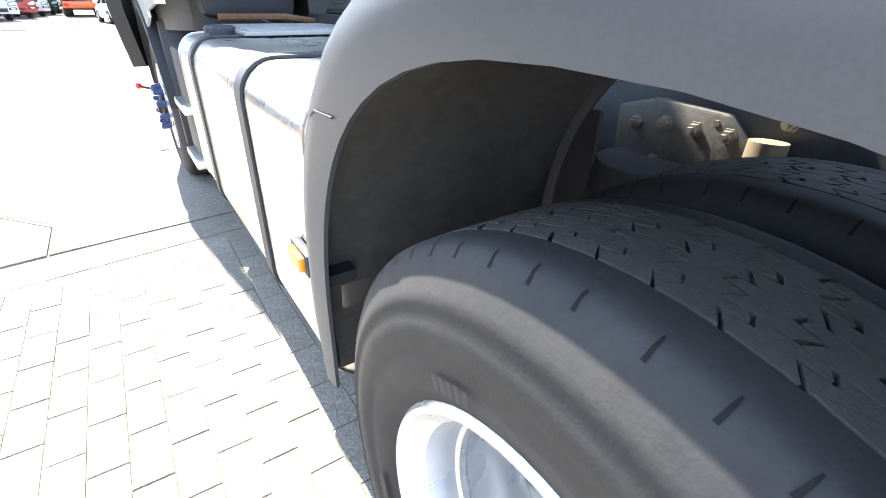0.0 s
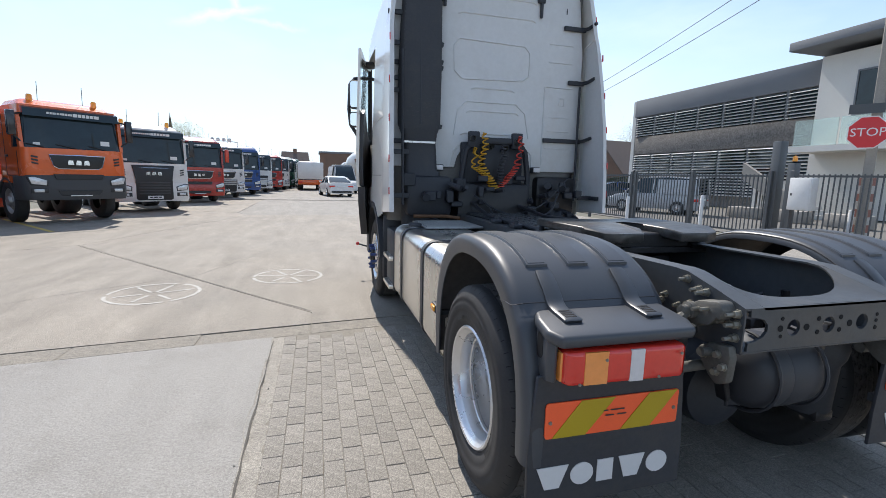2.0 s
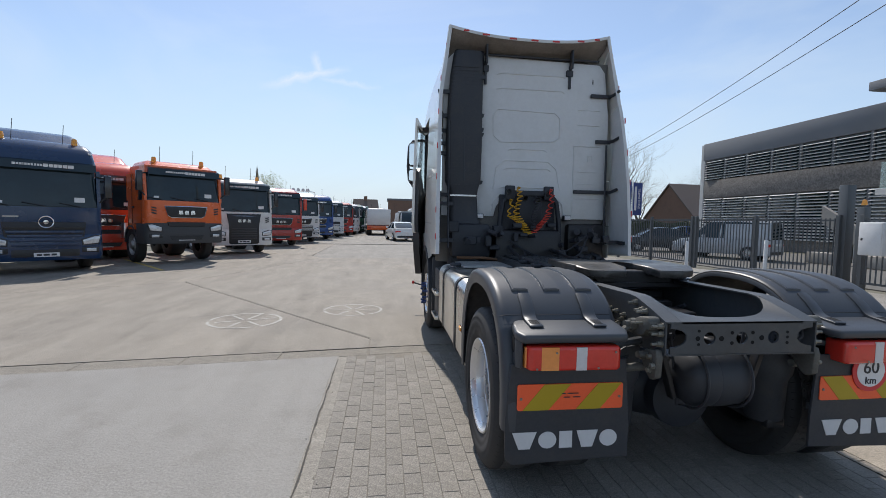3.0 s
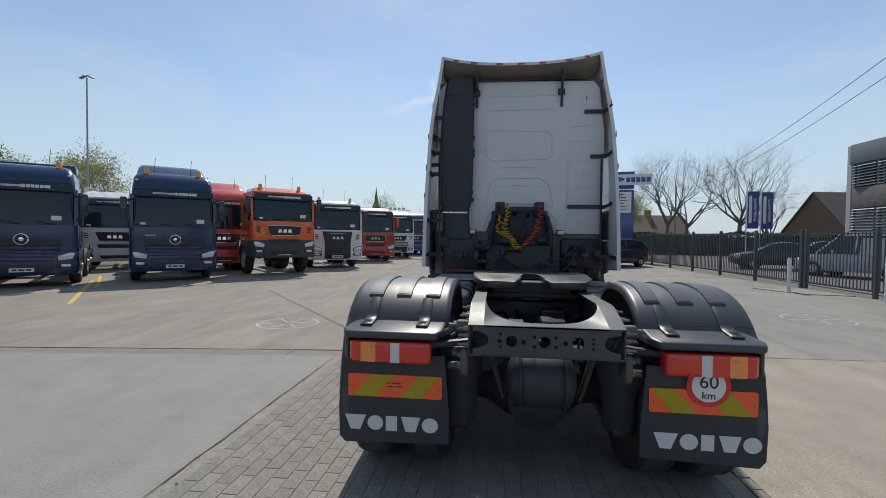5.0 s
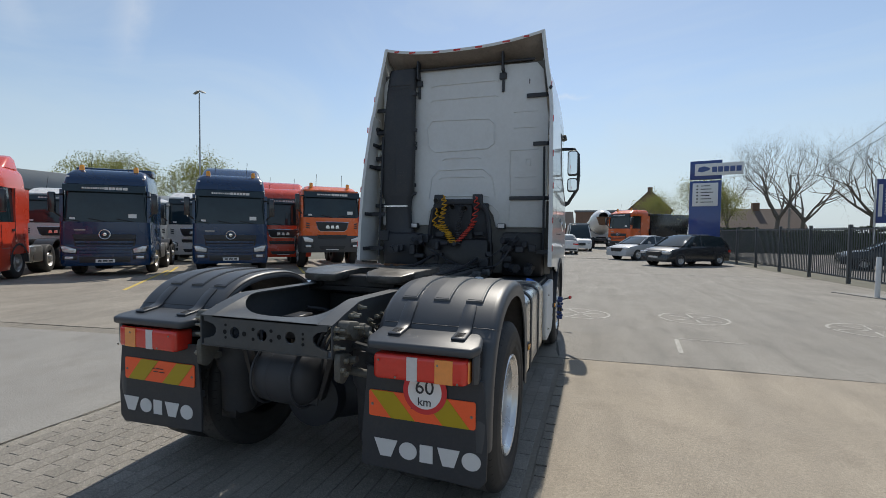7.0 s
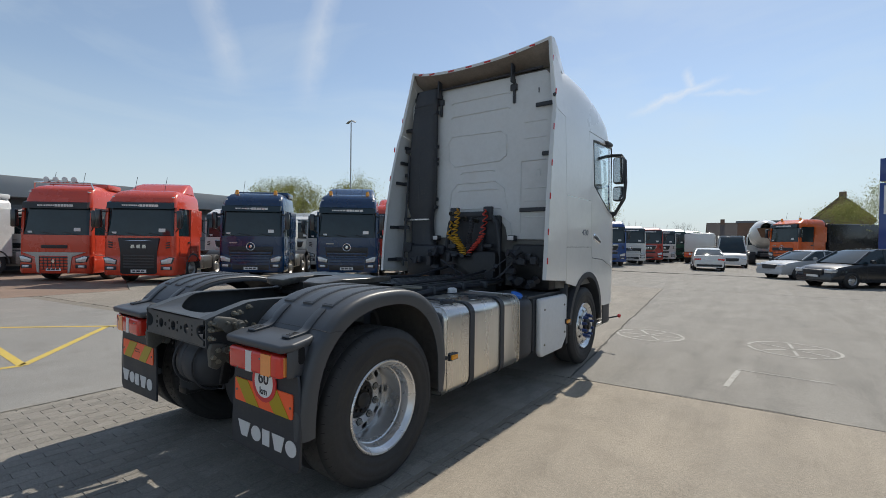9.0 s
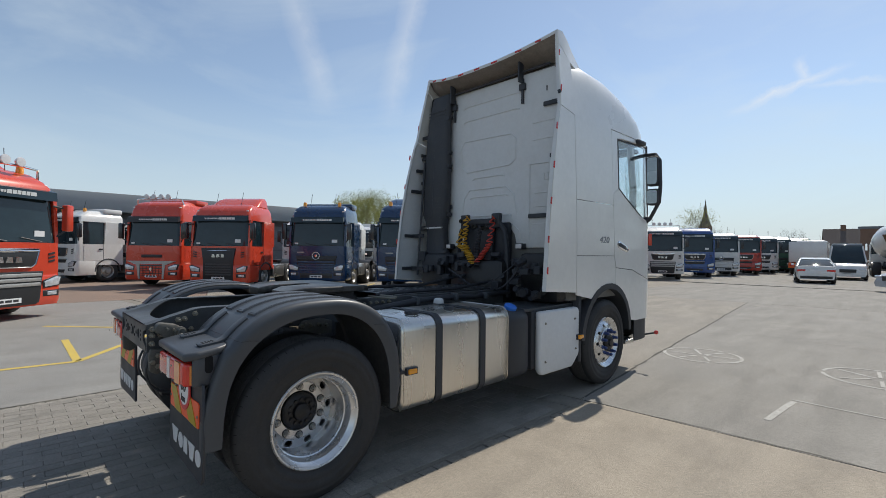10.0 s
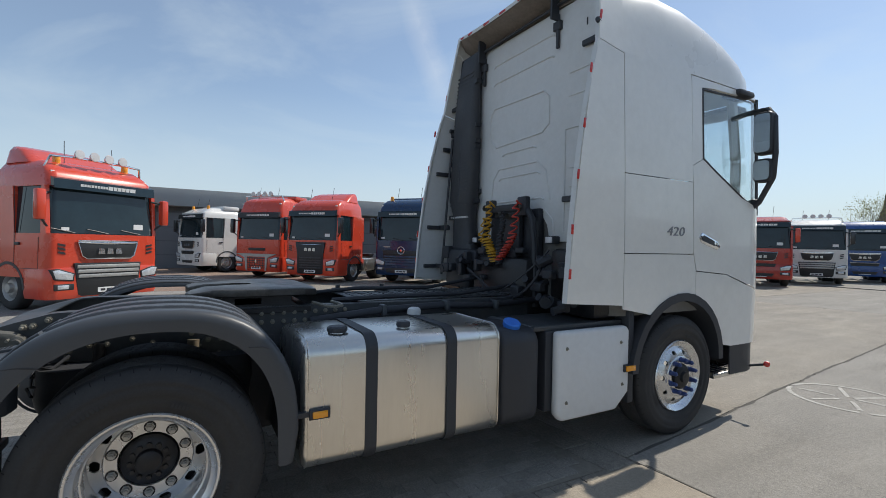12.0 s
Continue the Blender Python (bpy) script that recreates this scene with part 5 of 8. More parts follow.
def tank_side(s, y0, y1, bands, cap_y):
    a, b = sorted((s * 0.52, s * 1.205))
    t = part("fuel_tank", rounded_tank(a, b, y0, y1, 0.375, 1.075, 0.095), M["alu"], tractor, "brushed aluminium fuel tank with black bands", sharp=60)
    for y in bands:
        rings = []
        for yy in (y - 0.034, y + 0.034):
            rings.append(([(x, yy, z) for x, z in rounded(a - 0.009, b + 0.009, 0.366, 1.084, 0.1, 6)], [(x, yy, z) for x, z in rounded(a - 0.002, b + 0.002, 0.373, 1.077, 0.096, 6)]))
        bm = loft(bmesh.new(), [rings[0][1], rings[0][0], rings[1][0], rings[1][1]], cap=False)
        part("tank_band", bm, M["black"], t, "black tank band", sharp=50)
    for y, r in cap_y:
        # a lobed screw cap on a bright filler neck
        at = (s * 1.05, y, 0)
        part("filler_neck", lathe(bmesh.new(), [(r * 0.9, 1.06), (r * 0.78, 1.072), (r * 0.74, 1.085)], "z", at, n=24), M["alu"], t, "bright filler neck")
        bm = bmesh.new()
        rings = []
        for k, (q, z) in enumerate(((0.80, 1.080), (0.98, 1.083), (1.02, 1.093), (1.0, 1.106), (0.86, 1.114), (0.5, 1.116))):
            rings.append([(at[0] + r * q * (1 + (0.035 if 0 < k < 4 else 0.0) * math.cos(9 * a)) * math.cos(a), y + r * q * (1 + (0.035 if 0 < k < 4 else 0.0) * math.cos(9 * a)) * math.sin(a), z) for a in [2 * math.pi * i / 54 for i in range(54)]])
        part("tank_cap", loft(bm, rings), M["black"], t, "black lobed tank cap")
    for y in (y0 + 0.028, y1 - 0.028):
        rg = rounded(a - 0.001, b + 0.001, 0.374, 1.076, 0.096, 6)
        part("weld_seam", tube(bmesh.new(), [(x, y, z) for x, z in rg] + [(rg[0][0], y, rg[0][1])], 0.004, 5), M["alu"], t)
    return t


tank_side(1, 0.70, 1.985, (1.08, 1.60), ((0.925, 0.056), (1.34, 0.042)))
tank_side(-1, 0.66, 2.42, (1.18, 2.02), ((2.18, 0.062),))
bm = rounded_tank(0.6, 1.175, 2.01, 2.34, 0.36, 1.02, 0.10)
urea = part("fluid_tank", bm, M["black"], tractor, "black plastic fluid tank with a blue cap", sharp=60)
part("fluid_cap", lathe(bmesh.new(), [(0.05, 0), (0.05, 0.02), (0.062, 0.022), (0.064, 0.05), (0.055, 0.058), (0, 0.06)], "z", n=16, m=pose(1.05, 2.17, 1.01, 0, 22, 0)), M["blue_cap"], urea, "blue screw cap")
sb = part("step_box", boxed(-1.18, -0.75, 2.62, 3.10, 0.34, 0.98, bevel=0.02), M["black"], tractor, "black step box ahead of the fuel tank")
for z in (0.36, 0.66):
    part("step", boxed(-1.225, -0.95, 2.66, 3.06, z, z + 0.045, bevel=0.008), M["alu"], sb, "bright aluminium step")
bx = part("side_box", boxed(0.6, 1.14, 2.42, 3.22, 0.40, 0.985, bevel=0.015), M["black"], tractor, "battery box behind a white cover")
cv = [(2.47, 0.985), (3.20, 0.985), (3.235, 0.95), (3.235, 0.46), (3.09, 0.335), (2.52, 0.335), (2.47, 0.39)]
bm = bmesh.new()
prism(bm, cv, "x", 1.14, 1.212, bevel=0.028, seg=3)
cover = part("box_cover", bm, M["white_grp"], bx, "white panel cover with four screws", sharp=50)
for y, z in ((2.56, 0.86), (3.13, 0.86), (2.56, 0.47), (3.15, 0.53)):
    part("screw", lathe(bmesh.new(), [(0.014, 0.0), (0.014, 0.004), (0.007, 0.006), (0.007, 0.014), (0, 0.014)], "x", (1.211, y, z), n=8), M["bolt"], cover)
mk = part("side_marker", boxed(1.225, 1.245, 3.17, 3.27, 0.63, 0.672, bevel=0.004), M["refl_amber"], tractor, "amber side marker lamp")
part("marker_frame", boxed(1.205, 1.23, 3.16, 3.285, 0.622, 0.68, bevel=0.004), M["black"], mk)
deck = part("deck_plate", boxed(0.58, 1.12, 2.30, 3.25, 1.0, 1.012), M["chassis"], tractor, "grey folded deck plate", smooth=False)
part("deck_fold", prism(bmesh.new(), [(2.30, 1.012), (2.36, 1.012), (2.345, 1.024), (2.315, 1.024)], "x", 0.60, 1.10), M["chassis"], deck, smooth=False)
part("deck_lip", boxed(1.10, 1.125, 2.32, 3.24, 0.985, 1.018, bevel=0.005), M["chassis"], deck)
bm = bmesh.new()
box(bm, -0.33, 0.33, 1.30, 2.85, 1.15, 1.158)
for k in range(14):
    for j in range(6):
        box(bm, -0.32 + j * 0.105, -0.25 + j * 0.105, 1.36 + k * 0.1, 1.43 + k * 0.1, 1.158, 1.163)
part("catwalk", bm, M["chassis"], tractor, "dark chequered catwalk plate", smooth=False)
walkway = part("catwalk", boxed(-1.0, -0.45, 1.95, 2.55, 1.082, 1.10, bevel=0.004), M["galv"], tractor, "grey slotted step plate over the tank")
for k in range(8):
    part("grip_bar", boxed(-0.98, -0.48, 1.98 + k * 0.07, 2.02 + k * 0.07, 1.10, 1.106), M["galv"], walkway, smooth=False)
for y in (0.86, 1.3, 1.72):
    bm = boxed(-0.44, -0.36, y, y + 0.1, 1.155, 1.19, bevel=0.01)
    rod(bm, (-0.40, y + 0.05, 1.19), (-0.40, y + 0.05, 1.215), 0.02)
    part("hose_clip", bm, M["black"], tractor)
part("reservoir", lathe(bmesh.new(), [(0.045, 1.05), (0.05, 1.09), (0.046, 1.122), (0.03, 1.132), (0, 1.134)], "z", (0.62, 1.62, 0), n=16), M["white_grp"], tractor, "white plastic fluid reservoir")
bm = bmesh.new()
tube(bm, [(0.5, 0.9, 1.06), (0.52, 1.4, 1.11), (0.5, 1.9, 1.12), (0.5, 2.3, 1.10), (0.48, 2.9, 1.12)], 0.027, 10)
tube(bm, [(0.30, 1.1, 1.17), (0.34, 1.5, 1.185), (0.30, 2.2, 1.18), (0.3, 2.8, 1.24)], 0.018, 8)
tube(bm, [(-0.30, 1.1, 1.165), (-0.36, 1.5, 1.185), (-0.30, 2.2, 1.18), (-0.28, 2.8, 1.27)], 0.018, 8)
part("cable_run", bm, M["deep"], tractor, "black cable runs along the frame")
for y, z in ((1.42, 1.112), (1.95, 1.118), (2.42, 1.104)):
    part("pipe_clamp", boxed(0.462, 0.556, y - 0.02, y + 0.02, z - 0.038, z + 0.038, bevel=0.012, seg=2), M["chassis"], tractor)

# ---- cab ----
cab = part("cab", loft(bmesh.new(), [[(x, y, z) for x, y in rounded(-w, w, 3.06, yf, 0.22, 6)] for z, w, yf in ((1.05, 1.17, 5.14), (1.7, 1.185, 5.16), (1.98, 1.17, 5.14))]), M["seat"], tractor, "white high-roof sleeper cab", sharp=50)
bm = bmesh.new()
for x0, x1, y0, y1, z0, z1 in ((-1.10, 1.10, 3.06, 3.10, 1.9, 3.72), (-1.1, 1.1, 3.1, 4.06, 3.0, 3.05)):
    box(bm, x0, x1, y0, y1, z0, z1)
part("lining", bm, M["seat"], cab)
for sx in (-0.55, 0.55):
    bm = boxed(sx - 0.25, sx + 0.25, 4.2, 4.34, 2.0, 2.55, bevel=0.06)
    box(bm, sx - 0.13, sx + 0.13, 4.2, 4.3, 2.58, 2.80, bevel=0.05)
    part("seat_back", bm, M["seat"], cab)
bm = bmesh.new()
tube(bm, [(-0.55 + 0.2 * math.cos(t), 4.72 + 0.06 * math.sin(t), 2.12 + 0.18 * math.sin(t)) for t in [2 * math.pi * k / 18 for k in range(19)]], 0.016, 6)
part("steering_wheel", bm, M["black"], cab)


def panel(name, poly, side, mat="white", thick=0.014, step=0.12, off=0.0, parent=None, label=""):
    return part(name, skin(poly, lambda y, z: wide(y, z) + off, thick, side, step), M[mat], parent or cab, label, sharp=40)


ARC_F = [(FRONT_Y + 0.615 * math.cos(radians(a)), 0.60 + 0.615 * math.sin(radians(a))) for a in range(0, 181, 12)]
for s in (-1, 1):
    # side fairing behind the cab, in two pieces
    fl = panel("side_fairing", [(2.515, 1.19), (3.101, 1.15), (3.101, 3.105), (2.835, 3.16), (2.76, 2.9), (2.645, 2.3), (2.575, 1.8)], s, label="white side fairing with red reflectors")
    panel("side_fairing", [(2.842, 3.168), (3.104, 3.112), (3.15, 3.735), (3.06, 3.80), (3.0, 3.86), (2.935, 3.88)], s, label="white upper fairing")
    fin = [(2.938, 3.888), (3.003, 3.868), (3.065, 3.808), (3.155, 3.742), (3.72, 3.70), (3.60, 3.785), (3.42, 3.85), (3.25, 3.925), (3.05, 4.058), (2.962, 4.05)]
    part("deflector_fin", skin(fin, lambda y, z: wide(y, z) - 0.10 * min(1.0, max(0.0, (y - 3.12) / 0.45)), 0.02, s, 0.12), M["white"], cab, "white side of the roof deflector", sharp=40)
    for k, (y, z) in enumerate(((2.53, 1.40), (2.545, 1.72), (2.60, 2.12), (2.665, 2.50), (2.735, 2.92), (2.865, 3.36), (2.93, 3.78))):
        w = wide(y, z)
        m = Matrix.Translation((s * (w + 0.001), y - 0.006 + 0.014, z)) @ pose(0, 0, 0, -8 if z > 2 else -3, 0, 0)
        part("reflector", boxed(-0.005, 0.005, -0.010, 0.010, -0.036, 0.036, bevel=0.003, m=m), M["refl_red"], fl, "small red reflector")
    # rear edge return of the fairing
    edge = [(2.515, 1.19), (2.545, 1.6), (2.60, 2.1), (2.69, 2.6), (2.80, 3.05), (2.845, 3.17), (2.90, 3.6), (2.965, 4.03)]
    rings = []
    for y, z in edge:
        w = wide(y, z)
        rings.append([(s * (w - 0.002), y, z), (s * (w - 0.045), y - 0.004, z), (s * (w - 0.045), y + 0.008, z), (s * (w - 0.012), y + 0.014, z)])
    part("fairing_edge", loft(bmesh.new(), rings), M["white_grp"], fl, sharp=30)
    # inner face and struts
    inner = [(2.53, 1.21), (3.02, 1.17), (3.02, 3.08), (2.86, 3.12), (2.78, 2.9), (2.665, 2.3), (2.59, 1.8)]
    part("inner_face", skin(inner, lambda y, z: wide(y, z) - 0.022, 0.006, s, 0.2), M["white_grp"], fl, "dull white inner face", sharp=40)
    for z, y0 in ((1.32, 2.56), (1.78, 2.6), (2.42, 2.70), (2.72, 2.78), (2.95, 2.86))[:1 if s > 0 else 5]:
        ln = 0.16 if s > 0 else 0.2
        w = wide(y0, z)
        ya = y0 + 0.30 if ln > 0.5 else y0 + 0.22
        part("strut", boxed(s * (w - 0.05 - ln), s * (w - 0.03), ya, ya + 0.02, z, z + 0.05, bevel=0.004, seg=1), M["black"], fl, "black fairing strut")
        part("strut", boxed(s * (w - 0.06), s * (w - 0.03), y0 + 0.06, y0 + 0.36, z, z + 0.045, bevel=0.004, seg=1), M["black"], fl)
    if s < 0:
        part("strut", rod(bmesh.new(), (s * 1.06, 2.78, 1.25), (s * 1.06, 2.90, 2.85), 0.014, 8), M["black"], fl, "upright black rod")
    # cab side panels
    panel("rear_side_panel", [(3.108, 2.180), (3.108, 3.12), (3.967, 3.12), (3.976, 2.180)], s)
    panel("rear_side_panel", [(3.108, 1.557), (3.108, 2.173), (3.977, 2.173), (3.987, 1.557)], s)
    low = [(3.108, 1.550), (3.990, 1.550), (4.028, 1.406)] + [(4.028, 1.21)] + [p for p in ARC_F if p[0] < 4.02 and p[1] > 1.0] + [(3.108, 1.12)]
    panel("lower_side_panel", low, s)
    lowf = [(4.036, 1.403), (4.5, 1.367), (5.13, 1.18), (5.17, 0.70), (4.62, 0.70)] + [p for p in ARC_F if p[0] > 4.03 and p[1] > 0.72] + [(4.03, 1.21)]
    panel("wheel_arch_panel", lowf, s)
    # black arch lip
    rings = []
    for y, z in ARC_F:
        d = Vector((y - FRONT_Y, z - 0.60)).normalized()
        w = wide(min(y, 4.7), z)
        rings.append([(s * (w + 0.012), y + d.x * 0.008, z + d.y * 0.008), (s * (w + 0.012), y - d.x * 0.06, z - d.y * 0.06), (s * 0.80, y - d.x * 0.06, z - d.y * 0.06), (s * 0.80, y, z)])
    part("wheel_arch", loft(bmesh.new(), rings), M["black"], cab, "black plastic wheel arch", sharp=40)
    part("rear_arch_flap", boxed(s * 0.9, s * 1.20, 3.235, 3.30, 0.36, 1.1, bevel=0.012), M["black"], cab)
    panel("sill_panel", [(4.64, 0.70), (5.16, 0.70), (5.13, 0.42), (4.66, 0.42)], s, "black", off=-0.02)
    part("sticker", boxed(s * 1.195, s * 1.2, 4.80, 4.92, 0.58, 0.66), M["mark_white"], cab, "white sticker", smooth=False) if s > 0 else None
    st = part("entry_step", boxed(s * 0.85, s * 1.20, 4.42, 4.98, 0.40, 0.45, bevel=0.012), M["alu"], cab, "grey aluminium entry step")
    bm = bmesh.new()
    for k in range(6):
        box(bm, s * 0.9, s * 1.18, 4.47 + 0.08 * k, 4.50 + 0.08 * k, 0.45, 0.456)
    part("step_grip", bm, M["black"], st, smooth=False)
    part("front_bumper", boxed(s * 0.2, s * 1.05, 5.0, 5.16, 0.36, 1.1, bevel=0.05), M["black"], cab)
    part("headlamp", boxed(s * 0.86, s * 1.12, 5.06, 5.20, 1.02, 1.12, bevel=0.02), M["white_lens"], cab)

# feeler rod with a red tip
for s in (-1, 1):
    bm = rod(bmesh.new(), (s * 1.12, 5.02, 0.44), (s * 1.33, 5.05, 0.50), 0.012, 8)
    fr = part("feeler_rod", bm, M["black"], cab, "black rod with a red tip")
    part("rod_tip", lathe(bmesh.new(), [(0, -0.03), (0.022, -0.02), (0.03, 0), (0.022, 0.02), (0, 0.03)], "x", (s * 1.34, 5.05, 0.505), n=12), M["refl_red"], fr, "red tip")

# roof shell
def roof_ring(y, top):
    w = wide(min(y, 4.74), 3.12) - (0.0 if y < 4.75 else 0.30 * ((y - 4.75) / 0.5) ** 2)
    n, out = 36, []
    for k in range(n + 1):
        t = math.pi * k / n
        c, s2 = math.cos(t), math.sin(t)
        pc, ps = interp(y, [(3.1, 0.20), (4.2, 0.40), (5.15, 0.46)]), interp(y, [(3.1, 0.36), (4.2, 0.56), (5.15, 0.62)])
        lean = 1 - 0.07 * abs(s2) ** ps * (1 - min(1.0, (y - 3.1) / 1.4))
        out.append((w * lean * math.copysign(abs(c) ** pc, c), y, 3.12 + (top - 3.12) * abs(s2) ** ps))
    return out


ROOF = [(3.10, 3.78), (3.3, 3.82), (3.5, 3.87), (4.0, 3.875), (4.3, 3.81), (4.55, 3.71), (4.75, 3.58), (4.9, 3.45), (5.02, 3.32), (5.1, 3.22), (5.15, 3.13)]
part("roof", loft(bmesh.new(), [roof_ring(y, z) for y, z in ROOF], cap=False, closed=False), M["white"], cab, "white domed high roof", sharp=60)
# roof deflector with a swept rear edge
rings = []
for k in range(25):
    x = -1.06 + 2.12 * k / 24
    e = abs(x) / 1.06
    zr = 3.885 + 0.17 * e ** 2.6
    yr = 2.82 + 0.15 * e ** 3
    rings.append([(x, yr, zr), (x, yr + 0.012, zr - 0.03), (x, 3.06, zr - 0.10 - 0.04 * e), (x * 0.92, 3.5, 3.74 - 0.08 * e ** 3), (x * 0.90, 3.60, 3.90 - 0.15 * e ** 3), (x * 0.97, 3.3, 3.915 - 0.03 * e ** 3)])
dfl = part("roof_deflector", loft(bmesh.new(), rings), M["under"], cab, "roof deflector with a raw grey underside", sharp=30)
rings = []
for k in range(25):
    x = -1.066 + 2.132 * k / 24
    e = abs(x) / 1.066
    zr = 3.885 + 0.17 * e ** 2.6
    yr = 2.82 + 0.15 * e ** 3
    rings.append([(x, yr - 0.006, zr - 0.03), (x, yr - 0.006, zr + 0.006), (x * 0.97, 3.3, 3.922 - 0.03 * e ** 3), (x * 0.9, 3.62, 3.91 - 0.15 * e ** 3), (x * 0.9, 3.62, 3.902 - 0.15 * e ** 3), (x * 0.97, 3.3, 3.914 - 0.03 * e ** 3), (x, yr + 0.006, zr - 0.002)])
part("deflector_skin", loft(bmesh.new(), rings), M["white_grp"], dfl, "white deflector skin", sharp=30)
for x in (-0.85, -0.62, -0.28, 0.0, 0.28, 0.62, 0.85):
    e = abs(x) / 1.066
    zr, yr = 3.885 + 0.17 * e ** 2.6, 2.82 + 0.15 * e ** 3
    part("reflector", boxed(x - 0.045, x + 0.045, yr - 0.012, yr - 0.005, zr - 0.022, zr - 0.002), M["refl_red"], dfl, "small red reflector", smooth=False)
bm = bmesh.new()
for x in (-0.58, 0.56):
    box(bm, x - 0.016, x + 0.016, 3.005, 3.03, 3.36, 3.66, bevel=0.004, seg=1)
    box(bm, x - 0.012, x + 0.012, 2.93, 3.02, 3.6, 3.84, bevel=0.004, seg=1)
    box(bm, x - 0.05, x + 0.04, 3.0, 3.04, 3.52, 3.60, bevel=0.006, seg=1)
rod(bm, (-0.9, 3.0, 3.73), (0.95, 3.0, 3.73), 0.014, 8)
part("deflector_strut", bm, M["black"], dfl, "black deflector struts")

# rear wall
rw = part("rear_wall", prism(bmesh.new(), [(-1.12, 1.66), (-0.42, 1.66), (-0.40, 1.80), (-0.34, 1.88), (0.40, 1.88), (0.46, 1.80), (0.48, 1.64), (1.12, 1.64), (1.13, 3.0), (1.06, 3.60), (0.98, 3.70), (-1.0, 3.74), (-1.12, 3.6)], "y", 3.035, 3.06, bevel=0.01, seg=2), M["white_grp"], cab, "white pressed-steel rear wall of the cab")
bm = bmesh.new()


def swage(pts, r=0.010):
    tube(bm, [(x, 3.034, z) for x, z in pts], r, 6)


for z, x0, x1 in ((3.52, -0.42, 0.50), (3.33, -0.42, 0.50), (2.55, -0.25, 0.28), (2.30, -0.30, 0.34), (2.05, -0.36, 0.40)):
    swage([(x0, z - 0.02), (x0 + 0.04, z), (x1 - 0.04, z), (x1, z - 0.02)])
swage([(-0.45, 2.72), (-0.46, 2.98), (-0.40, 3.06), (0.38, 3.04), (0.45, 2.97), (0.45, 2.72), (0.36, 2.66), (-0.36, 2.64), (-0.45, 2.72)])
swage([(-0.44, 2.02), (-0.40, 2.30), (-0.30, 2.40), (0.30, 2.40), (0.42, 2.30), (0.48, 2.02)])
swage([(0.66, 1.72), (0.66, 2.62), (1.02, 2.62)])
swage([(0.72, 2.28), (1.0, 2.28)], 0.007)
swage([(0.72, 2.12), (1.0, 2.12)], 0.007)
swage([(0.70, 1.92), (1.04, 1.92)], 0.007)
swage([(0.70, 3.10), (1.0, 3.10)], 0.007)
swage([(0.70, 2.9), (1.0, 2.9)], 0.007)
swage([(0.86, 2.50), (0.92, 2.50), (0.92, 2.42), (0.86, 2.42), (0.86, 2.50)], 0.006)
swage([(-0.46, 1.70), (-0.44, 1.84), (-0.36, 1.93), (0.42, 1.93), (0.52, 1.84), (0.54, 1.68)], 0.009)
part("pressed_swage", bm, M["white_grp"], rw)
for x0, x1, z in ((0.66, 1.16, 1.985), (0.95, 1.16, 2.66), (0.86, 1.14, 3.26), (-0.78, -0.62, 2.18)):
    bm = boxed(x0, x1, 3.0, 3.03, z, z + 0.05, bevel=0.006, seg=1)
    if x0 > 0:
        tube(bm, [(x1 - 0.03, 3.015, z + 0.025), (x1 + 0.0, 2.95, z + 0.03), (x1 + 0.03, 2.84, z + 0.06)], 0.02, 6)
    part("stay_bar", bm, M["black"], rw, "black fairing stay")
part("stay_rod", rod(bmesh.new(), (1.10, 2.98, 1.30), (1.09, 2.98, 2.64), 0.014, 8), M["black"], rw)
part("small_mark", boxed(0.885, 0.895, 3.028, 3.034, 3.44, 3.50), M["mark_dark"], rw, smooth=False)
for x in (-0.62, 0.57):
    lp = part("work_lamp", boxed(x - 0.05, x + 0.05, 2.95, 3.04, 1.62, 1.69, bevel=0.012), M["black"], cab, "small clear work lamp")
    part("lamp_glass", boxed(x - 0.042, x + 0.042, 2.944, 2.952, 1.63, 1.682, bevel=0.003), M["white_lens"], lp)
# air intake duct
rings = []
for z, x0, x1, y0 in ((1.02, -1.04, -0.60, 2.88), (1.35, -1.04, -0.60, 2.86), (1.60, -1.02, -0.62, 2.88), (1.62, -1.03, -0.65, 2.89), (1.9, -1.03, -0.67, 2.89), (2.0, -1.05, -0.66, 2.88), (2.1, -1.09, -0.63, 2.87), (2.6, -1.09, -0.62, 2.89), (3.1, -1.07, -0.62, 2.91), (3.45, -1.04, -0.62, 2.93), (3.72, -1.0, -0.61, 2.96), (3.76, -0.98, -0.62, 2.97)):
    rings.append([(x, y, z) for x, y in rounded(x0, x1, y0, 3.03, 0.06, 4)])
duct = part("air_intake", loft(bmesh.new(), rings), M["flap"], cab, "tall black air intake duct on the rear wall", sharp=40)
bm = bmesh.new()
for k in range(34):
    z = 2.05 + k * 0.045
    box(bm, -1.04 + 0.06 * max(0, z - 3.0), -0.68, 2.872 + 0.045 * max(0, z - 2.2), 2.92 + 0.04 * max(0, z - 2.2), z, z + 0.012)
part("duct_rib", bm, M["flap"], duct, smooth=False)
part("duct_clamp", boxed(-1.03, -0.69, 2.88, 3.0, 1.905, 1.925), M["rim"], duct, "bright metal clamp", smooth=False)
bm = bmesh.new()
rod(bm, (-0.86, 2.88, 2.1), (-0.86, 2.93, 3.2), 0.016, 8)
for z in (3.38, 2.9, 2.72, 2.66, 2.05):
    prism(bm, [(-0.70, z), (-0.61, z + 0.02), (-0.60, z + 0.06), (-0.70, z + 0.08)], "y", 2.93, 3.0)
for z in (3.2, 2.9, 2.55, 1.9):
    box(bm, -1.20, -1.04, 2.95, 2.98, z, z + 0.05, bevel=0.006, seg=1)
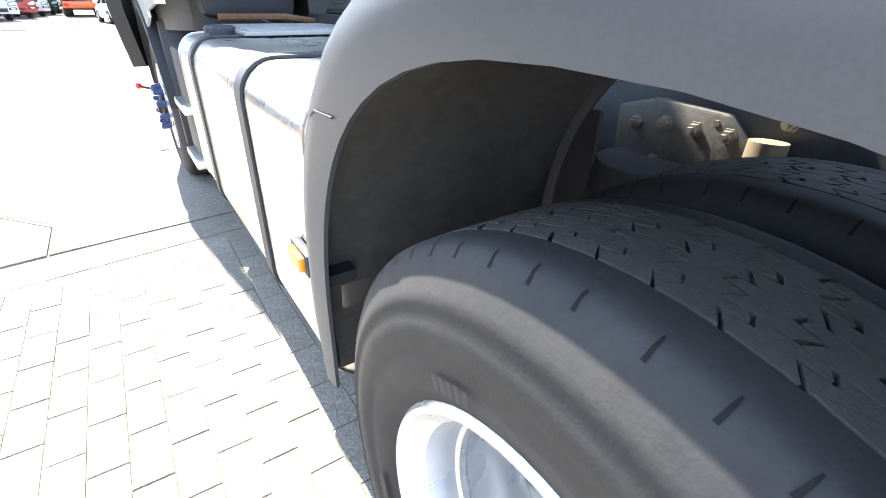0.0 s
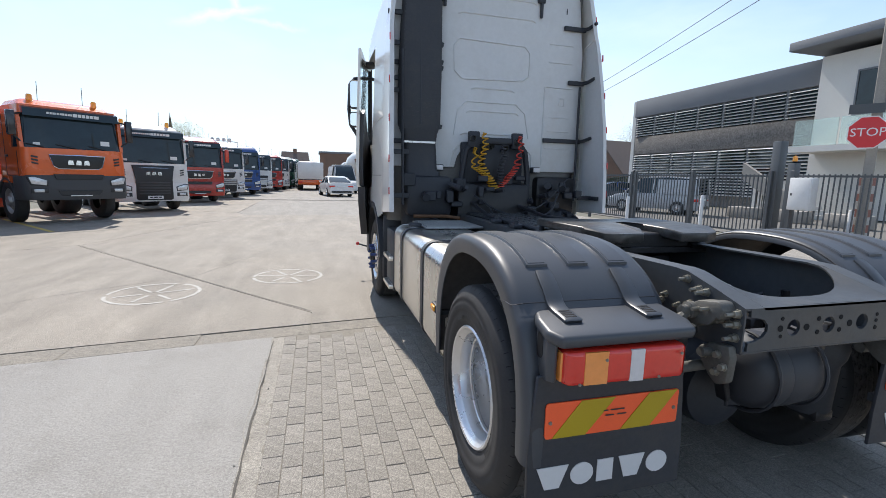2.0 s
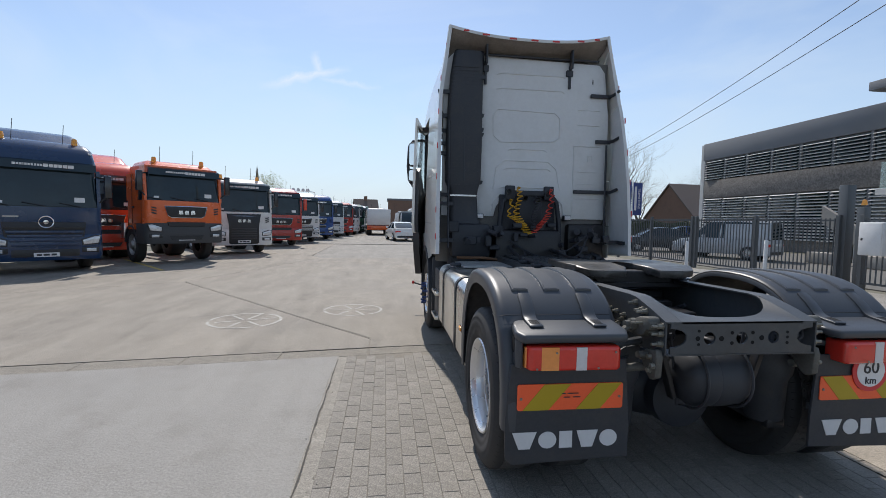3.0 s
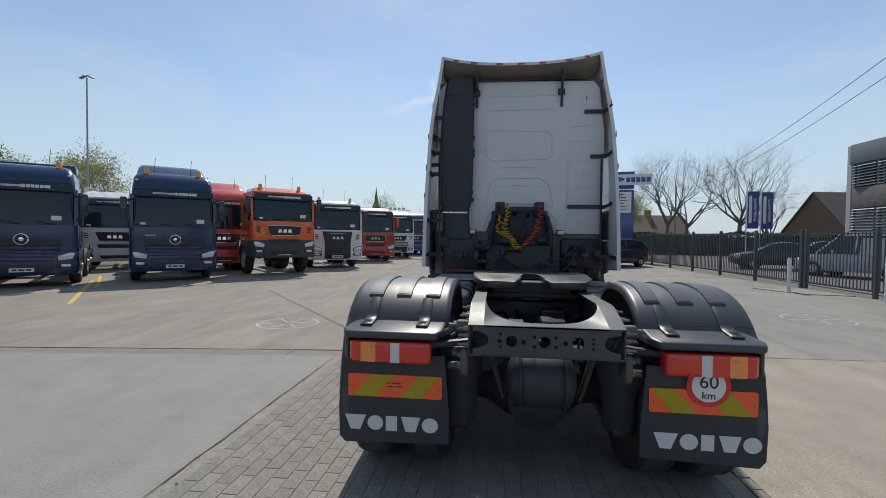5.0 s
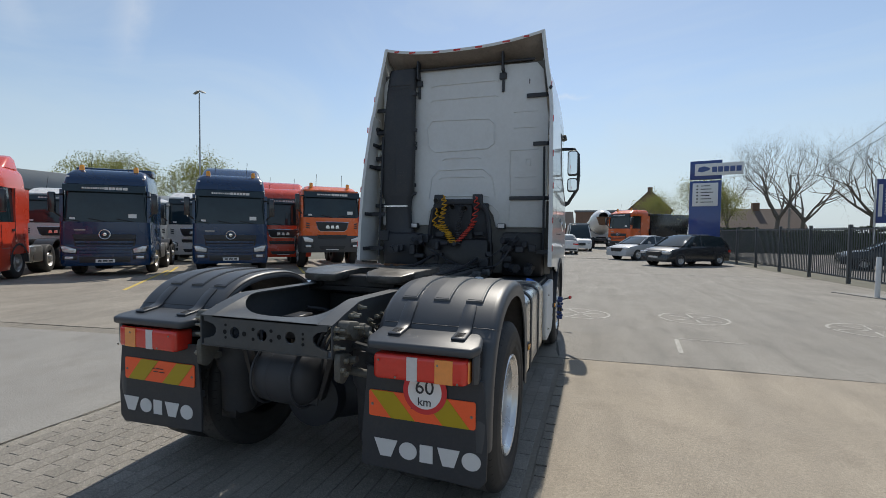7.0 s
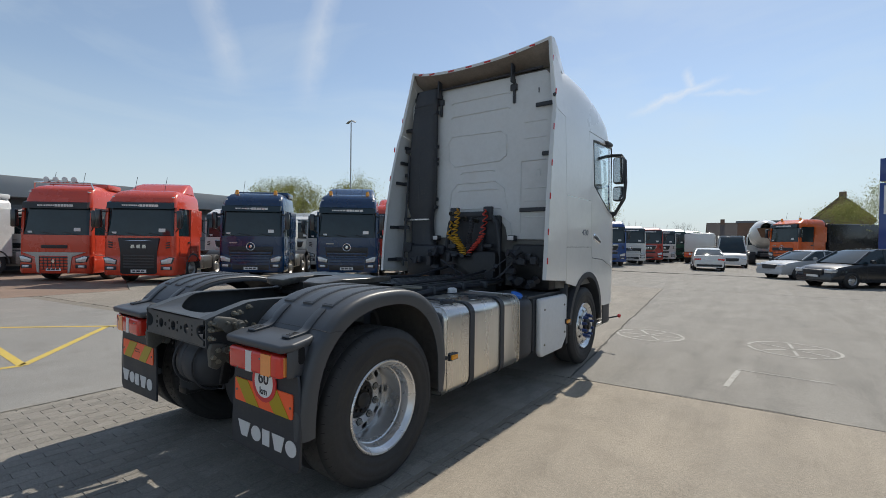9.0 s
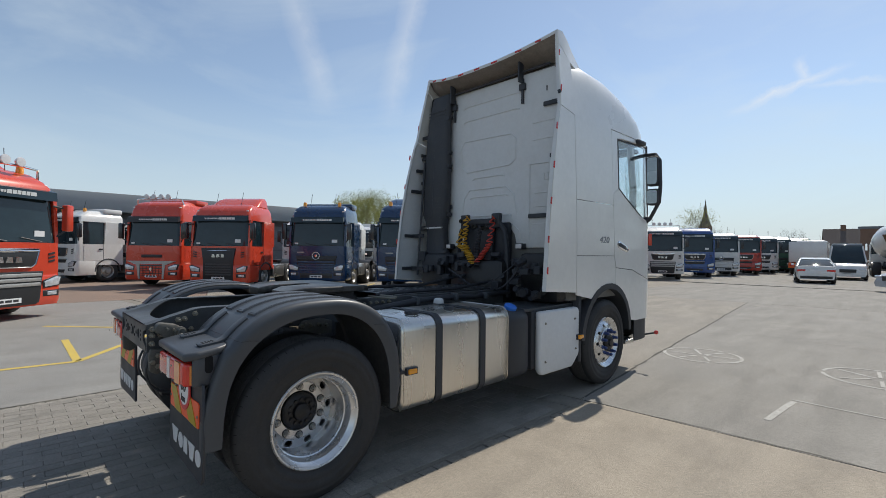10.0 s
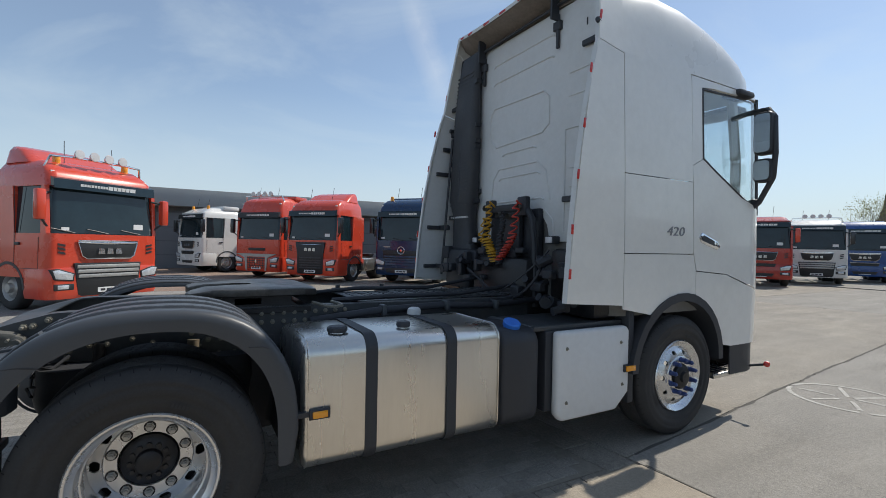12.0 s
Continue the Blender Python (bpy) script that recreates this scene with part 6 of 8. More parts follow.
rod(bm, (-0.69, 2.97, 1.7), (-0.69, 2.97, 2.2), 0.012, 6)
part("duct_bracket", bm, M["black"], duct)
# dark machinery under and behind the cab
part("gearbox", boxed(-0.45, 0.45, 2.80, 3.6, 0.75, 1.5, bevel=0.08), M["grease"], tractor, "dark gearbox under the cab")
part("air_filter_box", boxed(-1.02, -0.50, 2.80, 3.3, 1.12, 1.56, bevel=0.06), M["deep"], tractor, "black air filter box")
part("silencer_box", boxed(0.58, 1.10, 2.95, 3.4, 1.02, 1.58, bevel=0.05), M["grease"], tractor, "dark silencer box")
part("tunnel_cover", boxed(-0.36, 0.40, 2.98, 3.05, 1.2, 1.95, bevel=0.02), M["deep"], tractor, "dark cover in the rear wall's recess")
random.seed(8)
for k in range(46):
    bm = bmesh.new()
    x, y, z = random.uniform(-1.0, 1.0), random.uniform(2.68, 2.9), random.uniform(1.08, 1.56)
    if random.random() < 0.45:
        q = random.uniform(0.02, 0.05)
        rod(bm, (x, y - 0.05, z), (x + random.uniform(-0.12, 0.12), y + 0.05, z + random.uniform(-0.06, 0.06)), q, 8)
        part("air_valve", bm, M["deep"], tractor, "dark cylindrical air valve")
    else:
        a, b = random.uniform(0.02, 0.07), random.uniform(0.02, 0.07)
        box(bm, x - a, x + a, y - 0.03, y + 0.04, z - b, z + b, bevel=0.01, seg=1)
        part("valve_housing", bm, M["deep"], tractor, "dark valve housing behind the cab")
for k in range(5):
    x0, x1 = random.uniform(-1.0, 0.9), random.uniform(-0.6, 0.7)
    z0, z1 = random.uniform(1.1, 1.6), random.uniform(1.05, 1.4)
    part("cable", tube(bmesh.new(), [(x0 + (x1 - x0) * q, 2.66 + 0.05 * math.sin(k + q * 5), z0 + (z1 - z0) * q - 0.10 * math.sin(q * math.pi)) for q in [j / 8 for j in range(9)]], random.choice((0.007, 0.009, 0.012)), 5), M["deep"], tractor, "black cable behind the cab")
part("exhaust_edge", tube(bmesh.new(), [(-0.95, 2.74, 1.13), (-0.6, 2.72, 1.13), (-0.38, 2.74, 1.10)], 0.018, 8), M["rust"], tractor)
# headboard carrying the air lines
bm = bmesh.new()
for s in (-1, 1):
    tube(bm, [(s * 0.42 + 0.03, 2.74, 1.05), (s * 0.40 + 0.03, 2.74, 1.6), (s * 0.36 + 0.03, 2.74, 1.85), (s * 0.26 + 0.03, 2.74, 1.97)], 0.032, 8)
    box(bm, s * 0.26 - 0.05, s * 0.26 + 0.08, 2.70, 2.76, 1.88, 2.06, bevel=0.015)
box(bm, -0.28, 0.32, 2.71, 2.76, 1.93, 2.0, bevel=0.01)
box(bm, -0.12, 0.2, 2.74, 2.80, 1.5, 1.95, bevel=0.02)
hb = part("line_stand", bm, M["deep"], tractor, "black stand carrying the coiled air lines")
hb.location.y = 0.17
for x, z in ((-0.27, 1.98), (-0.22, 1.80), (0.26, 1.96), (-0.05, 1.9), (0.12, 1.88)):
    part("coupling_head", lathe(bmesh.new(), [(0.03, -0.03), (0.034, 0.0), (0.025, 0.02), (0.012, 0.05), (0, 0.05)], "y", (x, 2.69, z), n=12), M["cast"], hb)
# each line drops in loose coils, then bunches towards the middle of the stand
for name, mat, x0, x1, zt, zb, loose, tight, r0 in (("yellow_air_line", "hose_y", -0.16, 0.01, 2.02, 1.44, 6, 9, 0.034), ("red_air_line", "hose_r", 0.27, 0.07, 2.00, 1.46, 4, 9, 0.032), ("black_cable_coil", "flap", 0.07, 0.07, 1.90, 1.42, 8, 8, 0.026), ("yellow_air_line", "hose_y", -0.26, -0.05, 1.86, 1.55, 2, 7, 0.022)):
    pts = [(x0 + 0.01, 2.72, zt - 0.04), (x0, 2.65, zt + 0.02)]
    whole = loose + tight
    for k in range(12 * whole + 1):
        c = k / 12
        if c < loose:
            q = c / loose
            x, z, r = x0 + 0.02 * math.sin(5 * q), zt - (zt - zb) * 0.56 * q, r0 * (0.8 + 0.35 * q)
        else:
            q = (c - loose) / tight
            x, z, r = x0 + 0.02 * math.sin(5) + (x1 - x0) * q, zt - (zt - zb) * (0.56 + 0.44 * q ** 0.85), r0 * (1.15 + 0.25 * q)
        t = 2 * math.pi * c
        pts.append((x + r * math.cos(t), 2.63 + r * math.sin(t), z + 0.010 * math.sin(t + 1.0) + 0.004 * math.sin(c * 1.7)))
    part(name, tube(bmesh.new(), pts, 0.008, 6), M[mat], hb, name.replace("_", " ") + ", coiled")

# ---- doors, windows, mirrors ----
WIN = [(4.13, 3.02), (4.13, 2.40), (4.32, 2.30), (4.74, 2.10), (5.12, 2.0), (5.07, 3.05)]
for s in (1, -1):
    hinge = Matrix.Identity(4)
    if s < 0:
        hinge = Matrix.Translation((-1.06, 5.05, 0)) @ pose(0, 0, 0, 0, 0, -11) @ Matrix.Translation((1.06, -5.05, 0))
    below = [(3.975, 2.32), (3.985, 2.17), (3.995, 1.56), (4.04, 1.41), (4.5, 1.375), (5.13, 1.2), (5.20, 1.5), (5.20, 1.975), (5.12, 1.99), (4.74, 2.09), (4.32, 2.29), (4.13, 2.39)]
    door = panel("door", below, s, label="white cab door" if s > 0 else "white cab door standing ajar", thick=0.04)
    a = panel("door_pillar", [(3.975, 2.325), (4.125, 2.395), (4.125, 3.03), (4.3, 3.05), (5.11, 3.07), (5.11, 3.11), (3.975, 3.11)], s, parent=door, thick=0.03)
    g = panel("window", WIN, s, "glass_cab", off=-0.012, parent=door, thick=0.005, label="side window glass")
    g.visible_shadow = False
    rub = bmesh.new()
    tube(rub, [(s * (wide(y, z) - 0.004), y, z) for y, z in WIN + WIN[:1]], 0.012, 6)
    part("window_seal", rub, M["black"], door)
    part("front_pillar", tube(bmesh.new(), [(s * (wide(y, z) - 0.01), y, z) for y, z in ((5.15, 1.95), (5.14, 2.3), (5.12, 2.7), (5.10, 3.1))], 0.03, 8), M["black"], door)
    hd = part("door_handle", prism(bmesh.new(), [(4.06, 1.70), (4.10, 1.745), (4.35, 1.665), (4.385, 1.62), (4.33, 1.595), (4.09, 1.655)], "x", s * 1.225, s * 1.255, bevel=0.008), M["chrome"], door, "chrome and black door handle")
    part("handle_recess", prism(bmesh.new(), [(4.09, 1.70), (4.12, 1.722), (4.28, 1.672), (4.28, 1.63), (4.11, 1.672)], "x", s * 1.25, s * 1.258), M["black"], hd, smooth=False)
    # mirror arm and two glasses
    bm = bmesh.new()
    tube(bm, [(s * 1.0, 4.98, 2.92), (s * 1.14, 4.99, 2.95), (s * 1.24, 4.98, 2.945), (s * 1.36, 4.93, 2.93), (s * 1.425, 4.91, 2.84), (s * 1.44, 4.90, 2.5), (s * 1.42, 4.91, 2.28), (s * 1.28, 4.96, 2.06), (s * 1.10, 5.0, 1.94)], 0.026, 8)
    prism(bm, [(s * 1.02, 1.82), (s * 1.16, 1.95), (s * 1.30, 2.08), (s * 1.22, 2.10), (s * 1.02, 2.02)], "y", 4.95, 5.02, bevel=0.015)
    mir = part("mirror_arm", bm, M["black"], door, "black mirror arm")
    for z0, z1, nm in ((2.50, 2.90, "main_mirror"), (2.24, 2.46, "wide_mirror")):
        hs = part(nm, prism(bmesh.new(), [(s * x, z) for x, z in rounded(1.265, 1.43, z0, z1, 0.045, 4)], "y", 4.85, 4.96, bevel=0.02), M["black"], mir, "black mirror housing")
        part("mirror_glass", prism(bmesh.new(), [(s * x, z) for x, z in rounded(1.28, 1.415, z0 + 0.02, z1 - 0.02, 0.035, 4)], "y", 4.844, 4.849), M["mirror"], hs, "mirror glass", smooth=False)
    part("kerb_mirror", boxed(s * 1.06, s * 1.25, 4.66, 4.92, 3.06, 3.12, bevel=0.025), M["black"], door, "small mirror over the door")
    door.matrix_basis = hinge
    if s < 0:
        part("door_card", skin([(p[0] + 0.01, p[1]) for p in below], lambda y, z: wide(y, z) - 0.05, 0.04, s, 0.2), M["black"], door, "dark inner door lining")
        low = [(4.02, 1.40), (4.5, 1.365), (5.0, 1.19), (5.03, 0.9), (4.9, 0.72), (4.3, 0.74), (4.16, 0.95), (4.06, 1.15)]
        part("door_foot", skin(low, lambda y, z: wide(y, z) - 0.02, 0.09, s, 0.2), M["black"], door, "dark lower door with step recess")
for s in (-1, 1):
    part("a_pillar", tube(bmesh.new(), [(s * 0.98, 5.10, 1.95), (s * 0.97, 5.12, 2.5), (s * 0.94, 5.08, 3.13)], 0.05, 8), M["white"], cab)
part("windscreen", loft(bmesh.new(), [[(x, 5.16 + 0.12 * (1 - (x / 0.95) ** 2) - 0.05 * (z - 2.0), z) for x in [-0.95 + 0.19 * k for k in range(11)]] for z in (1.98, 2.5, 3.12)], cap=False, closed=False), M["glass_cab"], cab, "windscreen glass").visible_shadow = False
part("front_panel", loft(bmesh.new(), [[(x, 5.17 + 0.12 * (1 - (x / 1.0) ** 2), z) for x in [-1.0 + 0.2 * k for k in range(11)]] for z in (0.9, 1.5, 1.98)], cap=False, closed=False), M["white"], cab)
part("sun_visor", boxed(-0.95, 0.95, 5.12, 5.36, 3.06, 3.12, bevel=0.02), M["black"], cab)
words("420", 0.11, Matrix(((0, 0, 1, 1.246), (1.45, 0.25, 0, 3.74), (0, 1, 0, 1.74), (0, 0, 0, 1))), M["figure"], cab, "power_figure", 0.003, "chrome figures")

# ---- parked lorries ----
COLOURS = {
    "navy": (0.004, 0.030, 0.088), "red": (0.62, 0.062, 0.028), "orange": (0.74, 0.125, 0.022), "white": (0.70, 0.69, 0.66), "blue": (0.02, 0.07, 0.24),
    "green": (0.03, 0.09, 0.06), "silver": (0.42, 0.43, 0.44), "black": (0.02, 0.022, 0.026), "deepred": (0.40, 0.03, 0.02), "grey": (0.30, 0.31, 0.31)}
PAINT = {k: paint("lorry_paint_" + k, c, 0.26, coat=0.45) for k, c in COLOURS.items()}
GRILLE = material("dark_grille_plastic", (0.022, 0.023, 0.025), 0.45, vary=0.2)
BUMPER = material("grey_bumper_plastic", (0.055, 0.057, 0.06), 0.6, vary=0.15)
LAMP = material("headlamp_glass", (0.62, 0.64, 0.66), 0.12, 0.35, vary=0.35, grain=30, patch=9, coat=0.8)


def simple_wheel(parent, x, y, side, r=0.5, w=0.3, mat="rim_old"):
    s = side
    wh = part("wheel", lathe(bmesh.new(), [(0.29, -s * w / 2), (0.42, -s * w / 2), (r - 0.02, -s * (w / 2 - 0.02)), (r, -s * (w / 2 - 0.05)), (r, s * (w / 2 - 0.05)), (r - 0.02, s * (w / 2 - 0.02)), (0.42 * r / 0.5, s * w / 2), (0.30 * r / 0.5, s * (w / 2 - 0.02))], "x", (x, y, r), n=28), M["tyre"], parent, "black tyre", sharp=50)
    k = r / 0.5
    part("rim", lathe(bmesh.new(), [(0.30 * k, s * (w / 2 - 0.02)), (0.27 * k, s * (w / 2 - 0.05)), (0.25 * k, s * (w / 2 - 0.12)), (0.17 * k, s * (w / 2 - 0.04)), (0.12 * k, s * (w / 2 - 0.04)), (0.10 * k, s * (w / 2 + 0.03)), (0, s * (w / 2 + 0.035))], "x", (x, y, r), n=24), M[mat], wh, sharp=40)
    return wh


def lorry(name, label, colour, m, h=3.5, style="v", roof=None, beacons=True, lightbar=False, lift=0.0, bumper=None, chassis=True, depth=2.15, group="parked lorries", sticker=True, mirror="black", star=False, chrome=False, wheels=2, body=None, face="split"):
    """A cab-over lorry; its front stands at the origin and faces +y."""
    t = thing(name, label, "lorry", m, group)
    P = PAINT[colour]
    Bp = PAINT[bumper] if bumper else P
    z0, zb, zw0, zw1 = 0.35 + lift, 1.0 + lift, 1.78 + lift, min(h - 0.45, 2.78 + lift)
    D = depth
    hw = 1.23

    def ring(z, w, yf, yr=-D, r=0.16):
        return [(x, y, z) for x, y in rounded(-w, w, yr, yf, r, 5)]
    # cab shell in three pieces: belt, window band, roof
    low = [ring(z0 + 0.45, hw, -0.03), ring(zb + 0.2, hw, -0.01), ring(zw0 - 0.02, hw - 0.01, -0.02)]
    cabp = part("cab", loft(bmesh.new(), low), P, t, colour + " painted cab", sharp=50)
    top = [ring(zw1, hw - 0.07, -0.13), ring(zw1 + 0.25, hw - 0.09, -0.16), ring(h - 0.22, hw - 0.13, -0.30), ring(h - 0.06, hw - 0.22, -0.55, -D + 0.05), ring(h, hw - 0.36, -0.75, -D + 0.12)]
    part("roof", loft(bmesh.new(), top), P, cabp, sharp=50)
    mid = [ring(zw0 - 0.02, hw - 0.05, -0.07), ring(zw1, hw - 0.11, -0.18)]
    part("window_band", loft(bmesh.new(), mid), M["glass_dark"], cabp, "dark cab windows", sharp=50)
    for s in (-1, 1):
        for y0, y1 in ((-D, -D + 0.95), (-0.28, -0.10)):
            part("pillar", prism(bmesh.new(), [(y0, zw0 - 0.03), (y1, zw0 - 0.03), (y1 - 0.06, zw1 + 0.01), (y0, zw1 + 0.01)], "x", s * (hw - 0.10), s * (hw - 0.015)), P, cabp, smooth=False)
    for s in (-1, 1):
        bm = bmesh.new()
        for a, b in (((-0.32, zw0 - 0.1), (-0.32, zb)), ((-1.16, zw1), (-1.16, zb)), ((-0.32, zb), (-1.16, zb))):
            rod(bm, (s * (hw + 0.001), *a), (s * (hw + 0.001), *b), 0.006, 4)
        part("door_gap", bm, GRILLE, cabp)
        part("door_handle", boxed(s * (hw - 0.005), s * (hw + 0.03), -1.12, -0.95, zw0 - 0.28, zw0 - 0.22, bevel=0.012), GRILLE, cabp)
    # windscreen with wipers and visor
    ws = part("windscreen", loft(bmesh.new(), [[(x, -0.055 - 0.11 * k - 0.05 * (x / 1.1) ** 4, zw0 + (zw1 - zw0) * k) for x in [-1.1 + 0.22 * i for i in range(11)]] for k in (0.0, 0.5, 1.0)], cap=False, closed=False), M["glass_dark"], cabp, "dark windscreen", sharp=60)
    for x in (-0.75, 0.0, 0.7):
        part("wiper", rod(bmesh.new(), (x, -0.02, zw0 + 0.0), (x + 0.45, -0.04, zw0 + 0.09), 0.012, 5), GRILLE, ws)
    part("paper_sheet", boxed(-0.85, -0.62, -0.075, -0.07, zw0 + 0.12, zw0 + 0.25), M["mark_white"], ws, "white paper behind the glass", smooth=False)
    part("paper_sheet", boxed(0.80, 0.95, -0.062, -0.057, zw0 + 0.05, zw0 + 0.12), M["mark_white"], ws, "white paper", smooth=False)
    vis = part("visor", prism(bmesh.new(), [(-0.14, zw1 - 0.02), (-0.02, zw1 - 0.05), (-0.05, zw1 + 0.16), (-0.16, zw1 + 0.20)], "x", -hw + 0.12, hw - 0.12), M["glass_dark"] if style != "o" else GRILLE, cabp, "dark visor band")
    bm = bmesh.new()
    x = -0.62
    for k, wd in enumerate((0.13, 0.08, 0.08, 0.08, 0.08, 0.10, 0.04, 0.045, 0.045, 0.045, 0.045, 0.045, 0.02, 0.045, 0.045, 0.06)):
        hh = 0.085 if k < 6 else 0.055
        prism(bm, [(x, -0.5 * hh), (x + wd, -0.5 * hh), (x + wd, 0.5 * hh), (x, 0.5 * hh)], "y", -0.003, 0.003, m=Matrix.Translation((0, -0.027, zw1 + 0.06)) @ pose(0, 0, 0, -8, 0, 0))
        x += wd + 0.016
    part("visor_marking", bm, M["mark_white"], vis, "white marks on the visor", smooth=False)
    # face
    if style == "v":
        g = part("grille", prism(bmesh.new(), [(-0.66, zw0 - 0.20), (0.66, zw0 - 0.20), (0.58, zw0 - 0.50), (0.48, zw0 - 0.57), (-0.48, zw0 - 0.57), (-0.58, zw0 - 0.50)], "y", -0.03, 0.02, bevel=0.01), GRILLE, cabp, "dark grille")
        bm = bmesh.new()
        for k in range(3):
            x = -0.26 + k * 0.19
            prism(bm, [(x, zw0 - 0.46), (x + 0.145, zw0 - 0.46), (x + 0.125, zw0 - 0.335), (x + 0.02, zw0 - 0.335)], "y", 0.02, 0.056)
        part("brand_mark", bm, M["chrome"], g, "bright brand marks", smooth=False)
        part("grille_frame", tube(bmesh.new(), [(-0.66, 0.02, zw0 - 0.20), (0, 0.03, zw0 - 0.19), (0.66, 0.02, zw0 - 0.20), (0.58, 0.02, zw0 - 0.50), (0.48, 0.02, zw0 - 0.57), (-0.48, 0.02, zw0 - 0.57), (-0.58, 0.02, zw0 - 0.50), (-0.66, 0.02, zw0 - 0.20)], 0.014, 6), M["chrome"], g)
        if chrome:
            part("grille_trim", prism(bmesh.new(), [(-0.68, zw0 - 0.15), (0.68, zw0 - 0.15), (0.60, zw0 - 0.22), (0.1, zw0 - 0.24), (-0.1, zw0 - 0.24), (-0.60, zw0 - 0.22)], "y", 0.0, 0.03, bevel=0.008), M["chrome"], g)
        zc = zw0 - 0.66
        if face == "chrome":
            lg = part("lower_grille", prism(bmesh.new(), [(-0.74, zc), (0.74, zc), (0.66, z0 + 0.08), (0.58, z0 + 0.04), (-0.58, z0 + 0.04), (-0.66, z0 + 0.08)], "y", -0.04, 0.04, bevel=0.012), GRILLE, t, "dark lower grille with silver slats")
            for k in range(3):
                z = zc - 0.115 - k * 0.105
                part("slat", prism(bmesh.new(), [(-0.70 + k * 0.015, z), (0.70 - k * 0.015, z), (0.69 - k * 0.015, z + 0.075), (-0.69 + k * 0.015, z + 0.075)], "y", 0.03, 0.062, bevel=0.010, seg=2), M["rim_old"], lg, "silver slat")
        elif face == "black":
            lg = part("lower_grille", prism(bmesh.new(), [(-0.70, zw0 - 0.10), (0.70, zw0 - 0.10), (0.60, zw0 - 0.62), (0.62, z0 + 0.10), (0.54, z0 + 0.05), (-0.54, z0 + 0.05), (-0.62, z0 + 0.10), (-0.60, zw0 - 0.62)], "y", -0.04, 0.036, bevel=0.012), GRILLE, t, "tall black centre panel with dark slats")
            for k in range(5):
                z = zc - 0.10 - k * 0.10
                part("slat", boxed(-0.52, 0.52, 0.03, 0.052, z, z + 0.055, bevel=0.010), BUMPER, lg)
        else:
            for za, zb2, wa, wb in ((zc - 0.20, zc - 0.06, 0.56, 0.60), (z0 + 0.12, z0 + 0.26, 0.46, 0.54)):
                part("air_opening", prism(bmesh.new(), [(-wa, za), (wa, za), (wb, zb2), (-wb, zb2)], "y", -0.02, 0.046, bevel=0.008, seg=1), GRILLE, t, "dark air opening")
            if colour not in ("red", "deepred", "orange"):
                part("bumper_trim", prism(bmesh.new(), [(-0.62, zc - 0.02), (0.62, zc - 0.02), (0.58, zc - 0.05), (-0.58, zc - 0.05)], "y", 0.0, 0.055, bevel=0.006, seg=1), M["rim_old"], t)
        for s in (-1, 1):
            for k in range(3):
                z = zw0 - 0.30 - k * 0.085
                part("corner_vent", prism(bmesh.new(), [(s * 0.90, z), (s * 1.04, z + 0.03), (s * 1.04, z + 0.075), (s * 0.90, z + 0.045)], "y", -0.06, 0.002), GRILLE, cabp, smooth=False)
    elif style == "s":
        g = part("grille", prism(bmesh.new(), [(-0.85, zw0 - 0.42), (0.85, zw0 - 0.42), (0.78, zw0 - 0.98), (0.62, zw0 - 1.05), (-0.62, zw0 - 1.05), (-0.78, zw0 - 0.98)], "y", -0.03, 0.02, bevel=0.012), GRILLE, cabp, "dark louvred grille")
        for k in range(5):
            z = zw0 - 0.53 - k * 0.11
            part("slat", prism(bmesh.new(), [(-0.82 + k * 0.03, z), (0.82 - k * 0.03, z), (0.80 - k * 0.03, z - 0.075), (-0.80 + k * 0.03, z - 0.075)], "y", 0.015, 0.05, bevel=0.01), P if k else GRILLE, g)
        bm = bmesh.new()
        tube(bm, [(0.15 * math.cos(a), 0.065, zw0 - 0.42 + 0.15 * math.sin(a)) for a in [2 * math.pi * k / 24 for k in range(25)]], 0.016, 6)
        lathe(bm, [(0.06, 0.05), (0.055, 0.066), (0, 0.07)], "y", (0, 0, zw0 - 0.42), n=16)
        part("brand_mark", bm, M["chrome"], g, "round bright badge")
        part("model_mark", boxed(0.52, 0.82, -0.005, 0.0, zw0 - 0.30, zw0 - 0.26), M["rim_old"], cabp, smooth=False)
        part("lower_grille", boxed(-0.70, 0.70, -0.02, 0.03, z0 + 0.08, z0 + 0.30, bevel=0.02), GRILLE, t, "dark lower grille")
    else:
        g = part("grille", boxed(-0.55, 0.55, -0.03, 0.03, z0 + 0.12, z0 + 0.62, bevel=0.03), GRILLE, cabp, "dark grille")
        for k in range(4):
            for j in range(7):
                part("slat", boxed(-0.48 + j * 0.14, -0.37 + j * 0.14, 0.025, 0.045, z0 + 0.17 + k * 0.105, z0 + 0.25 + k * 0.105, bevel=0.008, seg=1), P, g)
        part("grille_trim", prism(bmesh.new(), [(-1.1, z0 + 0.78), (1.1, z0 + 0.78), (0.62, z0 + 0.62), (0.56, z0 + 0.04), (0.48, z0 + 0.02), (0.5, z0 + 0.66), (-0.5, z0 + 0.66), (-0.48, z0 + 0.02), (-0.56, z0 + 0.04), (-0.62, z0 + 0.62)], "y", 0.0, 0.05, bevel=0.01, seg=1), M["rim_old"], cabp, "silver face trim")
        part("brand_mark", prism(bmesh.new(), [(0, z0 + 0.36), (0.06, z0 + 0.45), (0, z0 + 0.54), (-0.06, z0 + 0.45)], "y", 0.045, 0.06), M["chrome"], cabp, smooth=False)
        part("upper_grille", boxed(-0.45, 0.45, -0.01, 0.02, z0 + 0.92, z0 + 1.04, bevel=0.02), GRILLE, cabp)
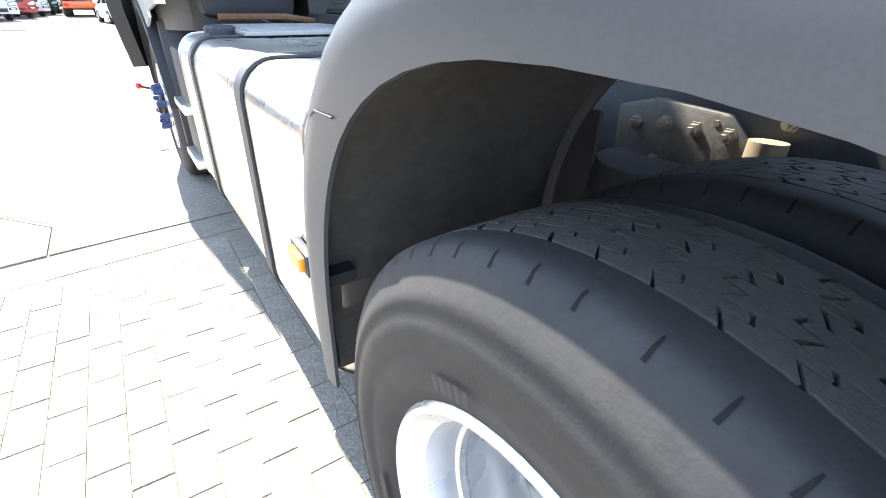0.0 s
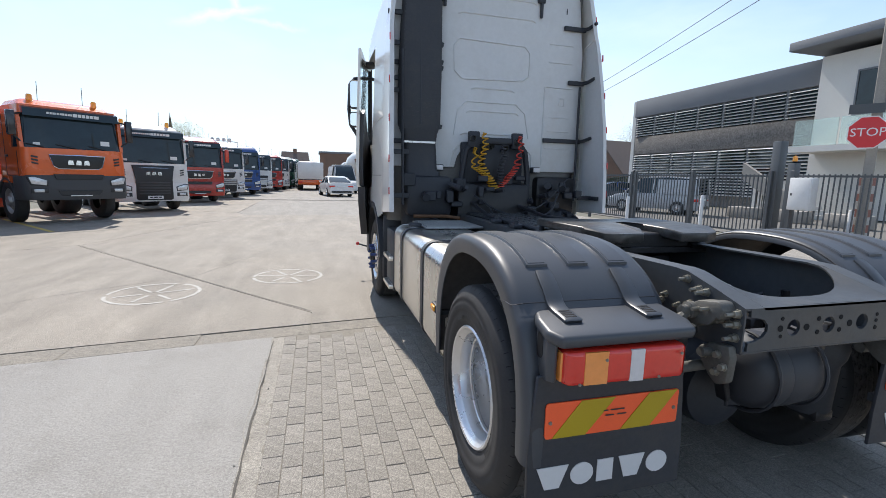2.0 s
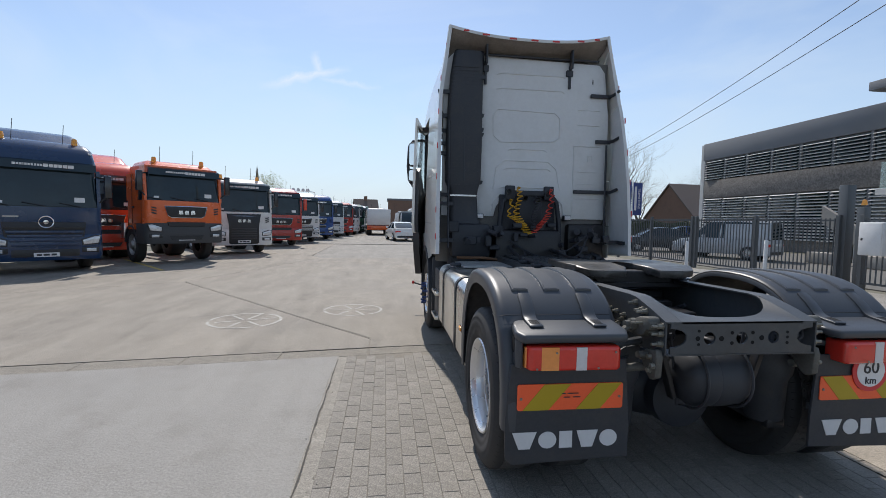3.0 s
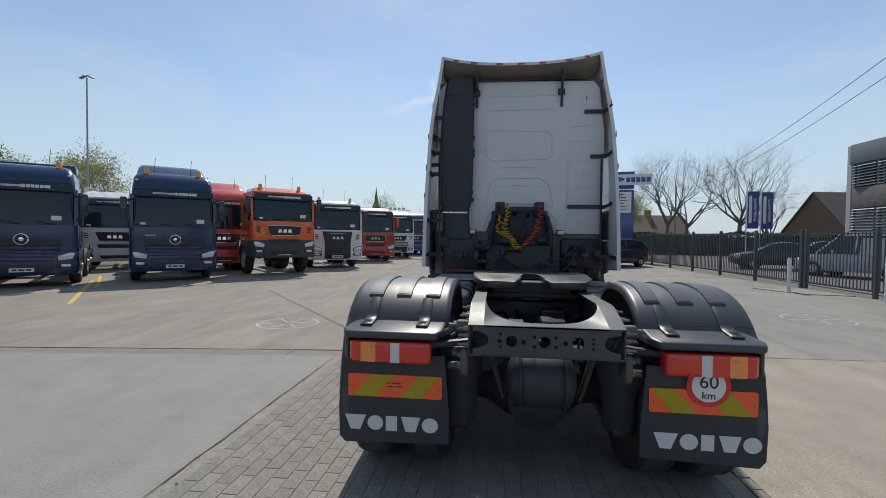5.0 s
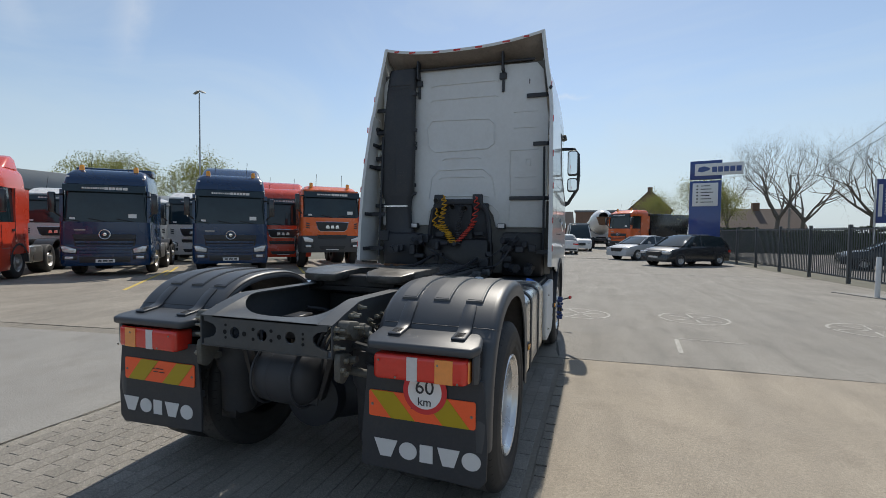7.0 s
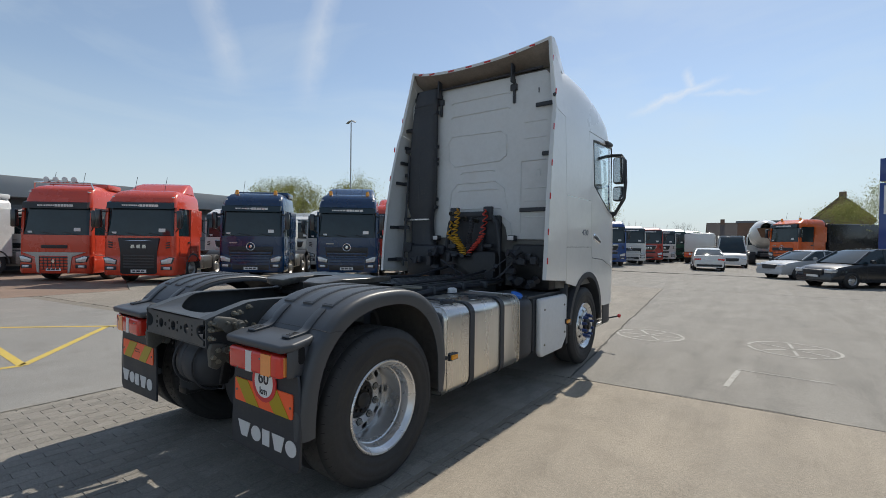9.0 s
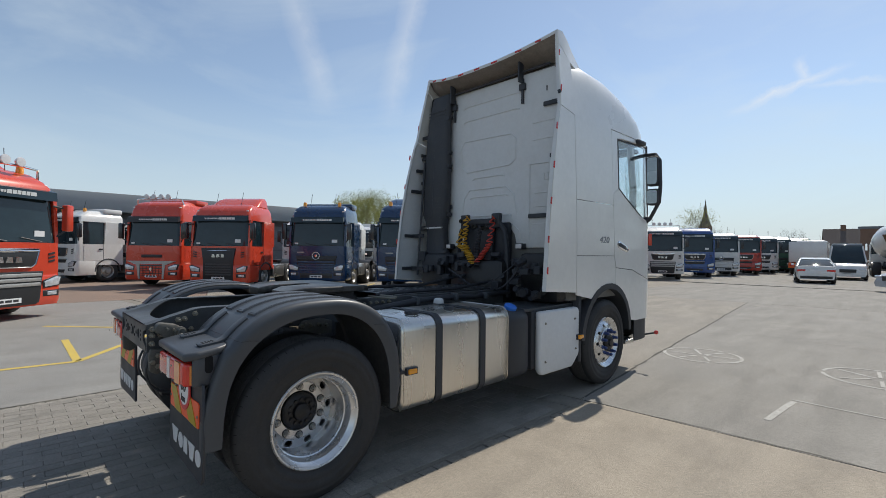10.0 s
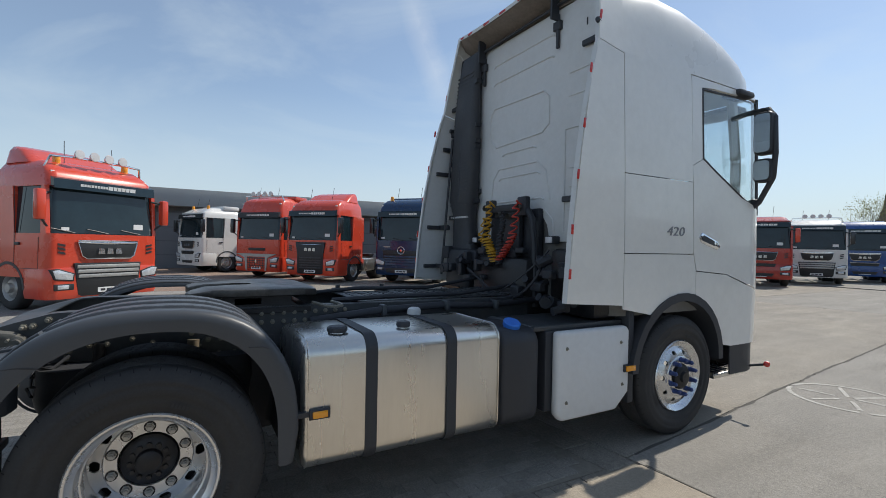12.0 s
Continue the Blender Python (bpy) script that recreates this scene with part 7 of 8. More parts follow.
    # bumper corners, lamps
    BM = BUMPER if bumper == "grey" else Bp
    bp = part("bumper", loft(bmesh.new(), [ring(z0, hw - 0.02, 0.0, -0.95, 0.18), ring(z0 + 0.1, hw + 0.01, 0.03, -0.95, 0.2), ring(z0 + 0.62, hw + 0.01, 0.02, -0.95, 0.2), ring(z0 + 0.68, hw - 0.01, 0.0, -0.9, 0.18)]), BM, t, "bumper", sharp=50)
    for s in (-1, 1):
        hl = part("headlamp", prism(bmesh.new(), [(s * 0.75, z0 + 0.38), (s * 1.12, z0 + 0.42), (s * 1.19, z0 + 0.64), (s * 1.04, z0 + 0.66), (s * 0.73, z0 + 0.55)], "y", -0.14, 0.040, bevel=0.012), GRILLE, bp, "clear headlamp in a dark surround")
        part("lamp_glass", prism(bmesh.new(), [(s * 0.78, z0 + 0.405), (s * 1.10, z0 + 0.44), (s * 1.155, z0 + 0.62), (s * 1.04, z0 + 0.635), (s * 0.76, z0 + 0.535)], "y", -0.05, 0.048, bevel=0.010), LAMP, hl, "clear lamp glass")
        fg = part("fog_lamp", boxed(s * 0.74, s * 1.12, -0.1, 0.036, z0 + 0.19, z0 + 0.33, bevel=0.015), GRILLE, bp)
        part("lamp_glass", boxed(s * 0.84, s * 1.06, -0.05, 0.044, z0 + 0.215, z0 + 0.305, bevel=0.012), LAMP, fg)
        part("roof_marker", boxed(s * 0.98, s * 1.06, -0.36, -0.24, h - 0.32, h - 0.27, bevel=0.012), M["mark_white"], cabp)
    part("number_plate", boxed(-0.26, 0.26, 0.034, 0.044, z0 + 0.10, z0 + 0.21), M["mark_white"], bp, "white number plate with dark bars", smooth=False)
    bm = bmesh.new()
    for a, b in ((-0.20, -0.09), (-0.06, 0.07), (0.10, 0.20)):
        box(bm, a, b, 0.044, 0.047, z0 + 0.13, z0 + 0.18)
    part("plate_bar", bm, M["mark_dark"], bp, smooth=False)
    # mirrors
    MM = PAINT[mirror] if mirror in PAINT else GRILLE
    for s in (-1, 1):
        mr = part("mirror", boxed(s * 1.28, s * 1.46, -0.10, 0.06, zw0 + 0.26, zw0 + 0.90, bevel=0.04), MM, cabp, "tall wing mirror")
        part("mirror_glass", boxed(s * 1.30, s * 1.44, -0.108, -0.098, zw0 + 0.30, zw0 + 0.86), M["mirror"], mr, smooth=False)
        part("mirror_arm", rod(bmesh.new(), (s * 1.12, -0.15, zw0 + 0.85), (s * 1.35, -0.02, zw0 + 0.80), 0.025, 6), GRILLE, mr)
        part("mirror_arm", rod(bmesh.new(), (s * 1.15, -0.15, zw0 + 0.10), (s * 1.35, -0.02, zw0 + 0.30), 0.025, 6), GRILLE, mr)
        part("arch", lathe(bmesh.new(), [(0.60, s * 0.9), (0.60, s * 1.24), (0.54, s * 1.24), (0.54, s * 0.9)], "x", (0, -1.38, 0.5 + lift * 0.5), n=16, arc=(0, math.pi)), BUMPER, t)
        part("step_panel", boxed(s * 0.9, s * 1.215, -0.85, -0.30, 0.40 + lift, 0.95 + lift, bevel=0.03), BM, t)
        simple_wheel(t, s * 1.06, -1.38, s, 0.5 + lift * 0.3)
    bm = bmesh.new()
    box(bm, -1.0, 1.0, -D + 0.02, -0.2, 0.55 + lift, 0.95 + lift)
    part("underbody", bm, GRILLE, t, smooth=False)
    if chassis:
        bm = bmesh.new()
        for s in (-1, 1):
            box(bm, s * 0.36, s * 0.44, -6.0, -1.2, 0.75 + lift, 1.02 + lift)
        box(bm, -0.44, 0.44, -6.0, -5.9, 0.75 + lift, 1.02 + lift)
        part("frame_rail", bm, M["chassis"], t, smooth=False)
        part("deck", boxed(-0.5, 0.5, -4.9, -4.0, 1.04 + lift, 1.18 + lift, bevel=0.02), M["grease"], t)
        for s in (-1, 1):
            for k in range(wheels):
                y = -5.05 + 1.3 * k
                if wheels == 1:
                    y = -5.0
                simple_wheel(t, s * 0.95, y, s, 0.5 + lift * 0.3, 0.55)
            part("side_tank", boxed(s * 0.55, s * 1.18, -3.3, -2.25, 0.45 + lift, 1.0 + lift, bevel=0.06), M["alu"] if colour != "white" else M["rim_old"], t, "aluminium side tank")
            bm = lathe(bmesh.new(), [(0.64, s * 0.66), (0.64, s * 1.22), (0.60, s * 1.22), (0.60, s * 0.66)], "x", (0, -5.05 + (0.65 if wheels == 2 else 0.0), 0.5), n=14, arc=(radians(15), radians(165)))
            part("mudguard", bm, GRILLE, t)
    if body:
        part("load_body", boxed(-1.25, 1.25, -6.6, -D - 0.1, 1.1, body, bevel=0.03), PAINT["white"], t, "white box body")
    # roof kit
    if roof == "spoiler":
        part("roof_spoiler", loft(bmesh.new(), [ring(h - 0.05, 1.02, -0.95, -D + 0.06, 0.2), ring(h + 0.25, 0.95, -1.4, -D + 0.05, 0.2), ring(h + 0.36, 0.86, -1.75, -D + 0.06, 0.15)]), P, cabp, sharp=50)
    if roof == "box":
        part("roof_spoiler", boxed(-1.1, 1.1, -D + 0.05, -D + 0.9, h - 0.1, h + 0.12, bevel=0.06), P, cabp)
    if beacons:
        for s in (-1, 1):
            b = part("beacon", lathe(bmesh.new(), [(0.075, h - 0.12), (0.075, h - 0.02), (0.07, h + 0.08), (0.05, h + 0.12), (0, h + 0.125)], "z", (s * 0.75, -0.62, 0), n=14), M["refl_amber"], cabp, "amber beacon")
    if lightbar:
        bm = tube(bmesh.new(), [(-1.05, -0.5, h - 0.2), (-0.98, -0.42, h + 0.06), (-0.6, -0.36, h + 0.08), (0.6, -0.36, h + 0.08), (0.98, -0.42, h + 0.06), (1.05, -0.5, h - 0.2)], 0.028, 8)
        lb = part("lamp_bar", bm, M["chrome"], cabp, "chrome roof bar with spotlights")
        for x in (-0.48, -0.16, 0.16, 0.48):
            part("spot_lamp", lathe(bmesh.new(), [(0, -0.06), (0.08, -0.03), (0.11, 0.04), (0.10, 0.055), (0, 0.06)], "y", (x, -0.32, h + 0.16), n=18), M["white_lens"], lb, "round spotlight")
    for x in (-0.5, 0.55):
        part("aerial", rod(bmesh.new(), (x, -0.7, h - 0.1), (x - 0.05, -0.8, h + 0.5), 0.008, 5), GRILLE, cabp)
    return t


def placed(x, y, az):
    """A pose whose +y points along the azimuth az, degrees from +x."""
    return pose(x, y, 0, 0, 0, az - 90)


ROW = -48.7
lorry("parked_lorry", "navy blue lorry with round badge, parked facing the yard", "navy", placed(-13.3, 7.75, ROW), 3.5, "s", roof="box")
lorry("parked_lorry", "navy blue lorry with round badge and tall roof", "navy", placed(-10.65, 10.3, ROW), 3.55, "s", roof="spoiler")
lorry("parked_lorry", "bright red lorry with silver face trim and roof spotlights", "red", placed(-18.0, 2.85, ROW), 3.6, "o", lift=-0.05, beacons=False, lightbar=True, roof="box")
lorry("parked_lorry", "red lorry with roof spoiler and dark grille", "red", placed(-15.0, 4.5, ROW), 3.4, "v", lift=-0.05, roof="spoiler", beacons=False, chrome=True, face="black")
lorry("parked_lorry", "red lorry parked behind the navy one", "red", placed(-11.5, 14.3, ROW), 3.45, "v", roof="spoiler", beacons=False)
lorry("parked_lorry", "orange construction lorry with grey bumper and amber beacons", "orange", placed(-8.45, 13.45, ROW + 2), 3.4, "v", lift=0.32, bumper="grey", depth=1.75)
lorry("parked_lorry", "white lorry with dark grille and beacons", "white", placed(-7.75, 17.4, -56), 3.25, "v", lift=0.05, chrome=True, face="black")
lorry("parked_lorry", "red lorry with slatted red lower grille", "deepred", placed(-7.5, 23.2, -60), 3.25, "v", beacons=False, mirror="red")
lorry("parked_lorry", "white lorry with roof lights", "white", placed(-7.2, 28.0, -62), 3.3, "v", lightbar=True, beacons=False, chrome=True, face="chrome")
lorry("parked_lorry", "blue lorry with dark grille", "blue", placed(-6.8, 32.6, -64), 3.4, "v", beacons=False, chrome=True)
lorry("parked_lorry", "white lorry with round badge", "white", placed(-6.4, 37.0, -66), 3.2, "s", beacons=False)
lorry("parked_lorry", "dull red lorry in the far row", "deepred", placed(-5.9, 41.2, -68), 3.2, "v", beacons=False)
lorry("parked_lorry", "white lorry in the far row", "white", placed(-5.5, 45.2, -68), 3.2, "v", beacons=False)
lorry("parked_lorry", "dark green lorry in the far row", "green", placed(-5.2, 49.4, -70), 3.3, "s", beacons=False)
lorry("parked_lorry", "white lorry at the end of the row", "white", placed(-5.0, 53.6, -70), 3.3, "v", beacons=False)
lorry("parked_lorry", "dark lorry at the end of the row", "green", placed(-4.8, 57.8, -70), 3.4, "v", beacons=False)
lorry("parked_lorry", "red lorry with amber beacons and chrome roof spotlights", "red", placed(-9.45, -1.42, 40), 3.32, "v", roof="spoiler", lift=-0.07, lightbar=True, chrome=True, mirror="red", face="chrome")
lorry("parked_lorry", "white lorry with amber beacons before the workshop", "white", placed(-23.0, 0.2, -64), 3.3, "v", roof="box", wheels=1)
lorry("parked_lorry", "older white lorry with slatted grille before the workshop", "white", placed(-23.0, 3.2, ROW), 2.9, "s", beacons=False)
lorry("parked_lorry", "white lorry with box body behind the row", "white", placed(-21.5, 15.5, ROW), 3.2, "v", beacons=False, body=3.5)
lorry("parked_lorry", "white lorry standing behind the navy ones", "white", placed(-16.2, 14.0, ROW), 3.3, "v", beacons=False)
lorry("parked_lorry", "white lorry standing behind the red one", "white", placed(-20.3, 10.6, ROW), 3.3, "v", beacons=False)
lorry("parked_lorry", "white lorry between the navy ones", "white", placed(-17.5, 10.9, ROW), 3.2, "s", beacons=False)
tp = lorry("parked_lorry", "orange construction lorry with dark tipper body across the yard", "orange", placed(3.6, 37.5, -138), 3.5, "s", bumper="grey", lift=0.2, body=None)
part("tipper_body", prism(bmesh.new(), [(-6.6, 1.3), (-2.35, 1.3), (-2.2, 3.2), (-6.8, 3.2)], "x", -1.22, 1.22, bevel=0.04), PAINT["black"], tp, "black tipper body")

# ---- cars and vans ----
def car(name, label, colour, m, profile, roof, width=1.8, length=4.4, van=False, group="parked cars"):
    """A car facing +y, its middle at the origin. profile: (y, z) of the body's top; roof: (y, z) of the glasshouse."""
    t = thing(name, label, "van" if van else "car", m, group)
    hw = width / 2
    P = PAINT[colour]
    rings = []
    for y, zt in profile:
        e = abs(y) / (length / 2)
        w = hw * (1 - 0.10 * e ** 4)
        rings.append([(-w * 0.93, y, 0.24), (-w, y, 0.40), (-w, y, zt - 0.16), (-w * 0.93, y, zt - 0.03), (-w * 0.6, y, zt), (w * 0.6, y, zt), (w * 0.93, y, zt - 0.03), (w, y, zt - 0.16), (w, y, 0.40), (w * 0.93, y, 0.24)])
    b = part("body", loft(bmesh.new(), rings), P, t, colour + " painted body", sharp=40)
    base = interp(0, profile) - 0.04
    rings = []
    for y, zt in roof:
        k = (zt - base) / (max(z for _, z in roof) - base)
        w0, w1 = hw * 0.93, hw * (0.93 - 0.19 * k)
        rings.append([(-w0, y, base), (-w1, y, zt - 0.03), (-w1 * 0.8, y, zt), (w1 * 0.8, y, zt), (w1, y, zt - 0.03), (w0, y, base)])
    part("glasshouse", loft(bmesh.new(), rings), M["glass_dark"], b, "dark windows", sharp=40)
    top = [r for r in roof if r[1] > max(z for _, z in roof) - 0.09]
    rings = []
    for y, zt in top:
        w1 = hw * 0.74
        rings.append([(-w1 - 0.02, y, zt - 0.05), (-w1, y, zt - 0.005), (-w1 * 0.8, y, zt + 0.015), (w1 * 0.8, y, zt + 0.015), (w1, y, zt - 0.005), (w1 + 0.02, y, zt - 0.05)])
    part("roof_panel", loft(bmesh.new(), rings), P, b, sharp=40)
    for s in (-1, 1):
        for (ya, za), (yb, zb) in ((roof[0], roof[1]), (roof[-1], roof[-2])):
            part("window_pillar", tube(bmesh.new(), [(s * hw * 0.92, ya, base), (s * hw * 0.76, yb, zb - 0.02)], 0.04, 6), P, b)
        part("window_pillar", tube(bmesh.new(), [(s * hw * 0.92, 0.0 - 0.1, base), (s * hw * 0.75, -0.15, max(z for _, z in roof) - 0.03)], 0.035, 6), P, b)
    L = length / 2
    for s in (-1, 1):
        part("headlamp", boxed(s * hw * 0.55, s * hw * 0.92, L - 0.30, L - 0.02, 0.60, 0.74, bevel=0.03), LAMP, b, "clear headlamp")
        part("tail_lamp", boxed(s * hw * 0.5, s * hw * 0.93, -L + 0.0, -L + 0.22, 0.66, 0.80, bevel=0.03), M["red_lens"], b, "red tail lamp")
        part("door_mirror", boxed(s * (hw + 0.0), s * (hw + 0.16), 0.55, 0.68, base + 0.02, base + 0.15, bevel=0.03), P, b)
        for y in (L * 0.62, -L * 0.60):
            simple_wheel(t, s * (hw - 0.09), y, s, 0.325, 0.21, "rim")
        bm = bmesh.new()
        for y in (0.75, -0.25, -1.05):
            rod(bm, (s * hw, y, 0.42), (s * hw * 0.99, y, base - 0.08), 0.005, 4)
        part("door_gap", bm, GRILLE, b)
    part("grille", boxed(-0.42, 0.42, L - 0.12, L + 0.01, 0.50, 0.72, bevel=0.03), GRILLE, b, "dark grille")
    part("bumper_trim", boxed(-hw * 0.8, hw * 0.8, -L - 0.01, -L + 0.15, 0.28, 0.44, bevel=0.03), GRILLE, b)
    for y in (L - 0.02, -L):
        part("number_plate", boxed(-0.26, 0.26, y - 0.01, y + 0.02, 0.42 if y > 0 else 0.70, 0.52 if y > 0 else 0.80), M["mark_white"], b, smooth=False)
    return t


SEDAN = [(-2.2, 0.72), (-2.1, 0.98), (-1.5, 1.02), (-0.6, 1.0), (0.6, 0.98), (1.0, 0.96), (1.9, 0.82), (2.1, 0.70), (2.2, 0.56)]
SEDAN_ROOF = [(-1.75, 0.98), (-1.0, 1.36), (-0.4, 1.45), (0.1, 1.44), (0.4, 1.38), (1.15, 0.97)]
HATCH = [(-2.15, 0.74), (-2.1, 1.02), (-1.5, 1.04), (0.6, 1.0), (1.1, 0.97), (1.85, 0.84), (2.05, 0.72), (2.15, 0.56)]
HATCH_ROOF = [(-2.05, 1.0), (-1.65, 1.46), (-0.8, 1.55), (0.1, 1.53), (0.45, 1.46), (1.2, 0.98)]
VANP = [(-2.7, 1.0), (-2.65, 1.2), (1.2, 1.2), (1.6, 1.18), (2.4, 1.02), (2.6, 0.86), (2.7, 0.6)]
VAN_ROOF = [(-2.66, 1.1), (-2.6, 2.35), (-1.0, 2.45), (0.8, 2.42), (1.2, 2.25), (1.9, 1.15)]
SMALLVAN = [(-2.3, 0.8), (-2.25, 1.05), (0.6, 1.05), (1.1, 1.02), (1.9, 0.92), (2.2, 0.78), (2.3, 0.56)]
SMALLVAN_ROOF = [(-2.27, 1.0), (-2.2, 1.80), (-0.8, 1.88), (0.2, 1.85), (0.6, 1.75), (1.35, 1.02)]
car("parked_car", "white saloon car seen from behind", "white", placed(-0.55, 33.5, 100), SEDAN, SEDAN_ROOF)
van = car("delivery_van", "white panel van with dark rear window", "white", placed(0.35, 40.5, -84), VANP, VAN_ROOF, 2.0, 5.4, van=True)
for s in (-1, 1):
    part("side_wall", skin([(-2.6, 1.15), (0.3, 1.15), (0.3, 2.3), (-2.55, 2.3)], lambda y, z: 0.98 - 0.13 * max(0, z - 1.2), 0.03, s, 0.4), PAINT["white"], van)
car("parked_car", "silver saloon car facing the yard", "silver", placed(4.6, 27.6, 222), SEDAN, SEDAN_ROOF)
car("parked_car", "black hatchback car with glinting windscreen", "black", placed(6.1, 22.9, 221), HATCH, HATCH_ROOF)
vn = car("delivery_van", "silver small van standing behind the gate", "silver", placed(15.5, 18.4, 118), SMALLVAN, SMALLVAN_ROOF, 1.85, 4.6, van=True)
for s in (-1, 1):
    part("side_wall", skin([(-2.2, 1.0), (-0.3, 1.0), (-0.3, 1.72), (-2.15, 1.72)], lambda y, z: 0.90 - 0.16 * max(0, z - 1.05), 0.03, s, 0.4), PAINT["silver"], vn)
car("parked_car", "black car in the street behind the fence", "black", placed(15.0, 23.5, 165), SEDAN, SEDAN_ROOF)
car("parked_car", "dark blue car in the street", "blue", placed(24.0, 34.0, 165), HATCH, HATCH_ROOF)
# lorry with a mixing drum, and a work lorry, seen from behind
mx = lorry("mixer_lorry", "white concrete mixer lorry parked far off", "white", placed(2.0, 52.5, 95), 3.0, "v", beacons=False)
part("mixing_drum", lathe(bmesh.new(), [(0, -2.4), (0.5, -2.35), (1.1, -1.2), (1.22, -0.2), (1.1, 0.8), (0.6, 1.9), (0.45, 2.0), (0.45, 1.9)], "y", (0, 0, 0), n=28, m=pose(0, -4.6, 2.75, -14, 0, 0) @ pose(0, 0, 0, 0, 0, 180)), PAINT["white"], mx, "white mixing drum")
part("drum_chute", prism(bmesh.new(), [(-0.7, 3.2), (0.7, 3.2), (0.4, 2.4), (-0.4, 2.4)], "y", -7.0, -6.6), M["rust"], mx, "rusty chute")
wk = lorry("work_lorry", "white and orange work lorry seen from behind", "white", placed(-2.85, 51.5, 94), 2.9, "v", beacons=False, body=None)
part("load_body", boxed(-1.2, 1.2, -6.6, -2.3, 1.05, 2.7, bevel=0.05), PAINT["white"], wk, "white load body")
part("rear_beam", boxed(-1.2, 1.2, -6.75, -6.6, 0.55, 1.0, bevel=0.03), PAINT["orange"], wk, "orange rear beam")
for s in (-1, 1):
    part("tail_lamp", boxed(s * 0.8, s * 1.1, -6.78, -6.74, 0.7, 0.85), M["red_lens"], wk, smooth=False)

# ---- fence, gate, posts ----
def fence_x(y):
    return 10.4 - 0.075 * (y - 6)


def fence_run(y0, y1, label):
    f = thing("fence", label, "fence", kind="structure")
    n = max(1, round((y1 - y0) / 2.45))
    for k in range(n + 1):
        y = y0 + (y1 - y0) * k / n
        x = fence_x(y)
        part("post", boxed(x - 0.05, x + 0.05, y - 0.05, y + 0.05, 0, 1.95, bevel=0.006, seg=1), M["fence"], f)
    for k in range(n):
        a, b = y0 + (y1 - y0) * k / n + 0.05, y0 + (y1 - y0) * (k + 1) / n - 0.05
        for z in (0.18, 1.78):
            bm = prism(bmesh.new(), [(fence_x(a) - 0.025, a), (fence_x(a) + 0.025, a), (fence_x(b) + 0.025, b), (fence_x(b) - 0.025, b)], "z", z, z + 0.05)
            part("rail", bm, M["fence"], f, smooth=False)
        m = int((b - a) / 0.118)
        for j in range(m):
            y = a + (b - a) * (j + 0.5) / m
            x = fence_x(y)
            bar = boxed(x - 0.0125, x + 0.0125, y - 0.0125, y + 0.0125, 0.2, 1.86)
            part("bar", bar, M["fence"], f, smooth=False)
    return f


fence_run(13.2, 27.6, "dark grey steel bar fence along the yard")
fence_run(7.9, 13.0, "dark grey steel sliding gate, closed")
fence_run(-6.0, 7.3, "dark grey steel bar fence beside the gate")
gp = thing("gate_post", "tall black gate post with an orange lamp", "gate post", kind="structure")
part("column", boxed(10.3, 10.55, 7.75, 8.0, 0, 2.75, bevel=0.01), M["fence"], gp)
part("column", boxed(10.3, 10.5, 7.3, 7.5, 0, 2.15, bevel=0.01), M["fence"], gp)
part("signal_lamp", lathe(bmesh.new(), [(0.06, 2.2), (0.06, 2.25), (0.05, 2.33), (0, 2.35)], "z", (10.4, 7.4, 0), n=12), M["refl_amber"], gp, "orange signal lamp")
cb = part("control_box", boxed(10.05, 10.28, 6.62, 7.2, 0.93, 1.76, bevel=0.02), M["white_grp"], None)
tagged(cb, "white metal gate control box on the fence", "control box")
part("lid", boxed(10.035, 10.05, 6.65, 7.17, 0.96, 1.73, bevel=0.004), M["white_grp"], cb)
part("key_lock", boxed(10.025, 10.04, 7.08, 7.12, 1.30, 1.36), M["mark_dark"], cb, smooth=False)
for x, y, h in ((8.6, 11.7, 1.05), (9.7, 9.6, 1.2), (10.6, 6.0, 1.0)):
    bo = part("bollard", lathe(bmesh.new(), [(0.055, 0), (0.055, h - 0.03), (0.04, h), (0, h)], "z", (x, y, 0), n=16), M["white_grp"])
    tagged(bo, "white steel bollard at the gate", "bollard")
flat([(8.0, 12.6), (9.7, 12.3), (9.9, 10.9), (8.7, 11.1)], 0.001, 0.02, M["slab"], "gate_sill", "pale concrete gate foundation", "pavement")
# stop sign and concrete pole
ss = thing("stop_sign", "red octagonal stop sign on a concrete pole", "road sign")
SX, SY, SZ = 10.55, 5.9, 2.83
aim = Matrix.Translation((SX, SY, SZ)) @ pose(0, 0, 0, 0, 0, -62)
part("sign_face", lathe(bmesh.new(), [(0.40, 0.0), (0.40, 0.012)], "y", n=8, cap=True, m=aim @ pose(0, 0, 0, 0, 22.5, 0)), M["mark_white"], ss, "white sign border", smooth=False)
fc = part("sign_panel", lathe(bmesh.new(), [(0.375, -0.006), (0.375, 0.0)], "y", n=8, cap=True, m=aim @ pose(0, 0, 0, 0, 22.5, 0)), M["sign_red"], ss, "red octagonal panel", smooth=False)
words("STOP", 0.27, aim @ pose(0, -0.010, 0, 90, 0, 0), M["mark_white"], ss, "lettering")
part("sign_bracket", rod(bmesh.new(), (10.56, 5.9, 2.83), (10.86, 5.95, 2.83), 0.03, 8), M["galv"], ss, "galvanised sign bracket")
part("back_sign", boxed(-0.40, 0.24, 0.02, 0.05, 0.44, 0.66, m=aim), M["fence"], ss, "back of a small sign", smooth=False)
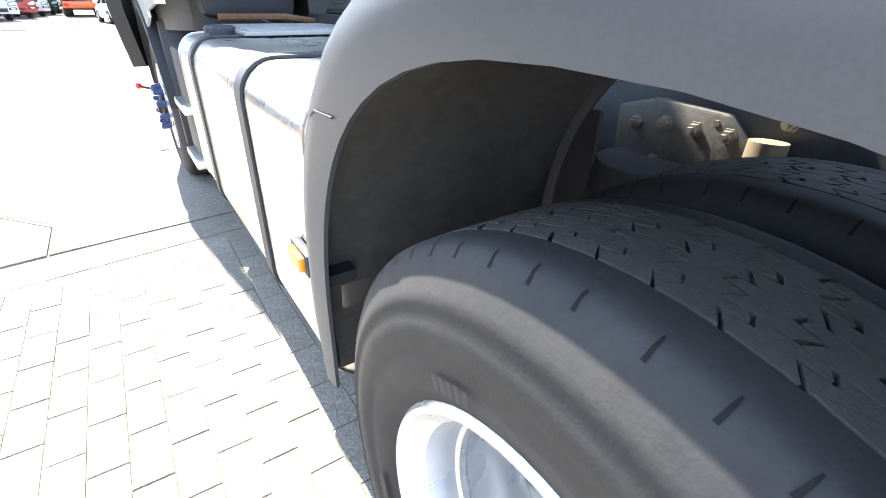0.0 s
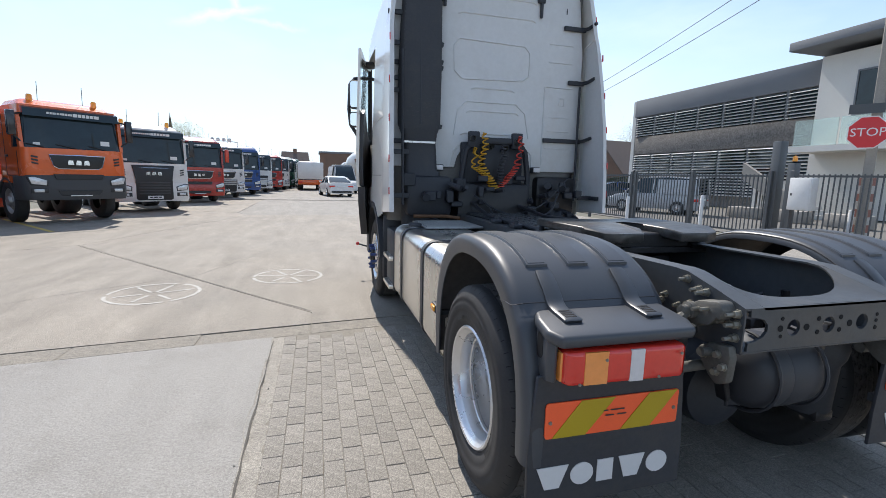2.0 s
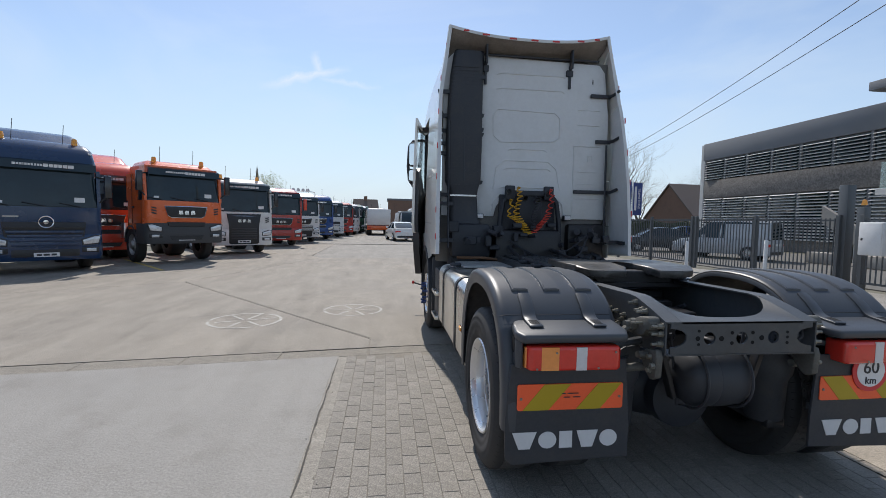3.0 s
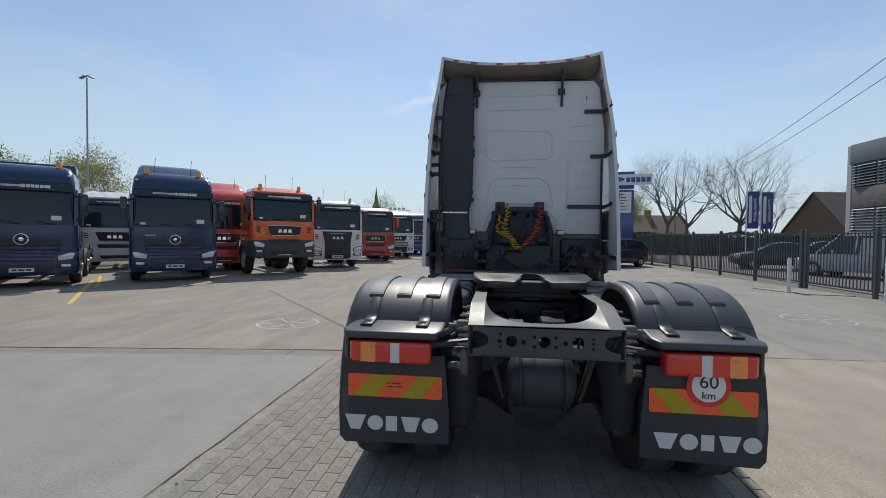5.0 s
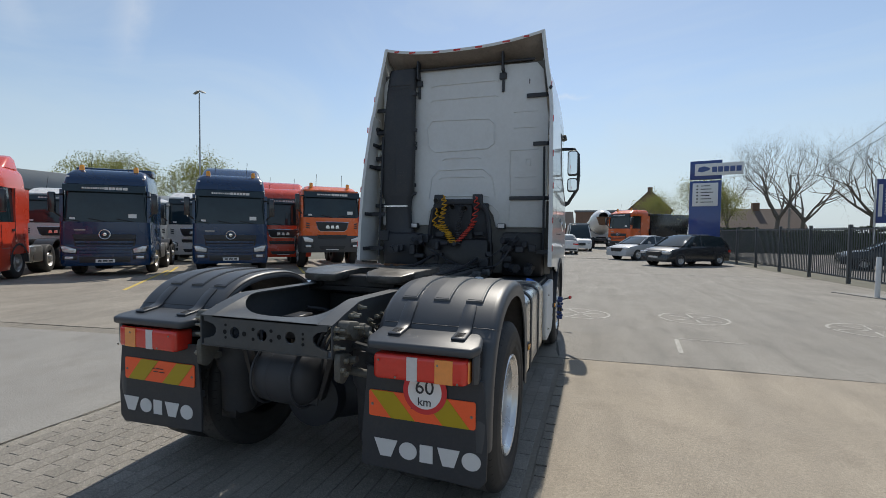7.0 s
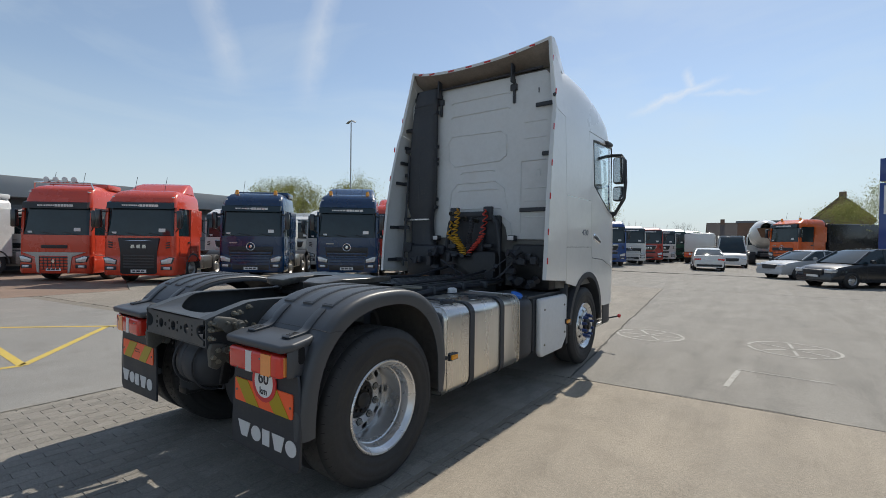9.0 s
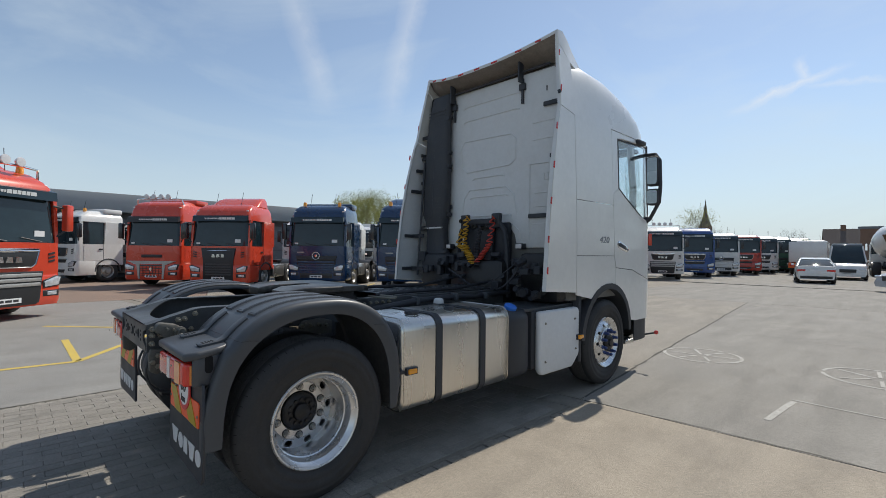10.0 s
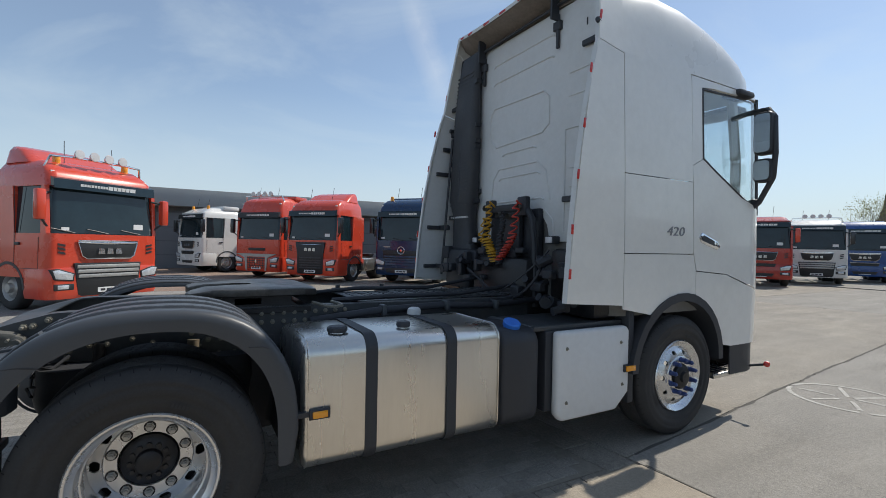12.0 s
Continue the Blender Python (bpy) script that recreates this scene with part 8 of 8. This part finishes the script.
cp = part("utility_pole", prism(bmesh.new(), [(-0.12, -0.10), (0.12, -0.10), (0.12, 0.10), (-0.12, 0.10)], "z", 0, 8.8, bevel=0.015, seg=1, m=Matrix.Translation((10.92, 5.96, 0)) @ pose(0, 0, 0, -0.6, 0, 30)), M["conc_pole"])
tagged(cp, "grey concrete utility pole carrying cables", "utility pole")
pil = thing("marker_post", "faded red and white banded brick post behind the fence", "post")
M["old_red"] = material("faded_brick_red", (0.30, 0.14, 0.11), 0.85, vary=0.25, grain=30, patch=4)
M["old_white"] = material("faded_white", (0.50, 0.47, 0.43), 0.85, vary=0.2, grain=30, patch=4)
for k in range(9):
    part("band", boxed(11.46, 11.74, 6.25, 6.53, 0.2 * k, 0.2 * k + 0.196, bevel=0.006, seg=1), M["old_white"] if k % 2 else M["old_red"], pil)
far_pole = part("utility_pole", rod(bmesh.new(), (24.5, 64, 0), (24.5, 64, 9.0), 0.15, 10, 0.1), M["conc_pole"])
tagged(far_pole, "distant grey utility pole", "utility pole")
for k, (dx, dz) in enumerate(((0.0, 8.4), (0.35, 8.0))):
    a, b = Vector((10.95 + dx, 5.98, dz)), Vector((24.5 + dx, 64, dz + 0.4))
    pts = [a.lerp(b, q) - Vector((0, 0, 1.2 * 4 * q * (1 - q))) for q in [i / 30 for i in range(31)]]
    tagged(part("overhead_cable", tube(bmesh.new(), pts, 0.013, 5), M["flap"]), "black overhead cable between poles", "cable", "overhead cables")
    a, b = Vector((10.95 + dx, 5.98, dz)), Vector((2.0 + dx, -40, dz))
    pts = [a.lerp(b, q) - Vector((0, 0, 0.8 * 4 * q * (1 - q))) for q in [i / 20 for i in range(21)]]
    tagged(part("overhead_cable", tube(bmesh.new(), pts, 0.013, 5), M["flap"]), "black overhead cable between poles", "cable", "overhead cables")
lp = thing("yard_floodlight", "tall grey floodlight mast behind the parked lorries", "street lamp")
part("mast", rod(bmesh.new(), (-43.0, 39.8, 0), (-43.0, 39.8, 17.6), 0.12, 10, 0.07), M["galv"], lp)
for dx, tilt in ((-0.42, -25), (0.42, 25)):
    part("lamp_head", boxed(-0.36, 0.36, -0.22, 0.22, -0.07, 0.07, bevel=0.03, m=pose(-43.0 + dx, 39.8, 17.7, 12, tilt, 0)), M["galv"], lp, "tilted floodlight head")
part("letter_plate", boxed(-43.3, -42.7, 39.6, 39.64, 5.6, 6.2), M["mark_white"], lp, smooth=False)
# blue totem
tt = thing("sign_totem", "tall blue totem with white name boards", "sign")
M["totem"] = paint("blue_totem_paint", (0.015, 0.05, 0.22), 0.4)
tm = Matrix.Translation((8.55, 31.0, 0)) @ pose(0, 0, 0, 0, 0, -14)
part("column", boxed(-0.9, 0.9, -0.2, 0.2, 0.0, 5.05, bevel=0.02, m=tm), M["totem"], tt, "blue column")
part("head", boxed(-0.9, 0.9, -0.22, 0.22, 5.15, 6.35, bevel=0.02, m=tm), M["totem"], tt, "blue head")
part("name_board", boxed(-0.62, 2.05, -0.27, -0.22, 5.38, 6.15, bevel=0.01, m=tm), M["mark_white"], tt, "white name board")
bm = bmesh.new()
for k in range(5):
    x = 0.35 + k * 0.33
    box(bm, x, x + 0.27, -0.285, -0.272, 5.58, 5.92, m=tm)
prism(bm, [(-0.45, 5.65), (-0.2, 5.6), (0.2, 5.72), (0.25, 5.85), (-0.1, 5.98), (-0.4, 5.9)], "y", -0.285, -0.272, m=tm)
part("board_mark", bm, M["totem"], tt, "blue marks on the name board", smooth=False)
part("list_board", boxed(-0.72, 0.72, -0.25, -0.2, 3.4, 4.9, bevel=0.01, m=tm), M["mark_white"], tt, "white list board")
bm = bmesh.new()
for k in range(6):
    z = 4.68 - k * 0.21
    box(bm, -0.5, -0.4, -0.262, -0.252, z, z + 0.08, m=tm)
    box(bm, -0.25, 0.25 + 0.1 * (k % 3), -0.262, -0.252, z + 0.01, z + 0.06, m=tm)
part("listing", bm, M["mark_dark"], tt, smooth=False)
for x, y in ((22.4, 41.5), (24.0, 42.2)):
    bn = thing("banner_flag", "blue hanging banner on a white pole", "banner", group="banners")
    part("pole", rod(bmesh.new(), (x, y, 0), (x, y, 6.2), 0.06, 8), M["white_grp"], bn)
    part("cloth", boxed(x + 0.08, x + 1.05, y - 0.01, y + 0.01, 2.6, 6.0), M["totem"], bn, "blue banner cloth", smooth=False)
    words("SPARE PARTS", 0.36, pose(x + 0.75, y - 0.015, 4.3, 90, -90, 0), M["mark_white"], bn, "lettering")
    part("brand_mark", boxed(x + 0.2, x + 0.45, y - 0.02, y - 0.011, 3.1, 5.6), M["mark_white"], bn, smooth=False)

# ---- buildings ----
def wallmat(name, colour, **k):
    return material(name, colour, 0.8, vary=0.12, grain=20, patch=0.5, bump=0.002, **k)


M["dark_clad"] = material("grey_brown_brickwork", (0.165, 0.152, 0.14), 0.85, vary=0.3, grain=6, patch=0.8, bump=0.004, stretch=(1, 1, 4.5), speck=0.3, speck_scale=9.0)
M["parapet"] = wallmat("grey_parapet", (0.165, 0.175, 0.19))
M["slat"] = wallmat("pale_louvre_slat", (0.50, 0.50, 0.49))
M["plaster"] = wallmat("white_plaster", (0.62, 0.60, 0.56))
M["brick"] = wallmat("brown_brick", (0.20, 0.12, 0.085), dirt=(0.1, 0.07, 0.055), dirt_amount=0.5)
M["tiles"] = wallmat("dark_roof_tiles", (0.13, 0.10, 0.085))
M["workshop"] = wallmat("workshop_wall", (0.11, 0.115, 0.12))
M["band"] = wallmat("workshop_band", (0.30, 0.32, 0.33))
office = thing("office_building", "dark grey two-storey office with louvred windows and a white stair wing", "building")
BX = 25.3
part("wall", boxed(BX, BX + 10, 17.4, 33.0, 0, 8.4), M["dark_clad"], office, "dark clad walls", smooth=False)
part("parapet", boxed(BX - 0.25, BX + 10, 17.3, 33.1, 7.1, 8.5, bevel=0.02), M["parapet"], office, "grey parapet band")
part("spandrel", boxed(BX - 0.2, BX, 17.3, 32.9, 3.95, 5.4, bevel=0.02), M["dark_clad"], office)
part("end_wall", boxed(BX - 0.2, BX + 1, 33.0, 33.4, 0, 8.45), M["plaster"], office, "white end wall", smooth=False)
for z0, z1 in ((5.4, 7.1), (0.7, 3.9)):
    n = 7
    for k in range(n):
        y0 = 17.4 + k * 2.22
        w = part("window", boxed(BX - 0.06, BX - 0.02, y0, y0 + 2.1, z0 + 0.05, z1 - 0.05), M["glass_dark"], office, "dark window behind louvres", smooth=False)
        part("window_frame", boxed(BX - 0.18, BX - 0.02, y0 + 2.1, y0 + 2.26, z0, z1), M["parapet"], w, smooth=False)
        for j in range(int((z1 - z0) / 0.2)):
            z = z0 + 0.08 + j * 0.2
            part("louvre", prism(bmesh.new(), [(BX - 0.34, z), (BX - 0.33, z - 0.012), (BX - 0.13, z + 0.075), (BX - 0.14, z + 0.087)], "y", y0 + 0.03, y0 + 2.07), M["slat"], w, smooth=False)
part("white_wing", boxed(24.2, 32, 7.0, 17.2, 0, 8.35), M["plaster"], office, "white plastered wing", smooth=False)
part("wing_roof", boxed(22.9, 33, 6.0, 18.1, 8.7, 9.15, bevel=0.02), M["parapet"], office, "overhanging grey roof slab")
wn1 = part("wing_window", boxed(24.12, 24.2, 14.05, 15.25, 5.2, 7.25), M["glass_dark"], office, "tall dark window", smooth=False)
for y0, y1, z0, z1 in ((13.97, 14.05, 5.12, 7.33), (15.25, 15.33, 5.12, 7.33), (14.05, 15.25, 5.12, 5.2), (14.05, 15.25, 7.25, 7.33)):
    part("window_frame", boxed(24.08, 24.19, y0, y1, z0, z1), M["parapet"], wn1, smooth=False)
part("wing_window", boxed(24.12, 24.2, 9.0, 12.0, 0.3, 3.2), M["glass_dark"], office, "dark ground floor window", smooth=False)
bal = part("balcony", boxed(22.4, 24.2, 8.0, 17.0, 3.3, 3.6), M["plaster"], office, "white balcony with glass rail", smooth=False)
M["rail_glass"] = glass_material("greenish_rail_glass", (0.75, 0.88, 0.84), 0.02, see=0.85)
for k in range(4):
    g = part("glass_rail", boxed(22.4, 22.42, 8.1 + k * 2.2, 10.2 + k * 2.2, 3.6, 4.9), M["rail_glass"], bal, "clear glass rail", smooth=False)
    g.visible_shadow = False
for k in range(9):
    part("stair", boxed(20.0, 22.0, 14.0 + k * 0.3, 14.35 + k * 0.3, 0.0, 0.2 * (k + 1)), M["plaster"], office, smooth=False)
part("stair_wall", prism(bmesh.new(), [(13.4, 0.0), (14.2, 0.0), (17.2, 1.9), (17.2, 2.7), (13.4, 0.45)], "x", 19.7, 19.9), M["conc_pole"], office, "pale stair side", smooth=False)
for k in range(3):
    pl = part("planter", boxed(17.5, 18.2, 10.0 + 2.2 * k, 11.4 + 2.2 * k, 0, 0.5, bevel=0.02), M["conc_pole"])
    tagged(pl, "pale concrete planter behind the gate", "planter")
ws = thing("workshop", "long low workshop with a grey roof band", "building")
part("wall", boxed(-38, -27, -30, 15.5, 0, 3.6), M["workshop"], ws, "dark workshop front", smooth=False)
part("roof_band", boxed(-39, -26.2, -31, 16, 3.55, 4.55, bevel=0.03), M["band"], ws, "pale grey roof band")
for k in range(10):
    y = -26 + k * 4.1
    d = part("shop_door", boxed(-26.98, -26.9, y, y + 3.2, 0.0, 3.2), M["parapet"], ws, "grey sectional door", smooth=False)
    for j in range(3):
        part("panel_joint", boxed(-26.9, -26.885, y, y + 3.2, 0.75 + j * 0.8, 0.78 + j * 0.8), M["fence"], d, smooth=False)
    part("column", boxed(-26.9, -26.6, y + 3.4, y + 3.7, 0, 3.6), M["band"], ws, smooth=False)
rk = thing("axle_rack", "stack of dark lorry parts before the workshop", "rack")
for k in range(3):
    for j in range(5):
        y = 1.8 + j * 0.8
        part("spare_axle", rod(bmesh.new(), (-26.2, y, 0.5 + k * 0.75), (-24.9, y, 0.5 + k * 0.75), 0.2, 10), M["grease"], rk)
for y in (1.4, 5.4):
    part("upright", boxed(-26.3, -24.8, y - 0.05, y + 0.05, 0, 2.5), M["fence"], rk, smooth=False)


def house(name, label, m, w, d, h, roof_h, wall="brick", chimney=True):
    t = thing(name, label, "house", m)
    part("wall", boxed(-w / 2, w / 2, -d / 2, d / 2, 0, h), M[wall], t, smooth=False)
    part("gable", prism(bmesh.new(), [(-d / 2, h), (d / 2, h), (0, h + roof_h)], "x", -w / 2, w / 2), M[wall], t, smooth=False)
    bm = bmesh.new()
    for s in (-1, 1):
        prism(bm, [(s * (d / 2 + 0.3), h - 0.2), (s * (d / 2 + 0.3), h), (0, h + roof_h + 0.22), (0, h + roof_h + 0.02)], "x", -w / 2 - 0.2, w / 2 + 0.2)
    rf = part("roof", bm, M["tiles"], t, "dark tiled roof", smooth=False)
    if chimney:
        part("chimney", boxed(-0.4, 0.4, -0.4, 0.4, h + roof_h - 0.6, h + roof_h + 1.0), M["brick"], rf, smooth=False)
    for k in range(3):
        x = -w / 2 + w * (k + 0.5) / 3
        part("window", boxed(x - 0.5, x + 0.5, -d / 2 - 0.03, -d / 2, 1.0, 2.2), M["glass_dark"], t, smooth=False)
    return t


house("house", "house with a steep dark tiled roof across the street", pose(42, 54, 0, 0, 0, 6), 13, 9, 2.6, 4.3)
house("house", "house with a long tiled roof behind the hedge", pose(50, 62, 0, 0, 0, -20), 16, 10, 2.6, 4.6)
house("house", "low tiled farmhouse beside the bare trees", pose(22, 68, 0, 0, 0, 0), 9, 7, 2.2, 2.6)
house("house", "dark gabled house at the end of the yard", pose(10.8, 84, 0, 0, 0, 84), 9, 6.4, 5.4, 3.2)
house("house", "distant house with a dark roof", pose(-6.8, 120, 0, 0, 0, 10), 6, 6, 3.6, 3.2)
br = part("brick_shed", boxed(-1.2, 8.6, 74, 80, 0, 4.9), M["brick"])
tagged(br, "long flat-roofed brick building across the end of the yard", "building")
part("roof_edge", boxed(-1.4, 8.8, 73.9, 80.1, 4.9, 5.2), M["parapet"], br, smooth=False)
ch = thing("church_spire", "distant grey church spire behind the yard", "church")
part("tower", boxed(-58, -54, 200, 204, 0, 13), M["brick"], ch, smooth=False)
part("spire", lathe(bmesh.new(), [(2.2, 13), (0.9, 17), (0, 24)], "z", (-56, 202, 0), n=8), M["tiles"], ch, smooth=False)


# ---- trees ----
def branch(bm, p, d, r, ln, depth, rng, tips):
    """Adds one bending limb and its side shoots."""
    pts, rs = [p], [r]
    n = 4
    for k in range(n):
        d = (d + Vector((rng.uniform(-1, 1), rng.uniform(-1, 1), rng.uniform(-0.5, 1))) * 0.17).normalized()
        p = p + d * ln / n
        pts.append(p)
        rs.append(r * (1 - 0.45 * (k + 1) / n))
    tube(bm, pts, rs, 5 if r > 0.05 else 3)
    if depth == 0:
        tips.append(p)
        return
    kids = rng.choice((3, 3, 4))
    for k in range(kids):
        i = n if k == 0 else rng.choice((2, 3, 4))
        a = rng.uniform(0, 2 * math.pi)
        side = d.cross(Vector((math.cos(a), math.sin(a), 0.3))).normalized()
        nd = (d + side * rng.uniform(0.5, 1.0) + Vector((0, 0, 0.12))).normalized()
        branch(bm, pts[i], nd, rs[i] * rng.uniform(0.55, 0.75), ln * rng.uniform(0.62, 0.85), depth - 1, rng, tips)


def tree(x, y, h, seed, leaves=0, depth=4, label="bare spreading tree with thin twigs", leaf="leaf", droop=0.0, spread=0.5, limbs=4):
    rng = random.Random(seed)
    t = thing("tree", label, "tree", pose(x, y, 0))
    bm = bmesh.new()
    trunk = [(0, 0, -0.1), (rng.uniform(-0.1, 0.1), 0, h * 0.12), (rng.uniform(-0.2, 0.2), rng.uniform(-0.2, 0.2), h * 0.28)]
    r = h * 0.0175
    tube(bm, trunk, [r * 1.3, r, r * 0.85], 8)
    part("trunk", bm, M["bark"], t)
    bm, tips = bmesh.new(), []
    top = Vector(trunk[-1])
    for k in range(limbs):
        a = 2 * math.pi * k / limbs + rng.uniform(-0.4, 0.4)
        d = Vector((math.cos(a) * spread, math.sin(a) * spread, 1)).normalized()
        branch(bm, top - Vector((0, 0, rng.uniform(0, h * 0.06))), d, r * 0.62, h * 0.27, depth, rng, tips)
    tagged(part("branchwork", bm, M["bark"], t), kind="stuff")
    if leaves:
        verts, faces = [], []
        for k in range(leaves):
            p = rng.choice(tips)
            c = p + Vector((rng.gauss(0, 0.32), rng.gauss(0, 0.32), rng.gauss(0, 0.3) - abs(rng.gauss(0, droop))))
            q = Euler((rng.uniform(0, 6.28), rng.uniform(0, 6.28), rng.uniform(0, 6.28))).to_matrix()
            s = rng.uniform(0.05, 0.105) * (h / 9)
            i = len(verts)
            verts += [c + q @ Vector(v) * s for v in ((-1, 0, 0), (0, -0.5, 0.1), (1, 0, 0), (0, 0.5, 0.1))]
            faces.append((i, i + 1, i + 2, i + 3))
        me = bpy.data.meshes.new("crown")
        me.from_pydata([tuple(v) for v in verts], [], faces)
        me.materials.append(M[leaf])
        ob = new("crown", me)
        ob.parent = t
    return t


tree(21.0, 57, 13.6, 1, depth=5, spread=0.85, limbs=5)
tree(24.3, 60, 13.0, 2, depth=5, spread=0.8, limbs=5)
tree(30.0, 58, 14.6, 3, depth=5, spread=1.05, limbs=6)
tree(17.5, 62, 11.0, 4)
tree(46, 60, 11.5, 5, depth=5, spread=0.9, limbs=5)
tree(35, 62, 9, 6)
tree(26, 44, 7.5, 7)
tree(40, 44, 9, 14)
tree(9.4, 36.5, 5.6, 8, leaves=9000, label="small tree in fresh green leaf beside the totem", spread=0.14)
tree(10.5, 37.0, 4.8, 9, leaves=6000, label="small tree in fresh green leaf", spread=0.14)
tree(9.0, 62, 6.5, 10, leaves=9000, label="narrow tree in fresh green leaf", spread=0.2)
for i, (x, y, h, lv) in enumerate(((-72, 48, 13.4, 8200), (-62, 44, 12.2, 6800), (-58, 52, 12.6, 4200), (-52, 50, 12.6, 3800), (-60, 58, 11, 4200), (-80, 60, 12, 5200))):
    tree(x, y, h, 20 + i, leaves=lv, droop=0.7, label="spring tree with sparse drooping green foliage behind the parked lorries")
tree(-24, 90, 10, 31, leaves=1500, label="slim poplar in early leaf", spread=0.12)
for i, (x, y, h) in enumerate(((-38, 150, 12), (-46, 160, 11), (-20, 160, 11), (30, 120, 10))):
    tree(x, y, h, 40 + i, label="distant bare tree on the horizon", depth=3)


def hedge(a, b, h, w, n, seed, label):
    rng = random.Random(seed)
    verts, faces = [], []
    a, b = Vector((*a, 0)), Vector((*b, 0))
    s = (b - a).normalized().cross(Vector((0, 0, 1)))
    for k in range(n):
        q = rng.random()
        hh = h * (0.92 + 0.1 * math.sin(q * 31) + 0.05 * math.sin(q * 83))
        face = rng.choice((0, 1, 2))
        u, z = (rng.uniform(-w / 2, w / 2), hh + rng.gauss(0, 0.05)) if face == 0 else (rng.choice((-1, 1)) * w / 2 + rng.gauss(0, 0.07), rng.uniform(0, hh))
        c = a.lerp(b, q) + s * u + Vector((0, 0, z))
        m = Euler((rng.uniform(0, 6.28), rng.uniform(0, 6.28), 0)).to_matrix()
        i = len(verts)
        sz = rng.uniform(0.10, 0.22)
        verts += [c + m @ Vector(v) * sz for v in ((-1, 0, 0), (0, -0.55, 0.1), (1, 0, 0), (0, 0.55, 0.1))]
        faces.append((i, i + 1, i + 2, i + 3))
    core = bmesh.new()
    prism(core, [((a - s * w * 0.42).x, (a - s * w * 0.42).y), ((b - s * w * 0.42).x, (b - s * w * 0.42).y), ((b + s * w * 0.42).x, (b + s * w * 0.42).y), ((a + s * w * 0.42).x, (a + s * w * 0.42).y)], "z", 0, h * 0.86)
    ob = part("hedge", core, M["leaf_dark"], smooth=False)
    tagged(ob, label, "hedge", kind="stuff")
    me = bpy.data.meshes.new("foliage")
    me.from_pydata([tuple(v) for v in verts], [], faces)
    me.materials.append(M["leaf_dark"])
    lf = new("foliage", me)
    lf.parent = ob


hedge((10.8, 46), (60, 36), 2.1, 1.4, 9000, 3, "long clipped dark green hedge across the street")

# ---- paving blocks ----
flat([(SLAB_X + 0.08, -6.0), (PAVE_X + 0.015, -6.0), (PAVE_X + 0.015, gutter_y(PAVE_X) - 0.012), (0, gutter_y(0) - 0.012), (SLAB_X + 0.08, gutter_y(SLAB_X + 0.08) - 0.012)], -0.011, -0.0052, M["soil"], "joint_sand", "pale sand filling the joints of the paving", "sand")
pavement = thing("pavement_blocks", "grey concrete paving blocks laid in rows, under the lorry", "pavement", kind="structure")
PL, PW = 0.218, 0.108
random.seed(21)
paver_mesh = None
rest = bmesh.new()
singles = []
rows = int((PAVE_X - SLAB_X - 0.1) / PW)
for i in range(rows + 1):
    x = SLAB_X + 0.1 + i * PW
    if x + PW > PAVE_X + 0.03:
        continue
    off = (i % 2) * PL / 2
    for j in range(-26, 16):
        y = j * PL + off
        if y + PL > gutter_y(x) - 0.02:
            continue
        singles.append((x + PW / 2, y + PL / 2))


def paver(bm, dx, dy, tilt):
    h = 0.0015
    c = 0.0026
    lo = [(-PW / 2 + 0.0012, -PL / 2 + 0.0012), (PW / 2 - 0.0012, -PL / 2 + 0.0012), (PW / 2 - 0.0012, PL / 2 - 0.0012), (-PW / 2 + 0.0012, PL / 2 - 0.0012)]
    rings = [[(dx + x, dy + y, -0.04) for x, y in lo], [(dx + x, dy + y, -0.0012 + tilt[0] * x + tilt[1] * y) for x, y in lo],
             [(dx + x * (1 - c / PW * 2), dy + y * (1 - c / PL * 2), h + tilt[0] * x + tilt[1] * y) for x, y in lo]]
    loft(bm, rings)


near = [p for p in singles if -0.9 < p[1] and p[0] < -0.95]
near = set(sorted(near, key=lambda p: -p[1])[:300])
b1 = bmesh.new()
paver(b1, 0, 0, (0, 0))
first = part("paving_block", b1, M["paver"], pavement, smooth=False)
used = False
for p in singles:
    tilt = (random.uniform(-0.018, 0.018), random.uniform(-0.010, 0.010))
    if p in near:
        if not used:
            ob, used = first, True
        else:
            ob = new("paving_block", first.data)
            ob.parent = pavement
        ob.matrix_basis = Matrix.Translation((p[0], p[1], random.uniform(-0.0015, 0.001))) @ pose(0, 0, 0, tilt[1] * 40, tilt[0] * 25, random.uniform(-0.5, 0.5))
    else:
        paver(rest, p[0], p[1], tilt)
tagged(part("paving_block_rest", rest, M["paver_far"], pavement, smooth=False), kind="stuff")
